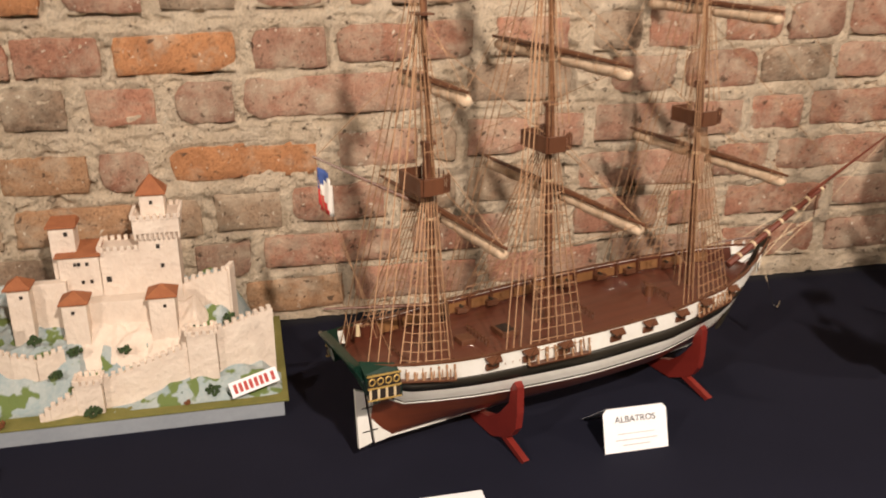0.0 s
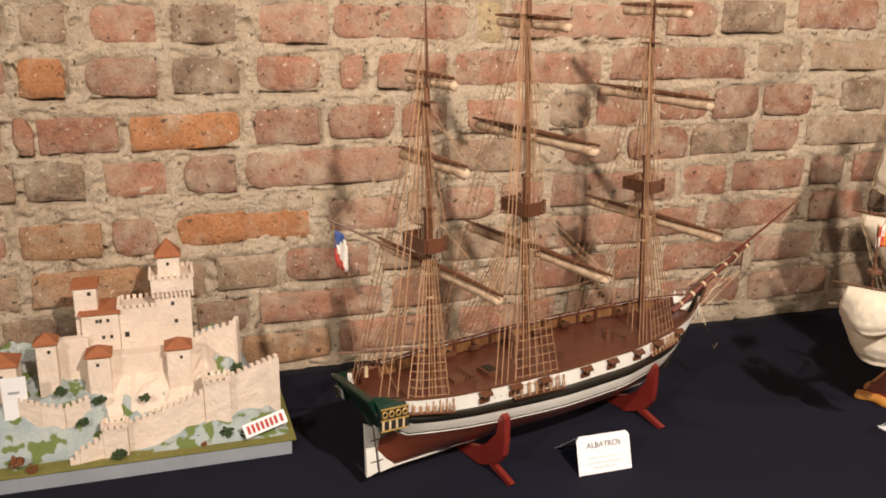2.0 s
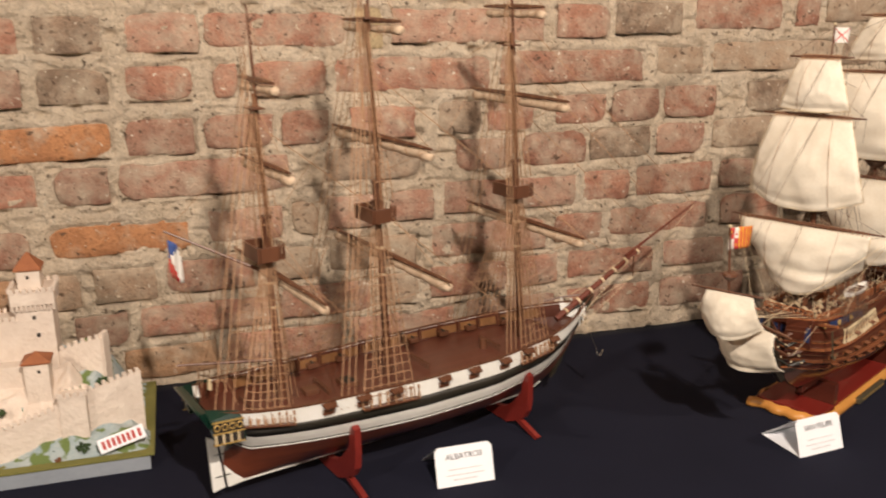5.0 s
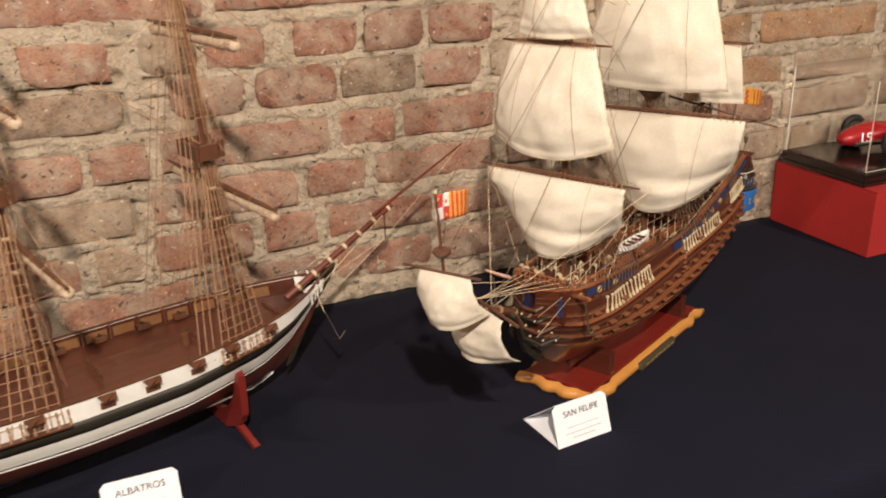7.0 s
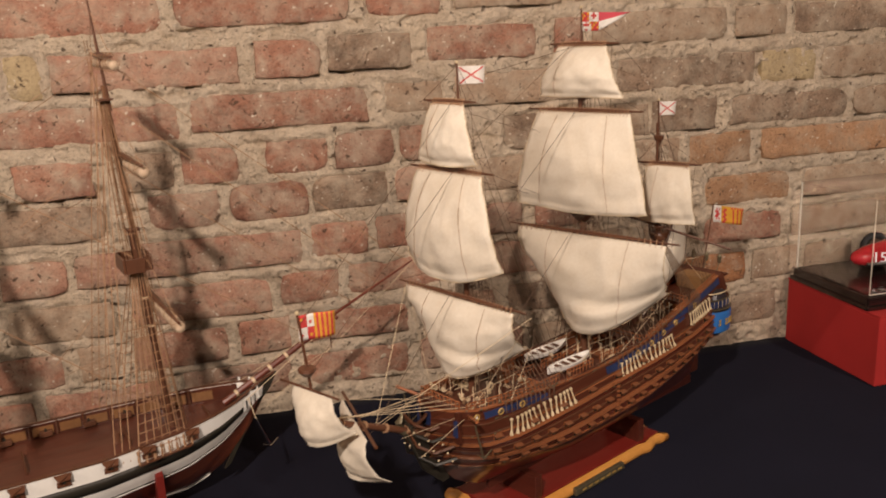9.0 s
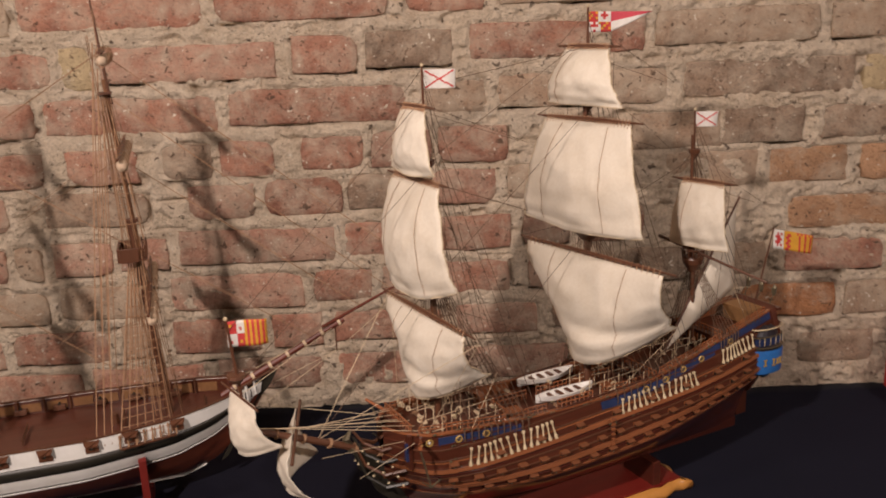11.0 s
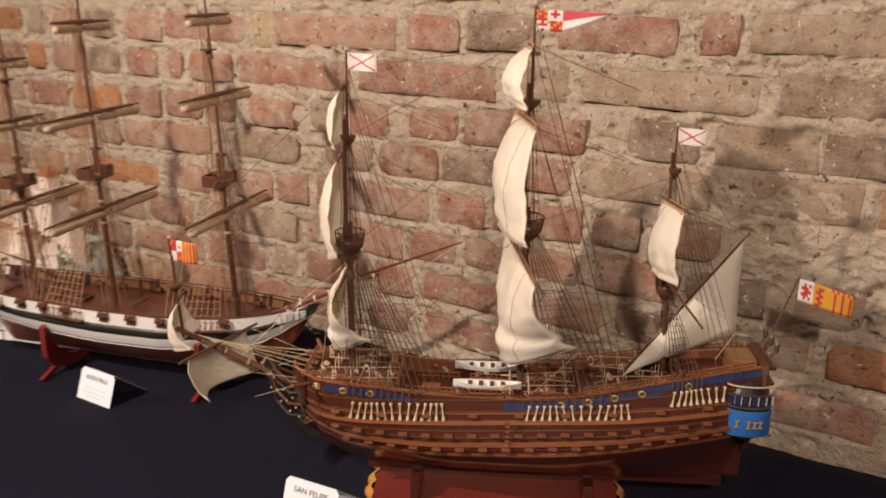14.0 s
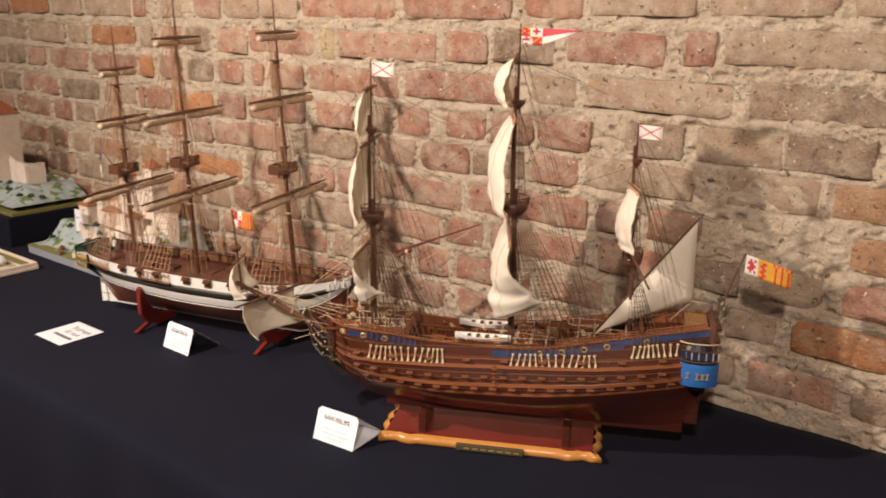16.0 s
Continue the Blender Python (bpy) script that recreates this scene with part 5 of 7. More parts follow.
    for i, (name, u, top, foot, a, b, belly, y, arch, aft, brace) in enumerate(sails):
        shape = (u, top, foot, a, b, belly, y, arch, aft)
        off = random.Random(i).uniform(0, 50)
        swing = Matrix.Translation((u + 0.012, 0, 0)) @ Matrix.Rotation(radians(brace), 4, "Z") @ Matrix.Translation((-u - 0.012, 0, 0))
        tuck = 0.006 if name == "main course" else 0.004 if "course" in name else 0.0
        cloth = sail_cloth(*shape, seed=i, tuck=tuck)
        cloth.transform(swing)
        sail = hung(cloth, ship)
        # bolt rope round the edge, and the lines that run down the face of the cloth
        edge = [(-1, t) for t in steps(0, 1, 12)] + [(s, 1) for s in steps(-0.9, 0.9, 12)] + [(1, t) for t in steps(1, 0, 12)]
        bm = bmesh.new()
        add_tube(bm, [swing @ sail_point(s, t, *shape, -1, off, tuck) for s, t in edge], 0.0009, 4)
        part("bolt_rope", bm, PALEROPE, sail)
        for s, lean in ((-0.55, 0.05), (0.5, 0.1)) if a > 0.05 else ((0.45, 0.0),):
            bm = bmesh.new()
            add_tube(bm, [swing @ (sail_point(s + lean * t, t, *shape, -1, off, tuck) + Vector((-0.0022, 0, 0))) for t in steps(0.02, 0.97, 9)], 0.00036, 4)
            part("buntline", bm, ROPE, sail)
        bm = bmesh.new()
        over = a + 0.022
        add_tube(bm, [swing @ Vector((u + 0.003, y + s * over, top + 0.004)) for s in steps(-1, 1, 8)], [0.0012, 0.0022, 0.0030, 0.0034, 0.0036, 0.0034, 0.0030, 0.0022, 0.0012], 6)
        yard = part("yard", bm, SPAR, ship, "dark brown yard")
        bm = bmesh.new()
        for s in steps(-0.95, 0.95, 26):
            add_rod(bm, swing @ Vector((u + 0.003, y + s * a, top + 0.0085)), swing @ Vector((u - 0.002, y + s * a, top - 0.004)), 0.0010, None, 4)
        tagged(part("lashing", bm, ROPE, yard), kind="stuff")
        ends = [swing @ Vector((u + 0.003, y + s * over, top + 0.004)) for s in (-1, 1)]
        lines = [(e, (u + 0.008, 0, top + 0.055)) for e in ends] + [(e, (u + 0.17, s * 0.012, top - 0.06)) for e, s in zip(ends, (-1, 1))]
        lines += [(swing @ Vector((u + 0.003, y + s * over * f, top + 0.004)), (u + 0.006 + 0.02 * f, s * 0.05 * f, 0.245)) for s in (-1, 1) for f in (0.35, 0.8)]
        ropes("brace", (lines, 0.00042), DARKROPE, ship)
        clews = [(swing @ Vector((u + 0.004 + aft, y + s * b, foot)), (u + 0.03, s * 0.07, 0.245)) for s in (-1, 1)] if "course" in name else []
        ropes("sheet", (clews, 0.0004), PALEROPE, ship)
    # bare crossjack yard on the mizzen
    part("crossjack", rod((0.253, -0.138, 0.394), (0.203, 0.060, 0.440), 0.0020, 0.0026, 6), SPAR, ship)
    # lateen sail on its long yard
    low, high = Vector((0.164, -0.006, 0.256)), Vector((0.340, 0.016, 0.486))
    part("lateen_yard", rod(low - (high - low) * 0.04, high + (high - low) * 0.05, 0.0026, 0.0018, 7), SPAR, ship, "long slanting dark yard")
    bm = bmesh.new()
    clew = Vector((0.344, 0.016, 0.328))
    grid = []
    for i in range(13):
        t = i / 12
        a, b = low.lerp(high, t), low.lerp(clew, t)
        grid.append([bm.verts.new(a.lerp(b, j / 8) + Vector((0, -0.012 * math.sin(t * math.pi) * math.sin(j / 8 * math.pi), -0.004 * math.sin(j / 8 * math.pi)))) for j in range(9)])
    for a, b in zip(grid, grid[1:]):
        for j in range(8):
            bm.faces.new((a[j], b[j], b[j + 1], a[j + 1]))
    bmesh.ops.remove_doubles(bm, verts=bm.verts, dist=0.0003)
    hung(bm, ship, name="lateen_sail", label="cream triangular lateen sail")
    ropes("lateen_sheet", ([(clew, (0.37, 0, 0.33)), (high, (0.219, 0, 0.58)), (clew, (0.30, -0.05, 0.31)), (low, (0.12, -0.03, 0.25))], 0.0006), PALEROPE, ship)
    # bowsprit, sprit topmast, sprit sails
    tip = Vector((-0.574, 0, 0.301))
    part("bowsprit", rod((-0.318, 0, 0.184), tip, 0.0064, 0.0044, 9), SPAR, ship, "dark brown bowsprit")
    for k in range(5):
        p = Vector((-0.318, 0, 0.184)).lerp(tip, 0.22 + 0.15 * k)
        part("cord_wrap", rod(p, p.lerp(tip, 0.03), 0.0074, None, 9), ROPE, ship)
    part("sprit_topmast", rod((-0.564, 0.004, 0.284), (-0.579, 0.008, 0.454), 0.0028, 0.0018, 7), SPAR, ship)
    bm = bmesh.new()
    add_tube(bm, [(-0.574, 0.004, 0.366), (-0.574, 0.004, 0.374), (-0.574, 0.004, 0.378)], [0.006, 0.013, 0.012], 10)
    part("sprit_top", bm, SPAR, ship)
    bm = bmesh.new()
    bmesh.ops.create_uvsphere(bm, u_segments=8, v_segments=6, radius=0.0030, matrix=Matrix.Translation((-0.579, 0.008, 0.456)))
    part("truck", bm, BONE, ship)
    for cloth, spar, centre, turn in ((sail_cloth(-0.568, 0.344, 0.282, 0.038, 0.052, 0.020, 0.004, 0.018, 0.032, seed=21), rod((-0.572, -0.052, 0.345), (-0.572, 0.068, 0.345), 0.0017, None, 6), (-0.570, 0.006, 0.34), 8),
                                      (sail_cloth(-0.505, 0.276, 0.204, 0.074, 0.070, 0.024, 0.006, 0.012, 0.036, seed=22), rod((-0.500, -0.098, 0.279), (-0.500, 0.098, 0.279), 0.0024, None, 6), (-0.502, 0.0, 0.27), -22)):
        for bm in (cloth, spar):
            bmesh.ops.rotate(bm, cent=centre, matrix=Matrix.Rotation(radians(turn), 3, "Z"), verts=bm.verts)
        hung(cloth, ship)
        part("yard", spar, SPAR, ship)
    lines = []
    for k in range(7):
        y = -0.024 + 0.008 * k
        lines.append(((-0.556 + 0.010 * k, y * 0.2, 0.299 - 0.004 * k), (-0.333, y * 1.9, 0.252 + 0.002 * (k % 3))))
    lines += [((-0.285, s * 0.142, 0.406), (-0.47, 0, 0.256)) for s in (-1, 1)] + [((-0.285, s * 0.142, 0.406), (-0.32, s * 0.05, 0.25)) for s in (-1, 1)]
    lines += [((-0.497, -0.096, 0.279), (-0.36, -0.05, 0.245)), ((-0.504, 0.096, 0.279), (-0.36, 0.05, 0.245)),
              ((-0.430, -0.052, 0.208), (-0.345, -0.055, 0.240)), ((-0.434, 0.066, 0.208), (-0.345, 0.055, 0.240))]
    ropes("head_stay", (lines, 0.00055), PALEROPE, ship, "pale cord")
    ropes("topmast_stay", ([((-0.280, 0, 0.455), (-0.47, 0, 0.256)), ((-0.281, 0, 0.62), (-0.57, 0, 0.372)), ((-0.281, 0, 0.72), (-0.578, 0.006, 0.440))], 0.0005), DARKROPE, ship)
    ropes("stay", ([((-0.001, 0, 0.49), (-0.272, 0, 0.250)), ((-0.001, 0, 0.68), (-0.278, 0, 0.455)), ((-0.001, 0, 0.79), (-0.281, 0, 0.63)),
                         ((0.225, 0, 0.405), (0.005, 0, 0.25)), ((0.221, 0, 0.585), (0.0, 0, 0.50)), ((0.0, 0, 0.775), (-0.281, 0, 0.735)),
                         ((-0.2, 0.02, 0.31), (-0.278, 0, 0.50)), ((0.219, 0, 0.65), (0.33, 0.02, 0.49))], 0.0005), DARKROPE, ship)
    # beakhead
    for k, mat in enumerate((HULLBLACK, SPAR, HULLBLACK, SPAR)):
        for side in (-1, 1):
            bm = bmesh.new()
            s = side * (0.042 - 0.006 * k)
            add_tube(bm, [(-0.352, s, 0.172 + 0.018 * k), (-0.380, s * 0.62, 0.166 + 0.018 * k), (-0.404, s * 0.30, 0.184 + 0.017 * k), (-0.418, s * 0.10, 0.226 + 0.010 * k)], [0.0030, 0.0030, 0.0026, 0.0018], 6)
            part("head_rail", bm, mat, ship)
    part("stem", mesh_of([(-0.365, -0.004, 0.185), (-0.336, -0.004, 0.118), (-0.350, -0.004, 0.116), (-0.386, -0.004, 0.150), (-0.418, -0.004, 0.226), (-0.404, -0.004, 0.232),
                          (-0.365, 0.004, 0.185), (-0.336, 0.004, 0.118), (-0.350, 0.004, 0.116), (-0.386, 0.004, 0.150), (-0.418, 0.004, 0.226), (-0.404, 0.004, 0.232)],
                         [(0, 1, 2, 3), (9, 8, 7, 6), (0, 3, 4, 5), (11, 10, 9, 6), (0, 6, 7, 1), (1, 7, 8, 2), (2, 8, 9, 3), (3, 9, 10, 4), (4, 10, 11, 5), (5, 11, 6, 0)]), HULLBLACK, ship, "near-black stem knee")
    bm = bmesh.new()
    add_tube(bm, [(-0.408, 0, 0.214), (-0.420, 0, 0.228), (-0.428, 0, 0.246), (-0.420, 0, 0.258)], [0.004, 0.007, 0.006, 0.002], 7)
    part("bow_carving", bm, BRASS, ship, "dull gilt carved scroll at the bow")
    for i in range(10):
        for side in (-1, 1):
            a = i / 9
            bm = bmesh.new()
            bmesh.ops.create_uvsphere(bm, u_segments=6, v_segments=5, radius=0.0019, matrix=Matrix.Translation((-0.360 - 0.054 * a, side * (0.041 - 0.035 * a), 0.170 + 0.034 * a * a + 0.014 * (i % 3))))
            part("carved_stud", bm, BONE, ship)
    # belayed cords in pale rows round the masts' feet
    for u0, u1, z in ((-0.315, -0.195, 0.250), (-0.03, 0.09, 0.232), (0.12, 0.24, 0.256)):
        rows = []
        for k in range(5):
            y = -0.055 + 0.027 * k
            rows += [((u0, y, z + 0.006 * (k % 3)), (u1, y + 0.004, z + 0.004 + 0.006 * (k % 2)))]
            rows += [((u0 + (u1 - u0) * (m + 0.5) / 4, y, z - 0.012), (u0 + (u1 - u0) * (m + 0.5) / 4, y, z + 0.020)) for m in range(4)]
        ropes("belayed_cord", (rows, 0.0007), PALEROPE, ship)
    # coiled cords hung and heaped about the decks
    rng = random.Random(29)
    for u0, u1, half, deck, count in ((-0.340, -0.205, 0.050, 0.239, 26), (-0.17, 0.08, 0.058, 0.215, 14), (0.11, 0.235, 0.052, 0.246, 14)):
        for i in range(count):
            u, y, r = rng.uniform(u0, u1), rng.choice((-1, 1)) * rng.uniform(0.25, 1.0) * half, rng.uniform(0.0028, 0.0055)
            lean = pose(u, y, deck + r * 0.9 + rng.uniform(0, 0.016), rng.uniform(40, 100), 0, rng.uniform(0, 180))
            bm = bmesh.new()
            add_tube(bm, [lean @ Vector((r * math.cos(w), r * 1.3 * math.sin(w), 0.0004 * w)) for w in steps(0, math.tau * 1.9, 14)], 0.0009, 4)
            part("rope_coil", bm, rng.choice((PALEROPE, ROPE, BONE)), ship)
    part("beak_bulkhead", box(-0.352, -0.346, -0.050, 0.050, 0.196, 0.250, 0.001), OAK, ship)
    for y in steps(-0.04, 0.04, 4):
        part("bulkhead_panel", box(-0.3545, -0.3515, y - 0.007, y + 0.007, 0.208, 0.236, 0.0005), NAVYBLUE, ship, "blue bow panel")
    for side in (-1, 1):
        part("cathead", rod((-0.335, side * 0.055, 0.240), (-0.356, side * 0.095, 0.252), 0.0036, 0.003, 5), OAKPALE, ship)
        anchor = part("anchor", rod((-0.350, side * 0.084, 0.240), (-0.338, side * 0.086, 0.186), 0.0016, None, 5), BRASS, ship, "dull metal anchor")
        bm = bmesh.new()
        add_tube(bm, [(-0.352, side * 0.088, 0.196), (-0.338, side * 0.088, 0.184), (-0.322, side * 0.088, 0.192)], [0.0008, 0.002, 0.0008], 5)
        part("fluke", bm, BRASS, anchor)
    for side in (-1, 1):
        p = hull.at(0.0, 0.165, side, 0.006)
        for k in range(7):
            part("side_step", box(-0.0205, -0.0145, p.y - 0.002, p.y + 0.002, 0.154 + 0.0085 * k, 0.1570 + 0.0085 * k), OAKPALE, ship, "small boarding step")
    # flags
    flag(ship, (-0.280, 0, 0.758), 0.047, 0.026, saltire(), 0.03, 0.003, -8, "pennant_flag", "white flag with a red saltire")
    flag(ship, (0.219, 0, 0.660), 0.044, 0.025, saltire(), 0.05, 0.003, -8, "pennant_flag", "white flag with a red saltire")
    hoist = ["yrrywwrww", "ryrrwrrrw", "yrrywwrww", "rrrrwwwww", "wwrwyrryr", "wrrrwryrr", "wwwwwyrry", "wwrwwrrrr"]
    rows = [h + ("c" if k < 4 else "w") * 16 for k, h in enumerate(hoist)]
    flag(ship, (-0.001, 0, 0.826), 0.112, 0.030, rows, 0.03, 0.004, -6, "pennant", "long red and white pennant with quartered hoist", 0.97)
    flag(ship, (-0.579, 0.008, 0.452), 0.052, 0.036, quartered(7, 9), 0.02, 0.004, -12, "jack", "red, white and yellow striped jack")
    part("ensign_staff", rod((0.380, 0, 0.285), (0.430, 0.008, 0.430), 0.0020, 0.0014, 6), SPAR, ship)
    rows = ["wwwwwwyyyyyyyyyyyyyy", "wwrwrwyryrrrrrrrrrrr", "wrrrwwyyryyyyyyyyyyy", "wwrrrwyrrrrrrrrrrrrr", "wrrrwwyyyyyyyyyyyyyy", "wwrwrwyrrrrrrrrrrrrr", "wwwwwwyyyyyyyyyyyyyy"]
    rows = ["wwwwww" + "yyyyyy" + "yryryryryr"] + [r[:6] + ("yrryyy" if j % 2 else "yyrryy") + "yyryyryyryyr"[:10] for j, r in enumerate(rows[1:])]
    flag(ship, (0.431, 0.008, 0.428), 0.082, 0.036, rows, 0.24, 0.004, -14, "ensign", "yellow and red striped ensign with a white hoist")


galleon()


def plinth():
    """Wooden base with a wavy honey-coloured edge, a brass plate and two props under the keel."""
    t = thing("ship_plinth", pose(1.356, 1.091, TABLE, 0, 0, 27.0) @ pose(-0.032, 0.024, 0), "mahogany plinth with a scalloped honey-coloured edge under the galleon", "stand")
    half_x, half_y = 0.222, 0.078

    def outline(inset):
        pts = []
        for k, (a, b) in enumerate((((-1, -1), (1, -1)), ((1, -1), (1, 1)), ((1, 1), (-1, 1)), ((-1, 1), (-1, -1)))):
            a, b = Vector(a), Vector(b)
            n = 28 if k % 2 == 0 else 14
            for i in range(n):
                s = i / n
                p = a.lerp(b, s)
                p = Vector((p.x * half_x, p.y * half_y))
                out = Vector((0, -1)) if k == 0 else Vector((1, 0)) if k == 1 else Vector((0, 1)) if k == 2 else Vector((-1, 0))
                d = min(s, 1 - s) * (2 * half_x if k % 2 == 0 else 2 * half_y)
                wave = 0.0055 * math.cos(d / 0.030 * math.pi) if d < 0.075 or k % 2 else 0.0055 * math.cos(0.075 / 0.030 * math.pi)
                pts.append(p + out * (wave - inset))
        return pts

    rings = [(0.004, 0.0), (0.0, 0.005), (0.0, 0.012), (0.005, 0.018), (0.012, 0.020)]
    bm = bmesh.new()
    loops = [[bm.verts.new((p.x, p.y, z)) for p in outline(i)] for i, z in rings]
    n = len(loops[0])
    for a, b in zip(loops, loops[1:]):
        for i in range(n):
            bm.faces.new((a[i], a[(i + 1) % n], b[(i + 1) % n], b[i]))
    bm.faces.new(loops[0][::-1])
    part("moulded_edge", bm, PLINTHEDGE, t, "honey-coloured scalloped moulding", True)
    bm = box(-half_x + 0.013, half_x - 0.013, -half_y + 0.013, half_y - 0.013, 0.012, 0.0225, 0.0015)
    part("top_board", bm, PLINTHTOP, t, "glossy red mahogany board")
    bm = bmesh.new()
    add_box(bm, -0.062, 0.075, -half_y - 0.0075, -half_y + 0.002, 0.003, 0.0165, 0.002, pose(0, 0, 0))
    part("name_plate", bm, BRASS, t, "dull brass plate with unreadable script")
    for x in steps(-0.045, 0.055, 6):
        part("engraved_mark", box(x, x + 0.011, -half_y - 0.0080, -half_y - 0.0074, 0.008, 0.0112), GOLD, t)
    for u in (-0.135, 0.155):
        bm = bmesh.new()
        add_box(bm, u - 0.008, u + 0.008, -0.064, 0.016, 0.020, 0.066, 0.002)
        part("prop", bm, OAKDARK, t, "dark mahogany keel prop")
    return t


plinth()


# ---- castle models ----
def tower(parent, x0, x1, y0, y1, z0, z1, roof=None, peak=0.0, windows=(), merlons=False, name="tower"):
    """A rough stone tower, with a tiled hip roof or a crown of merlons, and dark windows on the front."""
    bm = box(x0, x1, y0, y1, z0, z1, 0.0015)
    for v in bm.verts:
        v.co += Vector((noise.noise(v.co * 90), noise.noise(v.co * 80 + Vector((5, 0, 0))), 0)) * 0.0012
    t = part(name, bm, STONE, parent)
    cx, cy = (x0 + x1) / 2, (y0 + y1) / 2
    if roof:
        o = 0.004
        e = [(x0 - o, y0 - o, z1), (x1 + o, y0 - o, z1), (x1 + o, y1 + o, z1), (x0 - o, y1 + o, z1)]
        low = [(x, y, z - 0.003) for x, y, z in e]
        ridge = [(cx, cy, z1 + peak)] if roof == "hip" else [(x0, y1, z1 + peak), (x1, y1, z1 + peak)]
        if roof == "hip":
            bm = mesh_of(e + low + ridge, [(0, 1, 8), (1, 2, 8), (2, 3, 8), (3, 0, 8), (0, 4, 5, 1), (1, 5, 6, 2), (2, 6, 7, 3), (3, 7, 4, 0), (7, 6, 5, 4)])
        else:
            bm = mesh_of(e + low + ridge, [(0, 1, 9, 8), (1, 2, 9), (3, 0, 8), (2, 3, 8, 9), (0, 4, 5, 1), (1, 5, 6, 2), (2, 6, 7, 3), (3, 7, 4, 0), (7, 6, 5, 4)])
        part("roof", bm, ROOF, t, "orange terracotta roof")
    for wx, wz, s in windows:
        part("window", box(wx - s / 2, wx + s / 2, y0 - 0.0012, y0 + 0.002, wz - s * 0.6, wz + s * 0.6), SLATE, t)
    if merlons:
        for a, b, fixed, along in ((x0, x1, y0, "x"), (y0, y1, x1, "y"), (y0, y1, x0, "y"), (x0, x1, y1, "x")):
            n = max(3, round((b - a) / 0.011))
            for i in range(n):
                c = a + (b - a) * (i + 0.5) / n
                m = 0.0032
                if along == "x":
                    part("merlon", box(c - m, c + m, fixed - m * 0.8, fixed + m * 0.8, z1 - 0.001, z1 + 0.008, 0.0006), STONE, t)
                else:
                    part("merlon", box(fixed - m * 0.8, fixed + m * 0.8, c - m, c + m, z1 - 0.001, z1 + 0.008, 0.0006), STONE, t)
    return t


def curtain(parent, points, thick=0.008):
    """A crenellated wall along points of x, y, foot and top."""
    for (xa, ya, fa, ta), (xb, yb, fb, tb) in zip(points, points[1:]):
        a, b = Vector((xa, ya, 0)), Vector((xb, yb, 0))
        d = (b - a).normalized()
        side = Vector((-d.y, d.x, 0)) * thick / 2
        n = max(2, round((b - a).length / 0.012))
        bm = bmesh.new()
        rows = []
        for i in range(n + 1):
            t = i / n
            p = a.lerp(b, t)
            f, h = fa + (fb - fa) * t, ta + (tb - ta) * t
            w = Vector((0, 0.0006 * noise.noise((p.x * 60, p.y * 60, f)), 0))
            rows.append([bm.verts.new(p - side + w + Vector((0, 0, f))), bm.verts.new(p - side + w + Vector((0, 0, h))),
                         bm.verts.new(p + side + Vector((0, 0, h))), bm.verts.new(p + side + Vector((0, 0, f)))])
        for r, s in zip(rows, rows[1:]):
            for i in range(4):
                bm.faces.new((r[i], s[i], s[(i + 1) % 4], r[(i + 1) % 4]))
        bm.faces.new(rows[0])
        bm.faces.new(rows[-1][::-1])
        w = part("curtain_wall", bm, STONE, parent, "", False)
        for i in range(n):
            t = (i + 0.5) / n
            p = a.lerp(b, t)
            h = ta + (tb - ta) * t
            m = pose(p.x, p.y, h, 0, 0, math.degrees(math.atan2(d.y, d.x)))
            part("merlon", box(-0.0034, 0.0034, -thick / 2, thick / 2, -0.003, 0.0075, 0.0006, m), STONE, w)


def bush(parent, x, y, z, r, mat=None, seed=0):
    """A clump of moss: many small tufts with an uneven outline."""
    rng = random.Random(seed)
    bm = bmesh.new()
    for i in range(46):
        d = Vector((rng.gauss(0, 1), rng.gauss(0, 1), abs(rng.gauss(0, 0.9)))).normalized() * r * rng.uniform(0.45, 1.0)
        c = Vector((x, y, z)) + d
        s = r * rng.uniform(0.16, 0.34)
        bmesh.ops.create_icosphere(bm, subdivisions=1, radius=s, matrix=Matrix.Translation(c) @ Euler((rng.random() * 3, rng.random() * 3, 0)).to_matrix().to_4x4() @ Matrix.Diagonal((1, 0.6, 0.8, 1)))
    part("bush", bm, mat or BUSH, parent, "dark green moss bush" if mat is None else "reddish dry moss")


def terrain(parent, x0, x1, y0, y1, height, mats, nx=70, ny=40):
    bm = bmesh.new()
    grid = [[bm.verts.new((x, y, height(x, y))) for x in steps(x0, x1, nx)] for y in steps(y0, y1, ny)]
    low = [[bm.verts.new((x, y, 0.030)) for x in (x0, x1)] for y in (y0, y1)]
    for a, b in zip(grid, grid[1:]):
        for i in range(nx):
            bm.faces.new((a[i], a[i + 1], b[i + 1], b[i]))
    bm.faces.new(grid[0][::-1] + [low[0][0], low[0][1]])
    bm.faces.new(grid[-1] + [low[1][1], low[1][0]])
    bm.faces.new([g[0] for g in grid] + [low[1][0], low[0][0]])
    bm.faces.new([g[-1] for g in grid][::-1] + [low[0][1], low[1][1]])
    return part("rock", bm, mats, parent, "pale blue-grey painted rock with green patches", False)


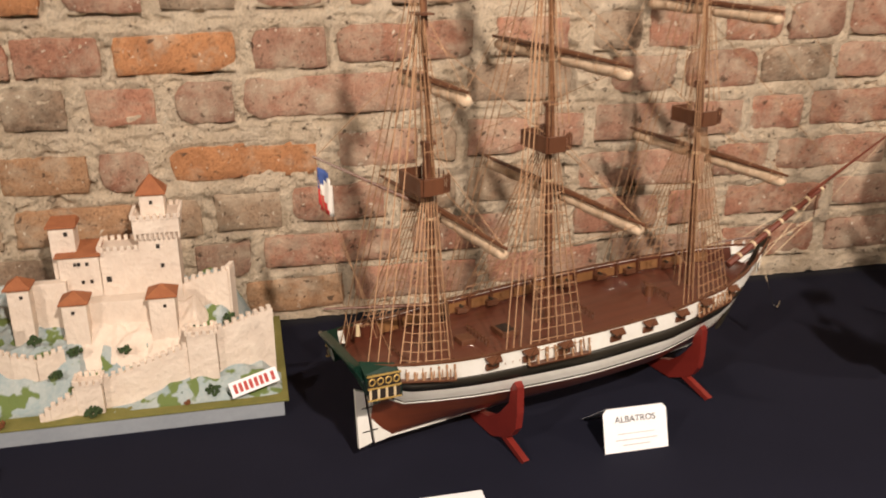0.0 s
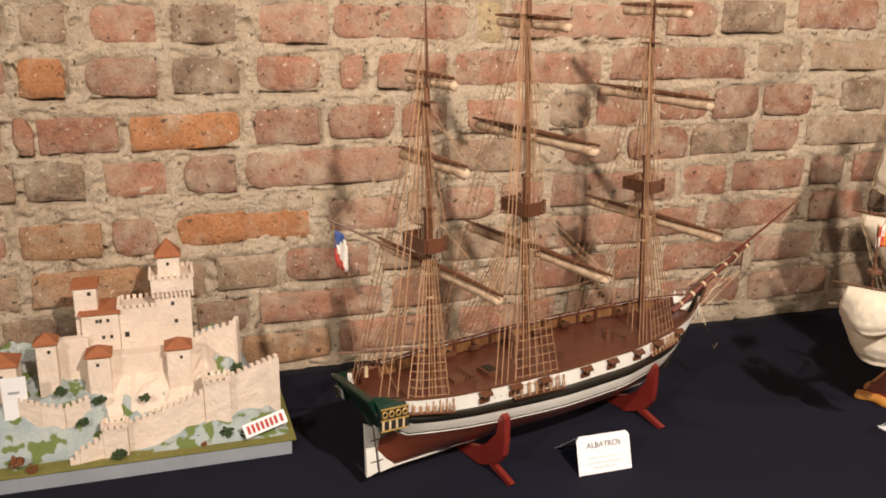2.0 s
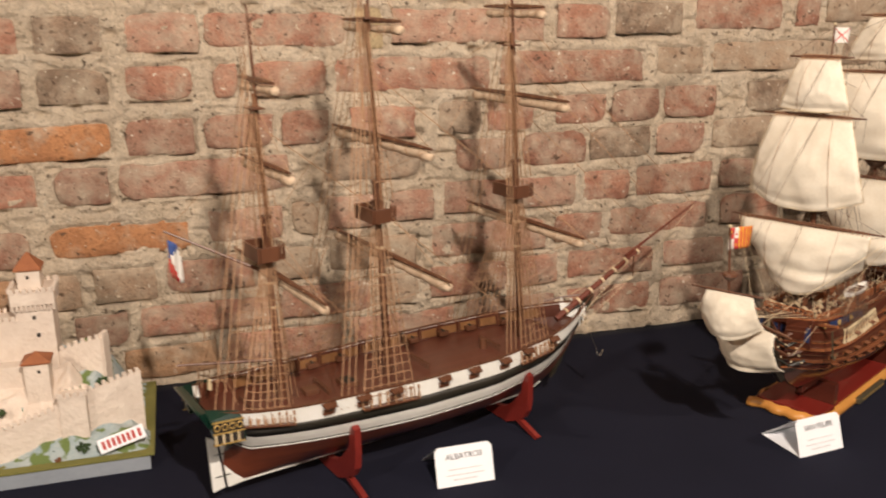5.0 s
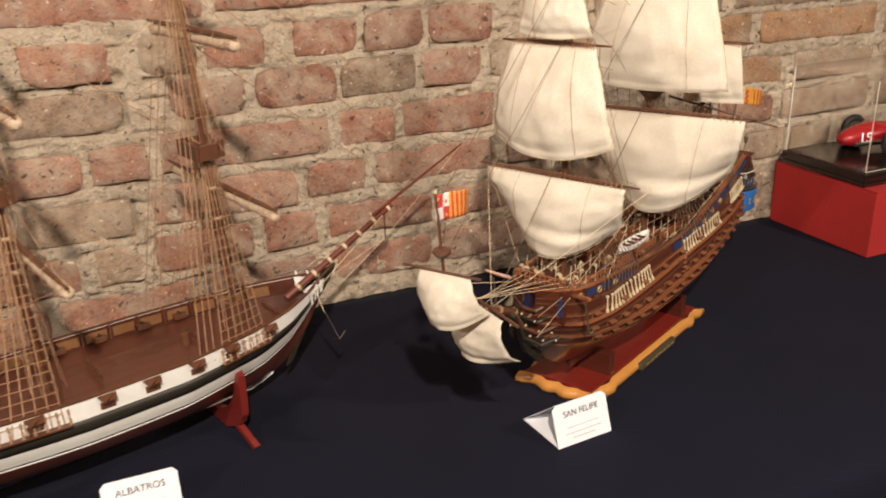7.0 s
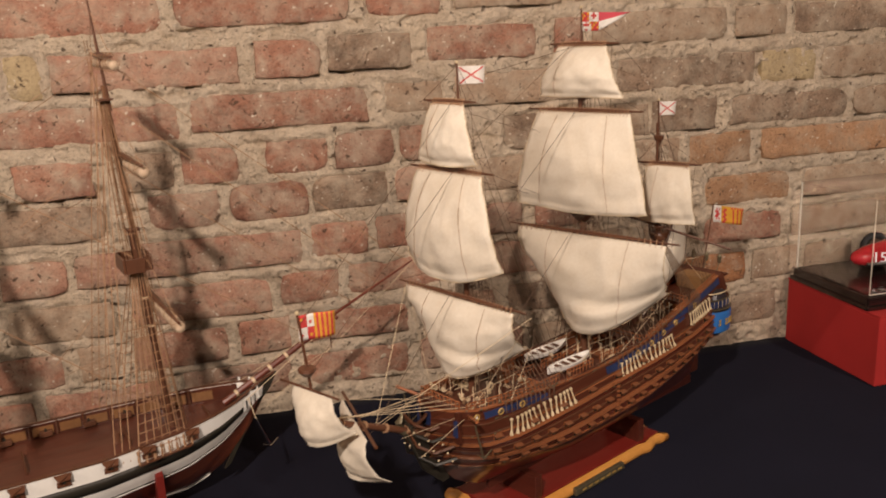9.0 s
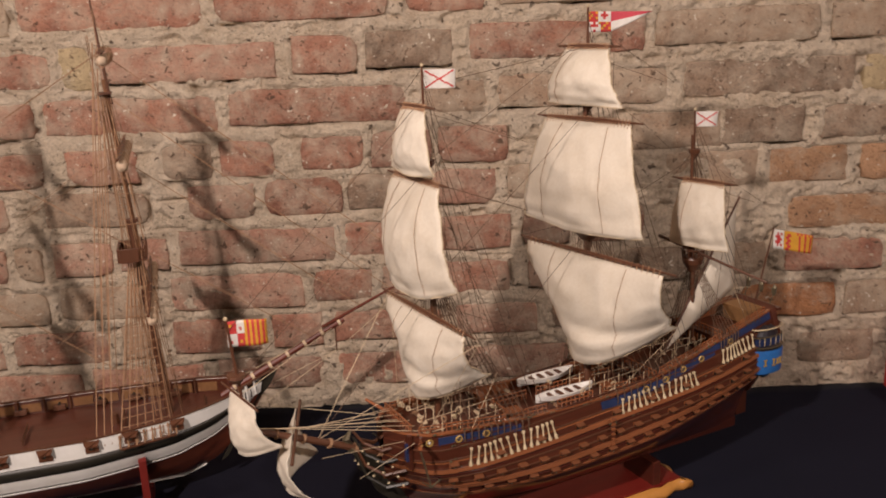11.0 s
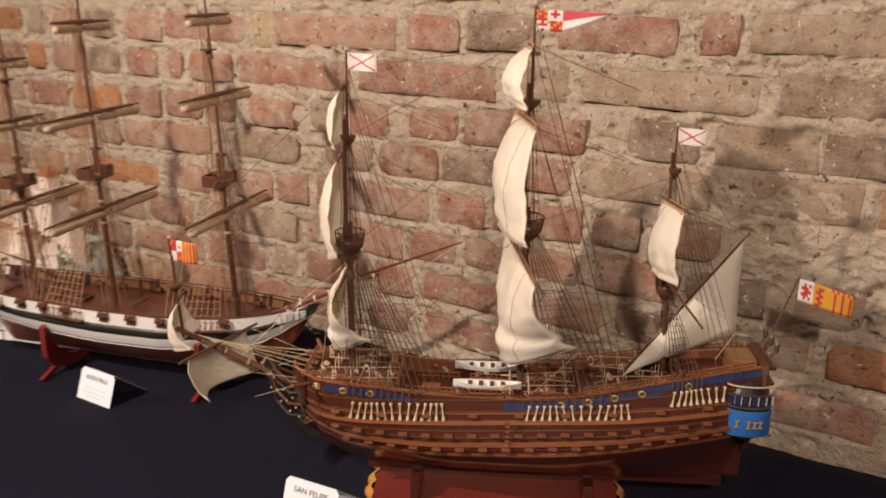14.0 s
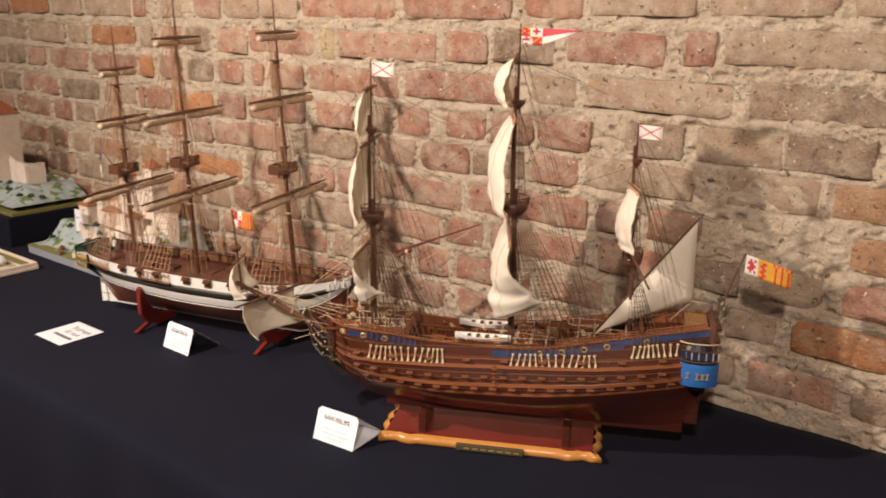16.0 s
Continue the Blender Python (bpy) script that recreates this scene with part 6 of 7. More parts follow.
def mossy(m):
    """Green paint dabbed over the rock in patches."""
    nodes, link = m.node_tree.nodes, m.node_tree.links.new
    bsdf = nodes["Principled BSDF"]
    own = bsdf.inputs["Base Color"].links[0].from_socket
    coord, blot, ramp, mix = nodes.new("ShaderNodeTexCoord"), nodes.new("ShaderNodeTexNoise"), nodes.new("ShaderNodeValToRGB"), nodes.new("ShaderNodeMix")
    blot.inputs["Scale"].default_value, blot.inputs["Detail"].default_value = 32, 2
    link(coord.outputs["Object"], blot.inputs["Vector"])
    ramp.color_ramp.elements[0].position, ramp.color_ramp.elements[1].position = 0.545, 0.59
    link(blot.outputs[0], ramp.inputs[0])
    mix.data_type = "RGBA"
    link(ramp.outputs[0], mix.inputs[0])
    link(own, mix.inputs[6])
    mix.inputs[7].default_value = (0.135, 0.185, 0.055, 1)
    link(mix.outputs[2], bsdf.inputs["Base Color"])


mossy(ROCK)


def castle():
    """Castle on a rock behind a climbing wall, on a painted board. Heights from the table."""
    ox, oy = -0.41, 1.335
    t = thing("castle_model", pose(ox, oy, TABLE), "cream plaster castle model with orange roofs on a painted rock", "model castle")
    X = lambda x: x - ox  # noqa: E731
    Y = lambda y: y - oy  # noqa: E731
    part("base_board", box(X(-0.736), X(-0.088), Y(1.172), Y(1.498), 0.0, 0.027, 0.001), BOARD, t, "pale grey-blue board")
    part("lawn", box(X(-0.733), X(-0.080), Y(1.170), Y(1.496), 0.0272, 0.031, 0.001), LAWN, t, "mossy green painted ground")

    def height(x, y):
        f = min(max((y - Y(1.205)) / (0.082 if x < X(-0.40) else 0.110), 0), 1)
        f = f * f * (3 - 2 * f)
        right = min(max((X(-0.125) - x) / 0.05, 0), 1)
        left = min(max((x - X(-0.73)) / 0.04, 0), 1)
        rough = 0.017 * noise.noise((x * 26, y * 26, 0)) + 0.009 * noise.noise((x * 60, y * 60, 2)) + 0.004 * noise.noise((x * 150, y * 150, 4))
        back = 0.030 * min(max((y - Y(1.33)) / 0.1, 0), 1)
        return 0.031 + (0.076 + back + rough) * f * right * left + 0.002 * rough

    terrain(t, X(-0.732), X(-0.10), Y(1.19), Y(1.492), height, ROCK)
    w = lambda pts: [(X(x), Y(y), f, h) for x, y, f, h in pts]  # noqa: E731

    def bank(x, y):
        f = min(max((y - Y(1.190)) / 0.035, 0), 1) * min(max((x - X(-0.330)) / 0.05, 0), 1) * min(max((X(-0.090) - x) / 0.03, 0), 1)
        return 0.0306 + (0.020 + 0.05 * (x - X(-0.330)) + 0.012 * noise.noise((x * 40, y * 40, 9))) * f

    terrain(t, X(-0.330), X(-0.088), Y(1.188), Y(1.262), bank, ROCK, 40, 16)

    def slope(x, y):
        f = min(max((y - Y(1.262)) / 0.085, 0), 1)
        ends = min(max((x - X(-0.46)) / 0.04, 0), 1) * min(max((X(-0.175) - x) / 0.05, 0), 1)
        return 0.070 + (0.078 * f ** 0.7 + 0.010 * noise.noise((x * 34, y * 34, 6)) + 0.005 * noise.noise((x * 90, y * 90, 3))) * ends

    crag = terrain(t, X(-0.46), X(-0.175), Y(1.262), Y(1.352), slope, STONE, 60, 24)
    tagged(crag, "rough cream plaster crag under the towers")
    # climbing front wall with its two gate towers
    curtain(t, w([(-0.462, 1.186, 0.028, 0.030), (-0.445, 1.188, 0.028, 0.050), (-0.402, 1.198, 0.028, 0.070)]))
    tower(t, X(-0.406), X(-0.366), Y(1.190), Y(1.222), 0.028, 0.084, merlons=True, name="gate_tower")
    curtain(t, w([(-0.366, 1.208, 0.028, 0.080), (-0.300, 1.220, 0.028, 0.097), (-0.234, 1.232, 0.030, 0.114)]))
    tower(t, X(-0.234), X(-0.188), Y(1.222), Y(1.256), 0.030, 0.136, merlons=True, name="gate_tower")
    curtain(t, w([(-0.188, 1.240, 0.030, 0.134), (-0.140, 1.254, 0.030, 0.145), (-0.096, 1.268, 0.030, 0.152)]))
    curtain(t, w([(-0.545, 1.268, 0.08, 0.124), (-0.505, 1.254, 0.07, 0.113), (-0.468, 1.248, 0.07, 0.106), (-0.428, 1.262, 0.07, 0.114)]), 0.006)
    # towers and halls
    tower(t, X(-0.428), X(-0.390), Y(1.288), Y(1.328), 0.05, 0.182, "hip", 0.015, ((X(-0.411), 0.165, 0.005),))
    tower(t, X(-0.293), X(-0.251), Y(1.288), Y(1.328), 0.05, 0.182, "hip", 0.015, ((X(-0.268), 0.164, 0.005),))
    tower(t, X(-0.392), X(-0.290), Y(1.318), Y(1.350), 0.05, 0.166, name="inner_wall")
    tower(t, X(-0.514), X(-0.480), Y(1.318), Y(1.352), 0.06, 0.203, "hip", 0.016, ((X(-0.492), 0.187, 0.005),))
    tower(t, X(-0.500), X(-0.428), Y(1.346), Y(1.366), 0.06, 0.196, name="inner_wall")
    tower(t, X(-0.438), X(-0.373), Y(1.358), Y(1.420), 0.08, 0.238, "lean", 0.007,
          tuple((X(x), z, 0.005) for x, z in ((-0.405, 0.222), (-0.392, 0.222), (-0.411, 0.222), (-0.402, 0.190), (-0.388, 0.190))), name="hall")
    tower(t, X(-0.373), X(-0.306), Y(1.362), Y(1.420), 0.08, 0.240, None, 0, ((X(-0.361), 0.190, 0.008),), True, "hall")
    tower(t, X(-0.448), X(-0.408), Y(1.372), Y(1.412), 0.08, 0.286, "lean", 0.007, ((X(-0.421), 0.272, 0.006),))
    keep = tower(t, X(-0.307), X(-0.243), Y(1.362), Y(1.424), 0.08, 0.268, None, 0, ((X(-0.276), 0.243, 0.006), (X(-0.272), 0.208, 0.006)), name="keep")
    tower(t, X(-0.313), X(-0.237), Y(1.355), Y(1.431), 0.268, 0.294, merlons=True, name="parapet")
    bm = bmesh.new()
    for i in range(10):
        add_box(bm, X(-0.311) + 0.0078 * i, X(-0.3075) + 0.0078 * i, Y(1.3545), Y(1.363), 0.258, 0.268, 0.0005)
    part("corbel_row", bm, STONE, keep)
    tower(t, X(-0.299), X(-0.259), Y(1.372), Y(1.412), 0.29, 0.334, "hip", 0.029, ((X(-0.280), 0.318, 0.005),))
    curtain(t, w([(-0.243, 1.372, 0.08, 0.168), (-0.205, 1.366, 0.08, 0.182), (-0.166, 1.362, 0.08, 0.190), (-0.158, 1.395, 0.08, 0.186)]))
    tower(t, X(-0.600), X(-0.545), Y(1.300), Y(1.350), 0.06, 0.176, "hip", 0.018, ((X(-0.57), 0.155, 0.005),))
    for i, (x, y, z, r, mat) in enumerate(((-0.382, 1.186, 0.036, 0.013, None), (-0.20, 1.205, 0.040, 0.013, None), (-0.168, 1.200, 0.034, 0.010, None), (-0.412, 1.262, 0.105, 0.012, None),
                                           (-0.336, 1.262, 0.100, 0.011, None), (-0.476, 1.288, 0.118, 0.013, None), (-0.440, 1.236, 0.080, 0.011, None), (-0.250, 1.215, 0.040, 0.009, None),
                                           (-0.545, 1.195, 0.040, 0.014, RUST), (-0.52, 1.180, 0.033, 0.011, RUST), (-0.24, 1.190, 0.032, 0.006, RUST), (-0.225, 1.30, 0.108, 0.012, None),
                                           (-0.168, 1.32, 0.112, 0.013, None), (-0.60, 1.26, 0.10, 0.013, None), (-0.65, 1.22, 0.06, 0.012, None))):
        bush(t, X(x), Y(y), z, r, mat, i)
    # maker's plate with its red letters as bars
    m = pose(X(-0.133), Y(1.186), 0.060, 62, 0, 9) @ pose(0, 0, 0, 0, 0, 11)
    plate = part("maker_plate", box(-0.040, 0.040, -0.0125, 0.0125, -0.001, 0.001, 0.0006, m), CARD, t, "white plate with red capitals")
    for i in range(8):
        if i != 7:
            part("letter_bar", box(-0.034 + 0.0086 * i, -0.0285 + 0.0086 * i, -0.0075, 0.0075, 0.001, 0.0014, 0, m), LETTERRED, plate)
    part("letter_bar", box(0.0285, 0.034, -0.0075, 0.0075, 0.001, 0.0014, 0, m), LETTERRED, plate)
    # small white card propped on the rock
    card = part("small_card", box(X(-0.566), X(-0.526), Y(1.264), Y(1.2655), 0.085, 0.168, 0, None), CARD, t, "small white card")
    part("writing_line", box(X(-0.556), X(-0.538), Y(1.2630), Y(1.2642), 0.138, 0.142), material("faded_ink", (0.42, 0.42, 0.45), 0.7), card)


castle()


def far_castle():
    """A second castle on a block under the same navy cloth."""
    part("covered_block", box(-1.60, -0.835, 1.16, 1.505, TABLE + 0.0005, 0.858, 0.006), CLOTH, None)
    tagged(bpy.data.objects["covered_block"], "low block draped with navy blue cloth", "display block")
    t = thing("castle_model", pose(-1.1, 1.33, 0.8585), "cream castle model with an orange-roofed tower on a green board", "model castle")
    part("base_board", box(-0.44, 0.255, -0.15, 0.155, 0.0, 0.012, 0.001), LAWN, t, "green painted board")

    def height(x, y):
        f = min(max((y + 0.14) / 0.10, 0), 1) * min(max((0.245 - x) / 0.10, 0), 1)
        return 0.031 + (0.05 + 0.012 * noise.noise((x * 26, y * 26, 7))) * f

    terrain(t, -0.43, 0.245, -0.142, 0.15, height, ROCK, 40, 20)
    tower(t, -0.130, -0.030, -0.045, 0.055, 0.03, 0.335, "hip", 0.055, ((-0.08, 0.28, 0.010), (-0.085, 0.21, 0.009)))
    tower(t, -0.34, -0.130, -0.01, 0.06, 0.03, 0.21, None, 0, (), True, "hall")
    curtain(t, [(-0.030, 0.0, 0.03, 0.170), (0.05, -0.015, 0.03, 0.160), (0.110, -0.010, 0.03, 0.152), (0.118, 0.06, 0.03, 0.150)])
    part("label_plate", box(-0.16, 0.02, -0.149, -0.146, 0.004, 0.040, 0.0006), CARD, t, "blank white plate at the foot")
    for i in range(9):
        bush(t, 0.02 + 0.025 * i, -0.075 + 0.03 * (i % 3), 0.085 - 0.005 * i, 0.013, None, 40 + i)


far_castle()


def yard_model():
    t = thing("yard_model", pose(-0.720, 1.008, TABLE), "small flat model of a walled lawn with pale paths", "model")
    part("base_board", box(-0.20, 0.205, -0.085, 0.085, 0.0, 0.012, 0.003), STONE, t, "cream board edge")
    part("lawn", box(-0.19, 0.195, -0.075, 0.075, 0.0122, 0.016, 0.001), LAWN, t)
    for dims in ((-0.198, 0.203, 0.074, 0.083), (-0.198, 0.203, -0.083, -0.074), (0.194, 0.203, -0.0738, 0.0738), (-0.198, -0.189, -0.0738, 0.0738)):
        part("kerb", box(*dims, 0.0122, 0.024, 0.002), STONE, t)
    part("path", box(-0.185, 0.190, 0.030, 0.040, 0.0162, 0.018, 0.0006), STONE, t)
    part("path", box(0.150, 0.158, -0.070, 0.029, 0.0162, 0.018, 0.0006), STONE, t)
    part("path", box(-0.004, 0.004, -0.054, 0.054, 0.0165, 0.0183, 0.0006, pose(0.172, 0.0, 0, 0, 0, -18)), STONE, t)
    bm = bmesh.new()
    add_tube(bm, [(0.110, 0.0, 0.0162), (0.110, 0.0, 0.030), (0.110, 0.0, 0.042), (0.110, 0.0, 0.048)], [0.022, 0.022, 0.016, 0.004], 14)
    part("dome", bm, CARD, t, "small white dome", True)


yard_model()


# ---- red stand with the racing car ----
def car_stand():
    block = thing("red_display_box", pose(2.376, 1.363, TABLE + 0.0005), "display box wrapped tightly in bright red cloth", "display block")
    part("side_cloth", box(-0.283, 0.283, -0.158, 0.158, 0.0, 0.1598, 0.004), REDCLOTH, block)
    part("top_cloth", box(-0.284, 0.284, -0.159, 0.159, 0.160, 0.1635, 0.0015), REDCLOTH, block)
    for x, y in ((-0.283, -0.158), (0.283, -0.158)):
        part("corner_fold", rod((x * 0.996, y * 0.994, 0.002), (x * 0.996, y * 0.994, 0.158), 0.0022, 0.0016, 6), REDCLOTH, block)
    case = thing("display_case", pose(2.095, 1.245, 0.9145), "clear acrylic case on a black lacquered base", "display case")
    bm = box(0.0, 0.50, 0.0, 0.262, 0.0, 0.030, 0.004)
    part("base", bm, BLACKWOOD, case, "black lacquered wooden base")
    part("base_moulding", box(-0.006, 0.506, -0.006, 0.268, 0.0, 0.010, 0.003), BLACKWOOD, case)
    part("base_plate", box(0.008, 0.492, 0.008, 0.254, 0.0302, 0.0325), BLACKWOOD, case, "near-black glossy mat")
    for x, y in ((0.006, 0.256), (0.494, 0.256)):
        part("edge_post", box(x - 0.002, x + 0.002, y - 0.002, y + 0.002, 0.0326, 0.245), ACRYLIC, case, "bright acrylic edge")
    part("edge_post", box(0.0052, 0.0066, 0.0052, 0.0066, 0.0326, 0.245), ACRYLIC, case)
    part("edge_strip", box(0.006, 0.494, 0.0045, 0.0065, 0.0326, 0.0346), ACRYLIC, case)
    for name, dims in (("side_pane", (0.0048, 0.0053, 0.008, 0.254)), ("front_pane", (0.008, 0.492, 0.0046, 0.0051)), ("back_pane", (0.008, 0.492, 0.2568, 0.2573))):
        ob = part(name, box(*dims, 0.033, 0.245), GLASS, case, "clear acrylic pane")
        ob.visible_shadow = False
    ob = part("top_pane", box(0.004, 0.494, 0.004, 0.258, 0.2452, 0.2457), GLASS, case, "clear acrylic pane")
    ob.visible_shadow = False
    for x in (0.035, 0.062):
        part("coin", rod((x, 0.030, 0.0326), (x, 0.030, 0.0345), 0.010, 0.009, 16), CHROME, case, "small chrome disc")
    # the car: cigar body, nose away, open wheels
    car = thing("racing_car", pose(2.312, 1.392, 0.9475, 0, 0, -9), "red vintage open-wheel racing car model with the number 15", "model car")
    rows = []
    bm = bmesh.new()
    for x, w, lo, hi in ((-0.132, 0.004, 0.030, 0.036), (-0.125, 0.017, 0.020, 0.048), (-0.100, 0.029, 0.014, 0.060), (-0.07, 0.037, 0.012, 0.068), (-0.04, 0.042, 0.012, 0.074), (-0.01, 0.045, 0.012, 0.070),
                         (0.03, 0.046, 0.012, 0.066), (0.09, 0.041, 0.013, 0.062), (0.15, 0.031, 0.018, 0.056), (0.185, 0.018, 0.026, 0.050), (0.195, 0.006, 0.034, 0.042)):
        mid = (lo + hi) / 2
        rows.append([bm.verts.new((x, w * math.cos(a), mid + (hi - lo) / 2 * math.sin(a))) for a in steps(0, math.tau * 15 / 16, 15)])
    for a, b in zip(rows, rows[1:]):
        for i in range(16):
            bm.faces.new((a[i], b[i], b[(i + 1) % 16], a[(i + 1) % 16]))
    bm.faces.new(rows[0])
    bm.faces.new(rows[-1][::-1])
    part("body", bm, CARRED, car, "glossy red cigar-shaped body", True)
    part("cockpit", rod((0.035, 0, 0.058), (0.036, 0, 0.070), 0.026, 0.024, 16), TYRE, car)
    bm = bmesh.new()
    add_tube(bm, [(0.066 + 0.006 * math.cos(a), 0.026 * math.sin(a), 0.070 + 0.012 * math.cos(a / 2)) for a in steps(-1.4, 1.4, 8)], 0.0014, 5)
    part("windscreen", bm, ACRYLIC, car)
    for k in range(4):
        bm = bmesh.new()
        add_tube(bm, [(0.085 + 0.018 * k, -0.020, 0.060), (0.083 + 0.018 * k, -0.034, 0.074), (0.076 + 0.018 * k, -0.050, 0.060), (0.070 + 0.018 * k, -0.052, 0.036)], 0.0036, 7)
        part("exhaust_stub", bm, CHROME, car, "bent chrome exhaust stub", True)
    part("engine_cover", box(0.074, 0.150, -0.018, 0.018, 0.056, 0.074, 0.004), TYRE, car, "black engine cover")
    part("exhaust", rod((-0.12, -0.048, 0.030), (0.08, -0.050, 0.034), 0.005, None, 8), CHROME, car)
    part("grille", rod((0.190, 0, 0.038), (0.199, 0, 0.038), 0.010, 0.009, 12), TYRE, car)
    for side in (-1, 1):
        if side < 0:
            letters("15", 0.034, pose(-0.086, -0.0415, 0.043, 80, 0, -13), CARD, car, "race_number")
        for x, r in ((-0.030, 0.037), (0.135, 0.034)):
            y = side * 0.074
            wheel = part("wheel", rod((x, side * 0.04, r), (x, y, r), 0.004, None, 8), CHROME, car)
            bm = bmesh.new()
            add_tube(bm, [(x + (r - 0.009) * math.cos(a), y, r + (r - 0.009) * math.sin(a)) for a in steps(0, math.tau, 24)], 0.009, 8)
            part("tyre", bm, TYRE, wheel, "black rubber tyre", True)
            part("rim", rod((x, y - 0.005, r), (x, y + 0.005, r), r - 0.014, None, 18), BRASS, wheel)
            part("hub", rod((x, y - 0.008, r), (x, y + 0.008, r), 0.006, 0.005, 10), CHROME, wheel)


car_stand()


# ---- brick wall ----
COURSES, LEVELS = {}, {}


def course_height(k, x):
    """Centre height of a course, which climbs unevenly from the west to the east of the wall."""
    west, middle, east = LEVELS[k]
    return float(np.interp(x, (-0.3, 0.7, 1.8), (west, middle, east)))


def course(k, levels, text):
    """Bricks of one course as start, end and clay, in centimetres from the origin of the wall."""
    LEVELS[k] = levels
    COURSES[k] = [(float(a) / 100, float(b) / 100, c) for a, b, c in (w.split(":") for w in text.split())]


course(0, (0.799, 0.837, 0.845), "-35:-16.5:d -14:5.2:a 7.5:33:r 35.5:60:r 63:86:p 89:112:r 115:139.5:p 142:166:t 169:187:p 190:207:d 210:230:t")
course(1, (0.886, 0.930, 0.957), "-60:-45:d -42:-27:r -23:-12.5:p -10:17.2:r 19.5:40:r 43:51.5:t 54:73:r 75.5:86.5:r 89:112.6:r 115:133:p 136:160:d 163:174:t 177:197.5:o 199.6:212.5:t 214.5:228:t")
course(2, (0.980, 1.026, 1.056), "-54:-31.4:a -28.5:-21:t -18.4:-6:t -4:14.5:r 17:28.5:t 31:51:t 54.5:83:p 85:97.8:r 99.5:127:r 131:148:r 150:165:d 170:182:t 186:207:r 210:240:t")
course(3, (1.079, 1.124, 1.150), "-55:-39.9:a -38.1:-29.5:r -25.6:2.1:o 5.2:21:p 23:28.5:t 31:43.4:p 45:55.2:p 57.6:90.4:p 92.2:104.8:r 106.6:127.5:r 130:140:p 143.2:155.6:r 186:209:a 213:240:t")
course(4, (1.198, 1.222, 1.253), "-53.1:-42.2:d -38.6:-27:r -23.6:-13.3:p -11.5:23:p 30.5:52:d 60.5:74.5:p 76.4:92.6:r 93.6:109.7:d 111.2:124.7:p 126.8:153:t 160:179:t 181.5:198:a 200.6:239:a")
course(5, (1.288, 1.309, 1.339), "-53.7:-50.4:r -49.6:-35.3:r -33.2:-12.2:o -9.3:4:p 6:19.9:r 21.9:31.8:r 36.5:51:r 56:66.4:d 67.8:79:r 84.6:97.4:r 99:111.4:p 112.8:127.2:r 136:150:d 152.6:171:t 171.4:188.2:d 192:223.7:d 225.6:248:t")
course(6, (1.397, 1.408, 1.437), "-51.8:-43.9:o -40.2:-27.3:p -24.6:-11.7:d -8.3:4.4:r 8.5:13.4:r 16.4:31.6:r 33.4:68.4:r 70.6:106.6:r 110:123.1:t 125:160:t 163:198:d 199.6:214.4:y 216:240:t")
course(7, (1.495, 1.507, 1.541), "-50.6:-42.8:t -38.7:-26.9:r -24.2:-11.7:d -7.8:6.4:p 7.4:36.2:r 37.8:44.4:y 46:81:p 84.4:97.4:r 99:116.6:d 119.8:144:r 148.3:155:r 157:190:t 192.4:205.7:t 207.9:237:d")
course(8, (1.599, 1.614, 1.640), "-53.3:-46:r -37.7:-26.3:t -19.1:-6:p -4.6:11.9:t 13.6:29.4:t 31.2:67.4:r 70:104:r 107.4:123:r 126:150:t 153:178:t 181:212:t 215:240:t")
for _k in range(9, 12):
    LEVELS[_k] = tuple(z + 0.102 for z in LEVELS[_k - 1])


def fill_courses():
    rng = random.Random(5)
    for k in range(0, 12):
        known = COURSES.get(k, [])
        first = min((b[0] for b in known), default=0.4)
        last = max((b[1] for b in known), default=0.35)
        row = list(known)
        for way, edge, limit in ((-1, first, -1.75), (1, last, 3.1)):
            x = edge
            while x * way < limit * way:
                gap, size = rng.uniform(0.014, 0.034), rng.choice((0.12, 0.13, 0.14, 0.21, 0.26, 0.27, 0.29))
                a, b = (x + way * gap, x + way * (gap + size))
                row.append((min(a, b), max(a, b), rng.choice("rptptrtdpto" if way < 0 else "rptptrtdpt")))
                x = b
        COURSES[k] = sorted(row)


fill_courses()


def lattice(shape, seed):
    return np.random.RandomState(seed).rand(*shape)


def grain_field(xs, zs, size_x, size_z, seed):
    """Smooth value noise from -1 to 1 over the grid of the wall, with cells of the given size."""
    gx, gz = (xs - xs[0]) / size_x, (zs - zs[0]) / size_z
    net = lattice((int(gz[-1]) + 3, int(gx[-1]) + 3), seed)
    ix, iz = gx.astype(int), gz.astype(int)
    fx, fz = gx - ix, gz - iz
    fx, fz = (fx * fx * (3 - 2 * fx))[None, :], (fz * fz * (3 - 2 * fz))[:, None]
    a, b = net[np.ix_(iz, ix)], net[np.ix_(iz, ix + 1)]
    c, d = net[np.ix_(iz + 1, ix)], net[np.ix_(iz + 1, ix + 1)]
    return 2 * ((a * (1 - fx) + b * fx) * (1 - fz) + (c * (1 - fx) + d * fx) * fz) - 1


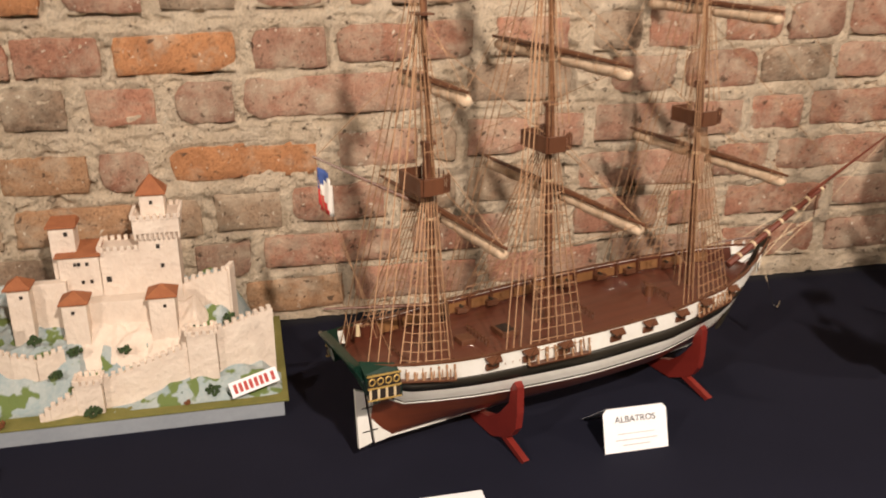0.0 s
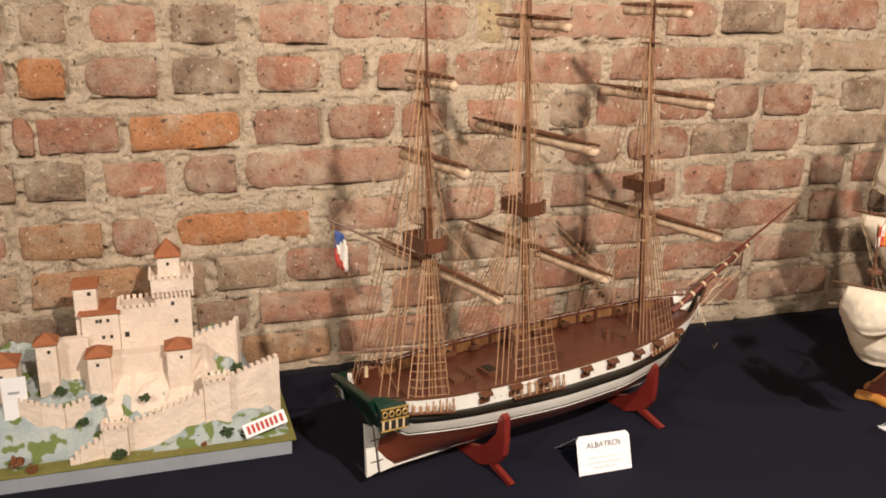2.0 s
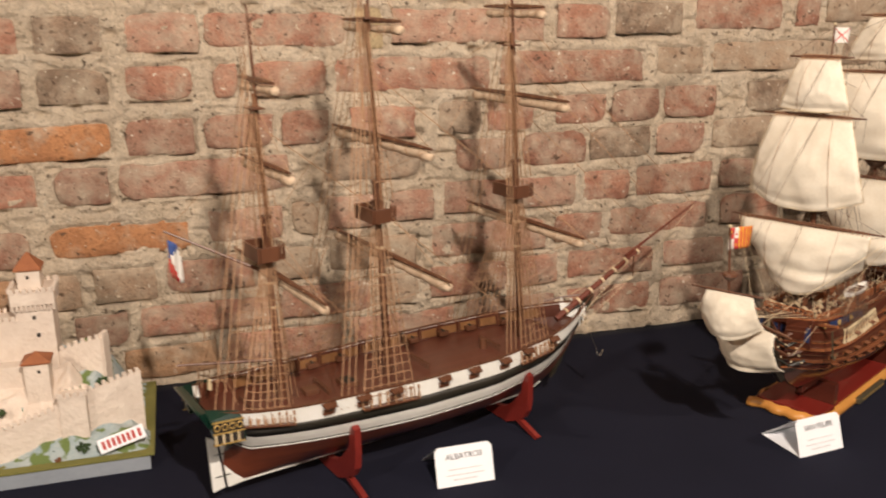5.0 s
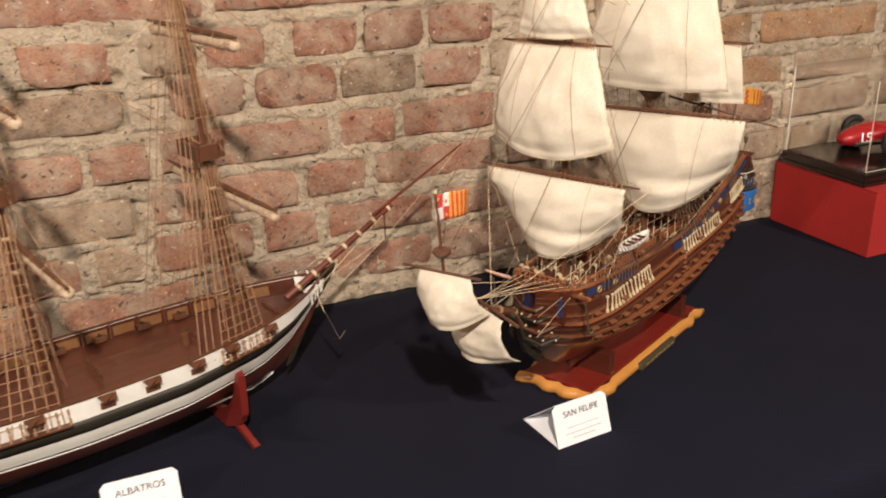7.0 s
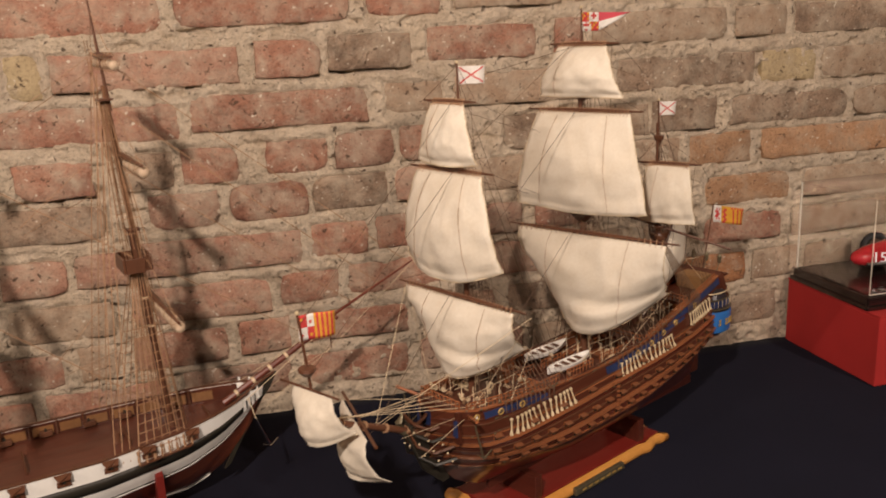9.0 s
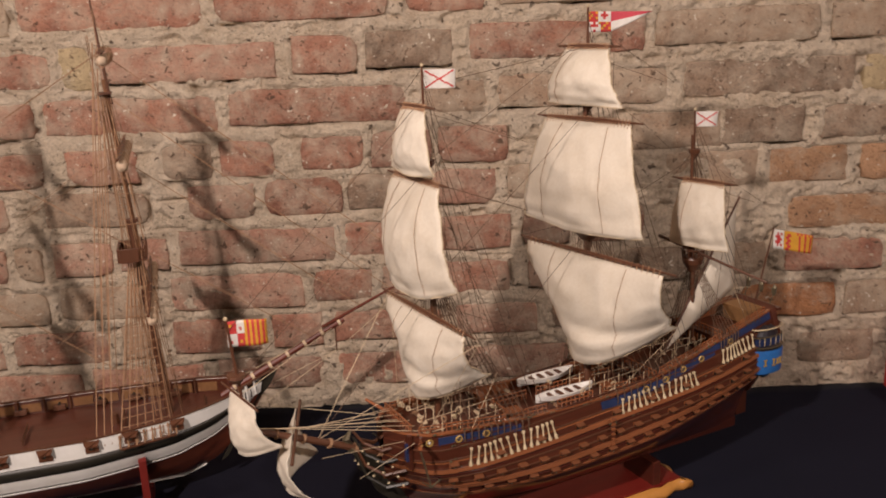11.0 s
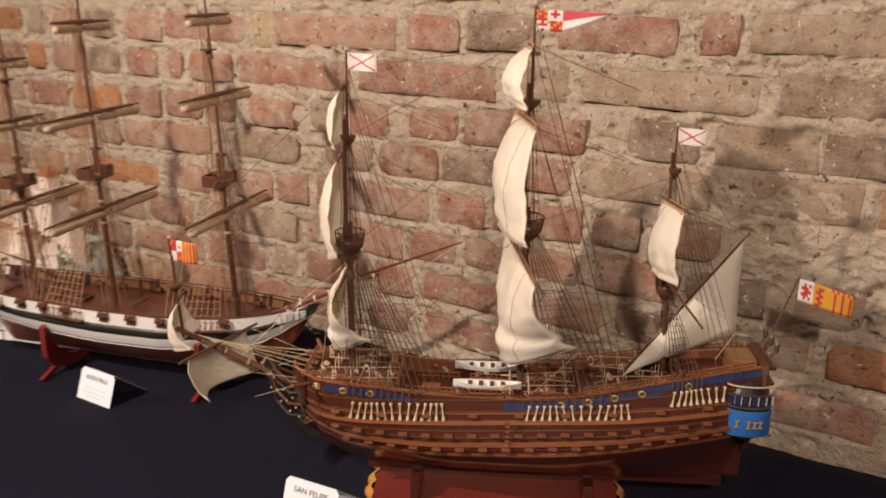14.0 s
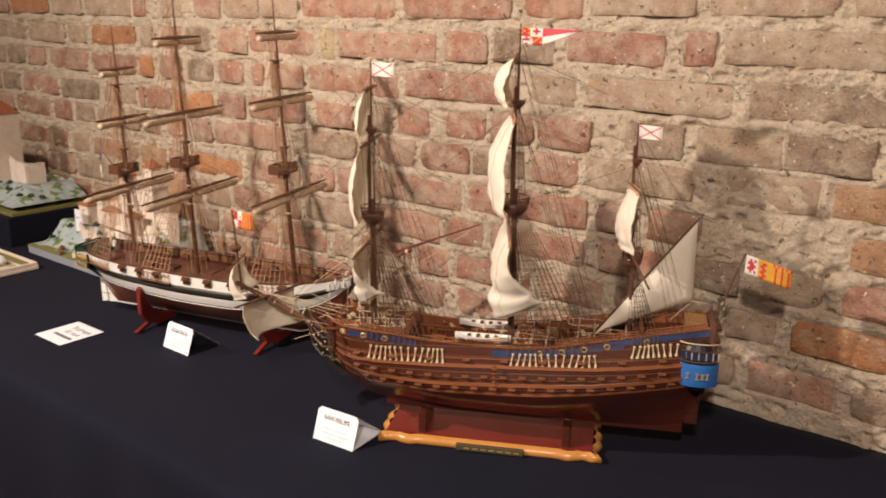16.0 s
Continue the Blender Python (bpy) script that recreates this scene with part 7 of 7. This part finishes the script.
def brick_mesh(size, height, seed):
    """A worn brick with a lumpy face towards -y, rounded arrises and one or two knocked-off corners."""
    rng = random.Random(seed)
    off = rng.uniform(0, 90)
    nx = max(4, round(size / 0.03))
    us = [-1.0, -1.0 + 0.007 / size] + [-1 + 2 * i / nx for i in range(1, nx)] + [1.0 - 0.007 / size, 1.0]
    vs = [-1.0, -0.91, -0.45, 0.0, 0.45, 0.91, 1.0]
    chips = [rng.choice((0.0, 0.002, 0.004, 0.009)) for _ in range(4)]
    verts, faces = [], []
    for v in vs:
        for u in us:
            rim = abs(u) == 1 or abs(v) == 1
            wander = 0.0044 * noise.noise((u * size * 30 + off, v * 2.6, 3)), 0.0048 * noise.noise((u * size * 26 + off, v * 3, 8))
            chip = chips[(u > 0) + 2 * (v > 0)] * max(0.0, abs(u) - 1 + 0.05 / size) * size / 0.05 * max(0.0, abs(v) - 0.4) / 0.6
            x = u * (size / 2 - chip) + wander[0]
            z = v * (height / 2 - chip * 0.7) + wander[1]
            y = (0.0026 if rim else 0.0) + 0.0030 * noise.noise((u * size * 17 + off, v * 1.7, 5)) + chip * 0.3 + rng.uniform(-0.0005, 0.0005)
            verts.append((x, y, z))
    wide = len(us)
    for j in range(len(vs) - 1):
        for i in range(wide - 1):
            k = j * wide + i
            faces.append((k, k + 1, k + wide + 1, k + wide))
    fronts = len(faces)
    loop = list(range(wide)) + [(j + 1) * wide - 1 for j in range(1, len(vs))]
    loop += list(range(len(verts) - 2, len(verts) - wide - 1, -1)) + [j * wide for j in range(len(vs) - 2, 0, -1)]
    n, back = len(loop), len(verts)
    verts += [(verts[k][0], 0.035, verts[k][2]) for k in loop]
    faces += [(loop[i], back + i, back + (i + 1) % n, loop[(i + 1) % n]) for i in range(n)]
    me = bpy.data.meshes.new("brick")
    me.from_pydata(verts, [], faces)
    me.polygons.foreach_set("use_smooth", [i < fronts for i in range(len(faces))])
    return me


def brick_wall():
    bricks = []
    rng = random.Random(11)
    for k, row in COURSES.items():
        for a, b, clay in row:
            height = 0.0715 + rng.uniform(-0.005, 0.005)
            if k == 7 and clay == "y":
                height = 0.088
            bricks.append((a, b, course_height(k, (a + b) / 2), height, clay, rng.uniform(-0.0020, 0.0032), rng.uniform(-0.9, 0.9)))
    # mortar: one rough sheet, pressed over the edges of the bricks and raked out in cracks below them
    xs = np.concatenate([np.arange(-1.8, -0.75, 0.012), np.arange(-0.75, 2.65, 0.0036), np.arange(2.65, 3.21, 0.012)])
    zs = np.arange(0.70, 2.024, 0.0036)
    nx, nz = len(xs), len(zs)
    rough = [grain_field(xs, zs, sx, sz, seed) for sx, sz, seed in ((0.11, 0.06, 1), (0.045, 0.030, 2), (0.020, 0.014, 3), (0.0105, 0.008, 4))]
    calm = np.clip(0.75 + grain_field(xs, zs, 0.23, 0.09, 31), 0.25, 1.3)
    lumps = 0.0020 * rough[0] + 0.0028 * rough[1] + calm * (0.0038 * rough[2] + 0.0042 * rough[3])
    pits = 0.0210 * np.clip(rough[2] * 0.6 + grain_field(xs, zs, 0.034, 0.012, 9) - 0.50, 0, 1)
    inside = np.full((nz, nx), -0.05)
    crack = np.zeros((nz, nx))
    for a, b, z, height, clay, out, turn in bricks:
        i0, i1 = np.searchsorted(xs, (a - 0.03, b + 0.03))
        j0, j1 = np.searchsorted(zs, (z - height / 2 - 0.03, z + height / 2 + 0.03))
        gx, gz = xs[None, i0:i1], zs[j0:j1, None] + math.tan(radians(turn)) * (xs[None, i0:i1] - (a + b) / 2)
        side, low, top = np.minimum(gx - a, b - gx), gz - (z - height / 2), (z + height / 2) - gz
        d = np.minimum(side, np.minimum(low, top))
        inside[j0:j1, i0:i1] = np.maximum(inside[j0:j1, i0:i1], d)
        strong = rng.choice((0.2, 0.5, 1.0, 1.0, 1.4))
        wave = 0.0030 * rough[1][j0:j1, i0:i1] + 0.0022 * rough[2][j0:j1, i0:i1]
        line = np.exp(-((low + 0.0030 + wave) / 0.0036) ** 2) * (side > 0.002) * strong
        if rng.random() < 0.3:
            line = np.maximum(line, 0.7 * np.exp(-((b - gx + 0.003) / 0.004) ** 2) * (np.minimum(low, top) > 0.004))
        crack[j0:j1, i0:i1] = np.maximum(crack[j0:j1, i0:i1], line)
    ragged = 0.0015 + 0.0062 * rough[1] + 0.0056 * rough[2] + 0.0034 * rough[3] + 0.010 * np.clip(grain_field(xs, zs, 0.19, 0.13, 12), 0, 1)
    open_crack = np.clip(0.30 + grain_field(xs, zs, 0.07, 0.06, 14) * 1.3, 0, 1)
    bare = np.clip((inside + 0.0005 + 0.009 * crack * open_crack - ragged) / 0.014 + 0.5, 0, 1)
    # old smears of mortar over the bricks, most of them behind the galleon's stern
    patch = np.exp(-((xs - 1.73) / 0.13) ** 4)[None, :] * np.exp(-((zs - 1.13) / 0.15) ** 4)[:, None]
    ledge = np.exp(-((xs - 0.50) / 0.13) ** 4)[None, :] * np.exp(-((zs - 1.335) / 0.032) ** 4)[:, None]
    west = np.clip((0.1 - xs) / 0.3, 0, 1)[None, :]
    bias = 0.02 + 0.52 * patch + 0.45 * ledge + 0.10 * west
    smear = grain_field(xs, zs, 0.17, 0.11, 21) * 0.6 + rough[1] * 0.35 + rough[2] * 0.2 + bias
    cover = np.clip((smear - 0.42) * 2.2, 0, 1)
    bare = bare * (1 - cover) ** 0.6
    ys = WALL + 0.0006 + lumps - 0.0022 * cover + pits * (1 - bare) + 0.0090 * bare + 0.020 * crack * open_crack
    verts = np.stack([np.broadcast_to(xs[None, :], ys.shape), ys, np.broadcast_to(zs[:, None], ys.shape)], -1).reshape(-1, 3)
    k = (np.arange(nz - 1)[:, None] * nx + np.arange(nx - 1)[None, :]).reshape(-1)
    faces = np.stack([k, k + 1, k + nx + 1, k + nx], -1)
    wall = tagged(new("wall_north"), "old red brick cellar wall with thick rough mortar joints", "wall", kind="structure")
    bed = bpy.data.meshes.new("mortar")
    bed.from_pydata(verts.tolist(), [], faces.tolist())
    bed.materials.append(MORTAR)
    bed.polygons.foreach_set("use_smooth", [True] * len(faces))
    ob = new("mortar", bed)
    ob.parent = wall
    part("wall_core", box(-3.2, 4.6, WALL + 0.035, WALL + 0.37, 0.0, 2.6), MORTAR, wall)
    part("wall_foot", box(-3.2, 4.6, WALL + 0.006, WALL + 0.0348, 0.0, 0.705), MORTAR, wall)
    part("wall_head", box(-3.2, 4.6, WALL + 0.002, WALL + 0.0348, 2.015, 2.6), MORTAR, wall)
    part("wall_end", box(-3.2, -1.79, WALL + 0.002, WALL + 0.0348, 0.705, 2.015), MORTAR, wall)
    part("wall_end", box(3.19, 4.6, WALL + 0.002, WALL + 0.0348, 0.705, 2.015), MORTAR, wall)
    for i, (a, b, z, height, clay, out, turn) in enumerate(bricks):
        me = brick_mesh(b - a, height, i)
        me.materials.append(CLAY[clay])
        ob = new("brick", me)
        ob.parent = wall
        ob.matrix_basis = pose((a + b) / 2, WALL + 0.0008 + out, z, 0, turn, 0)


brick_wall()
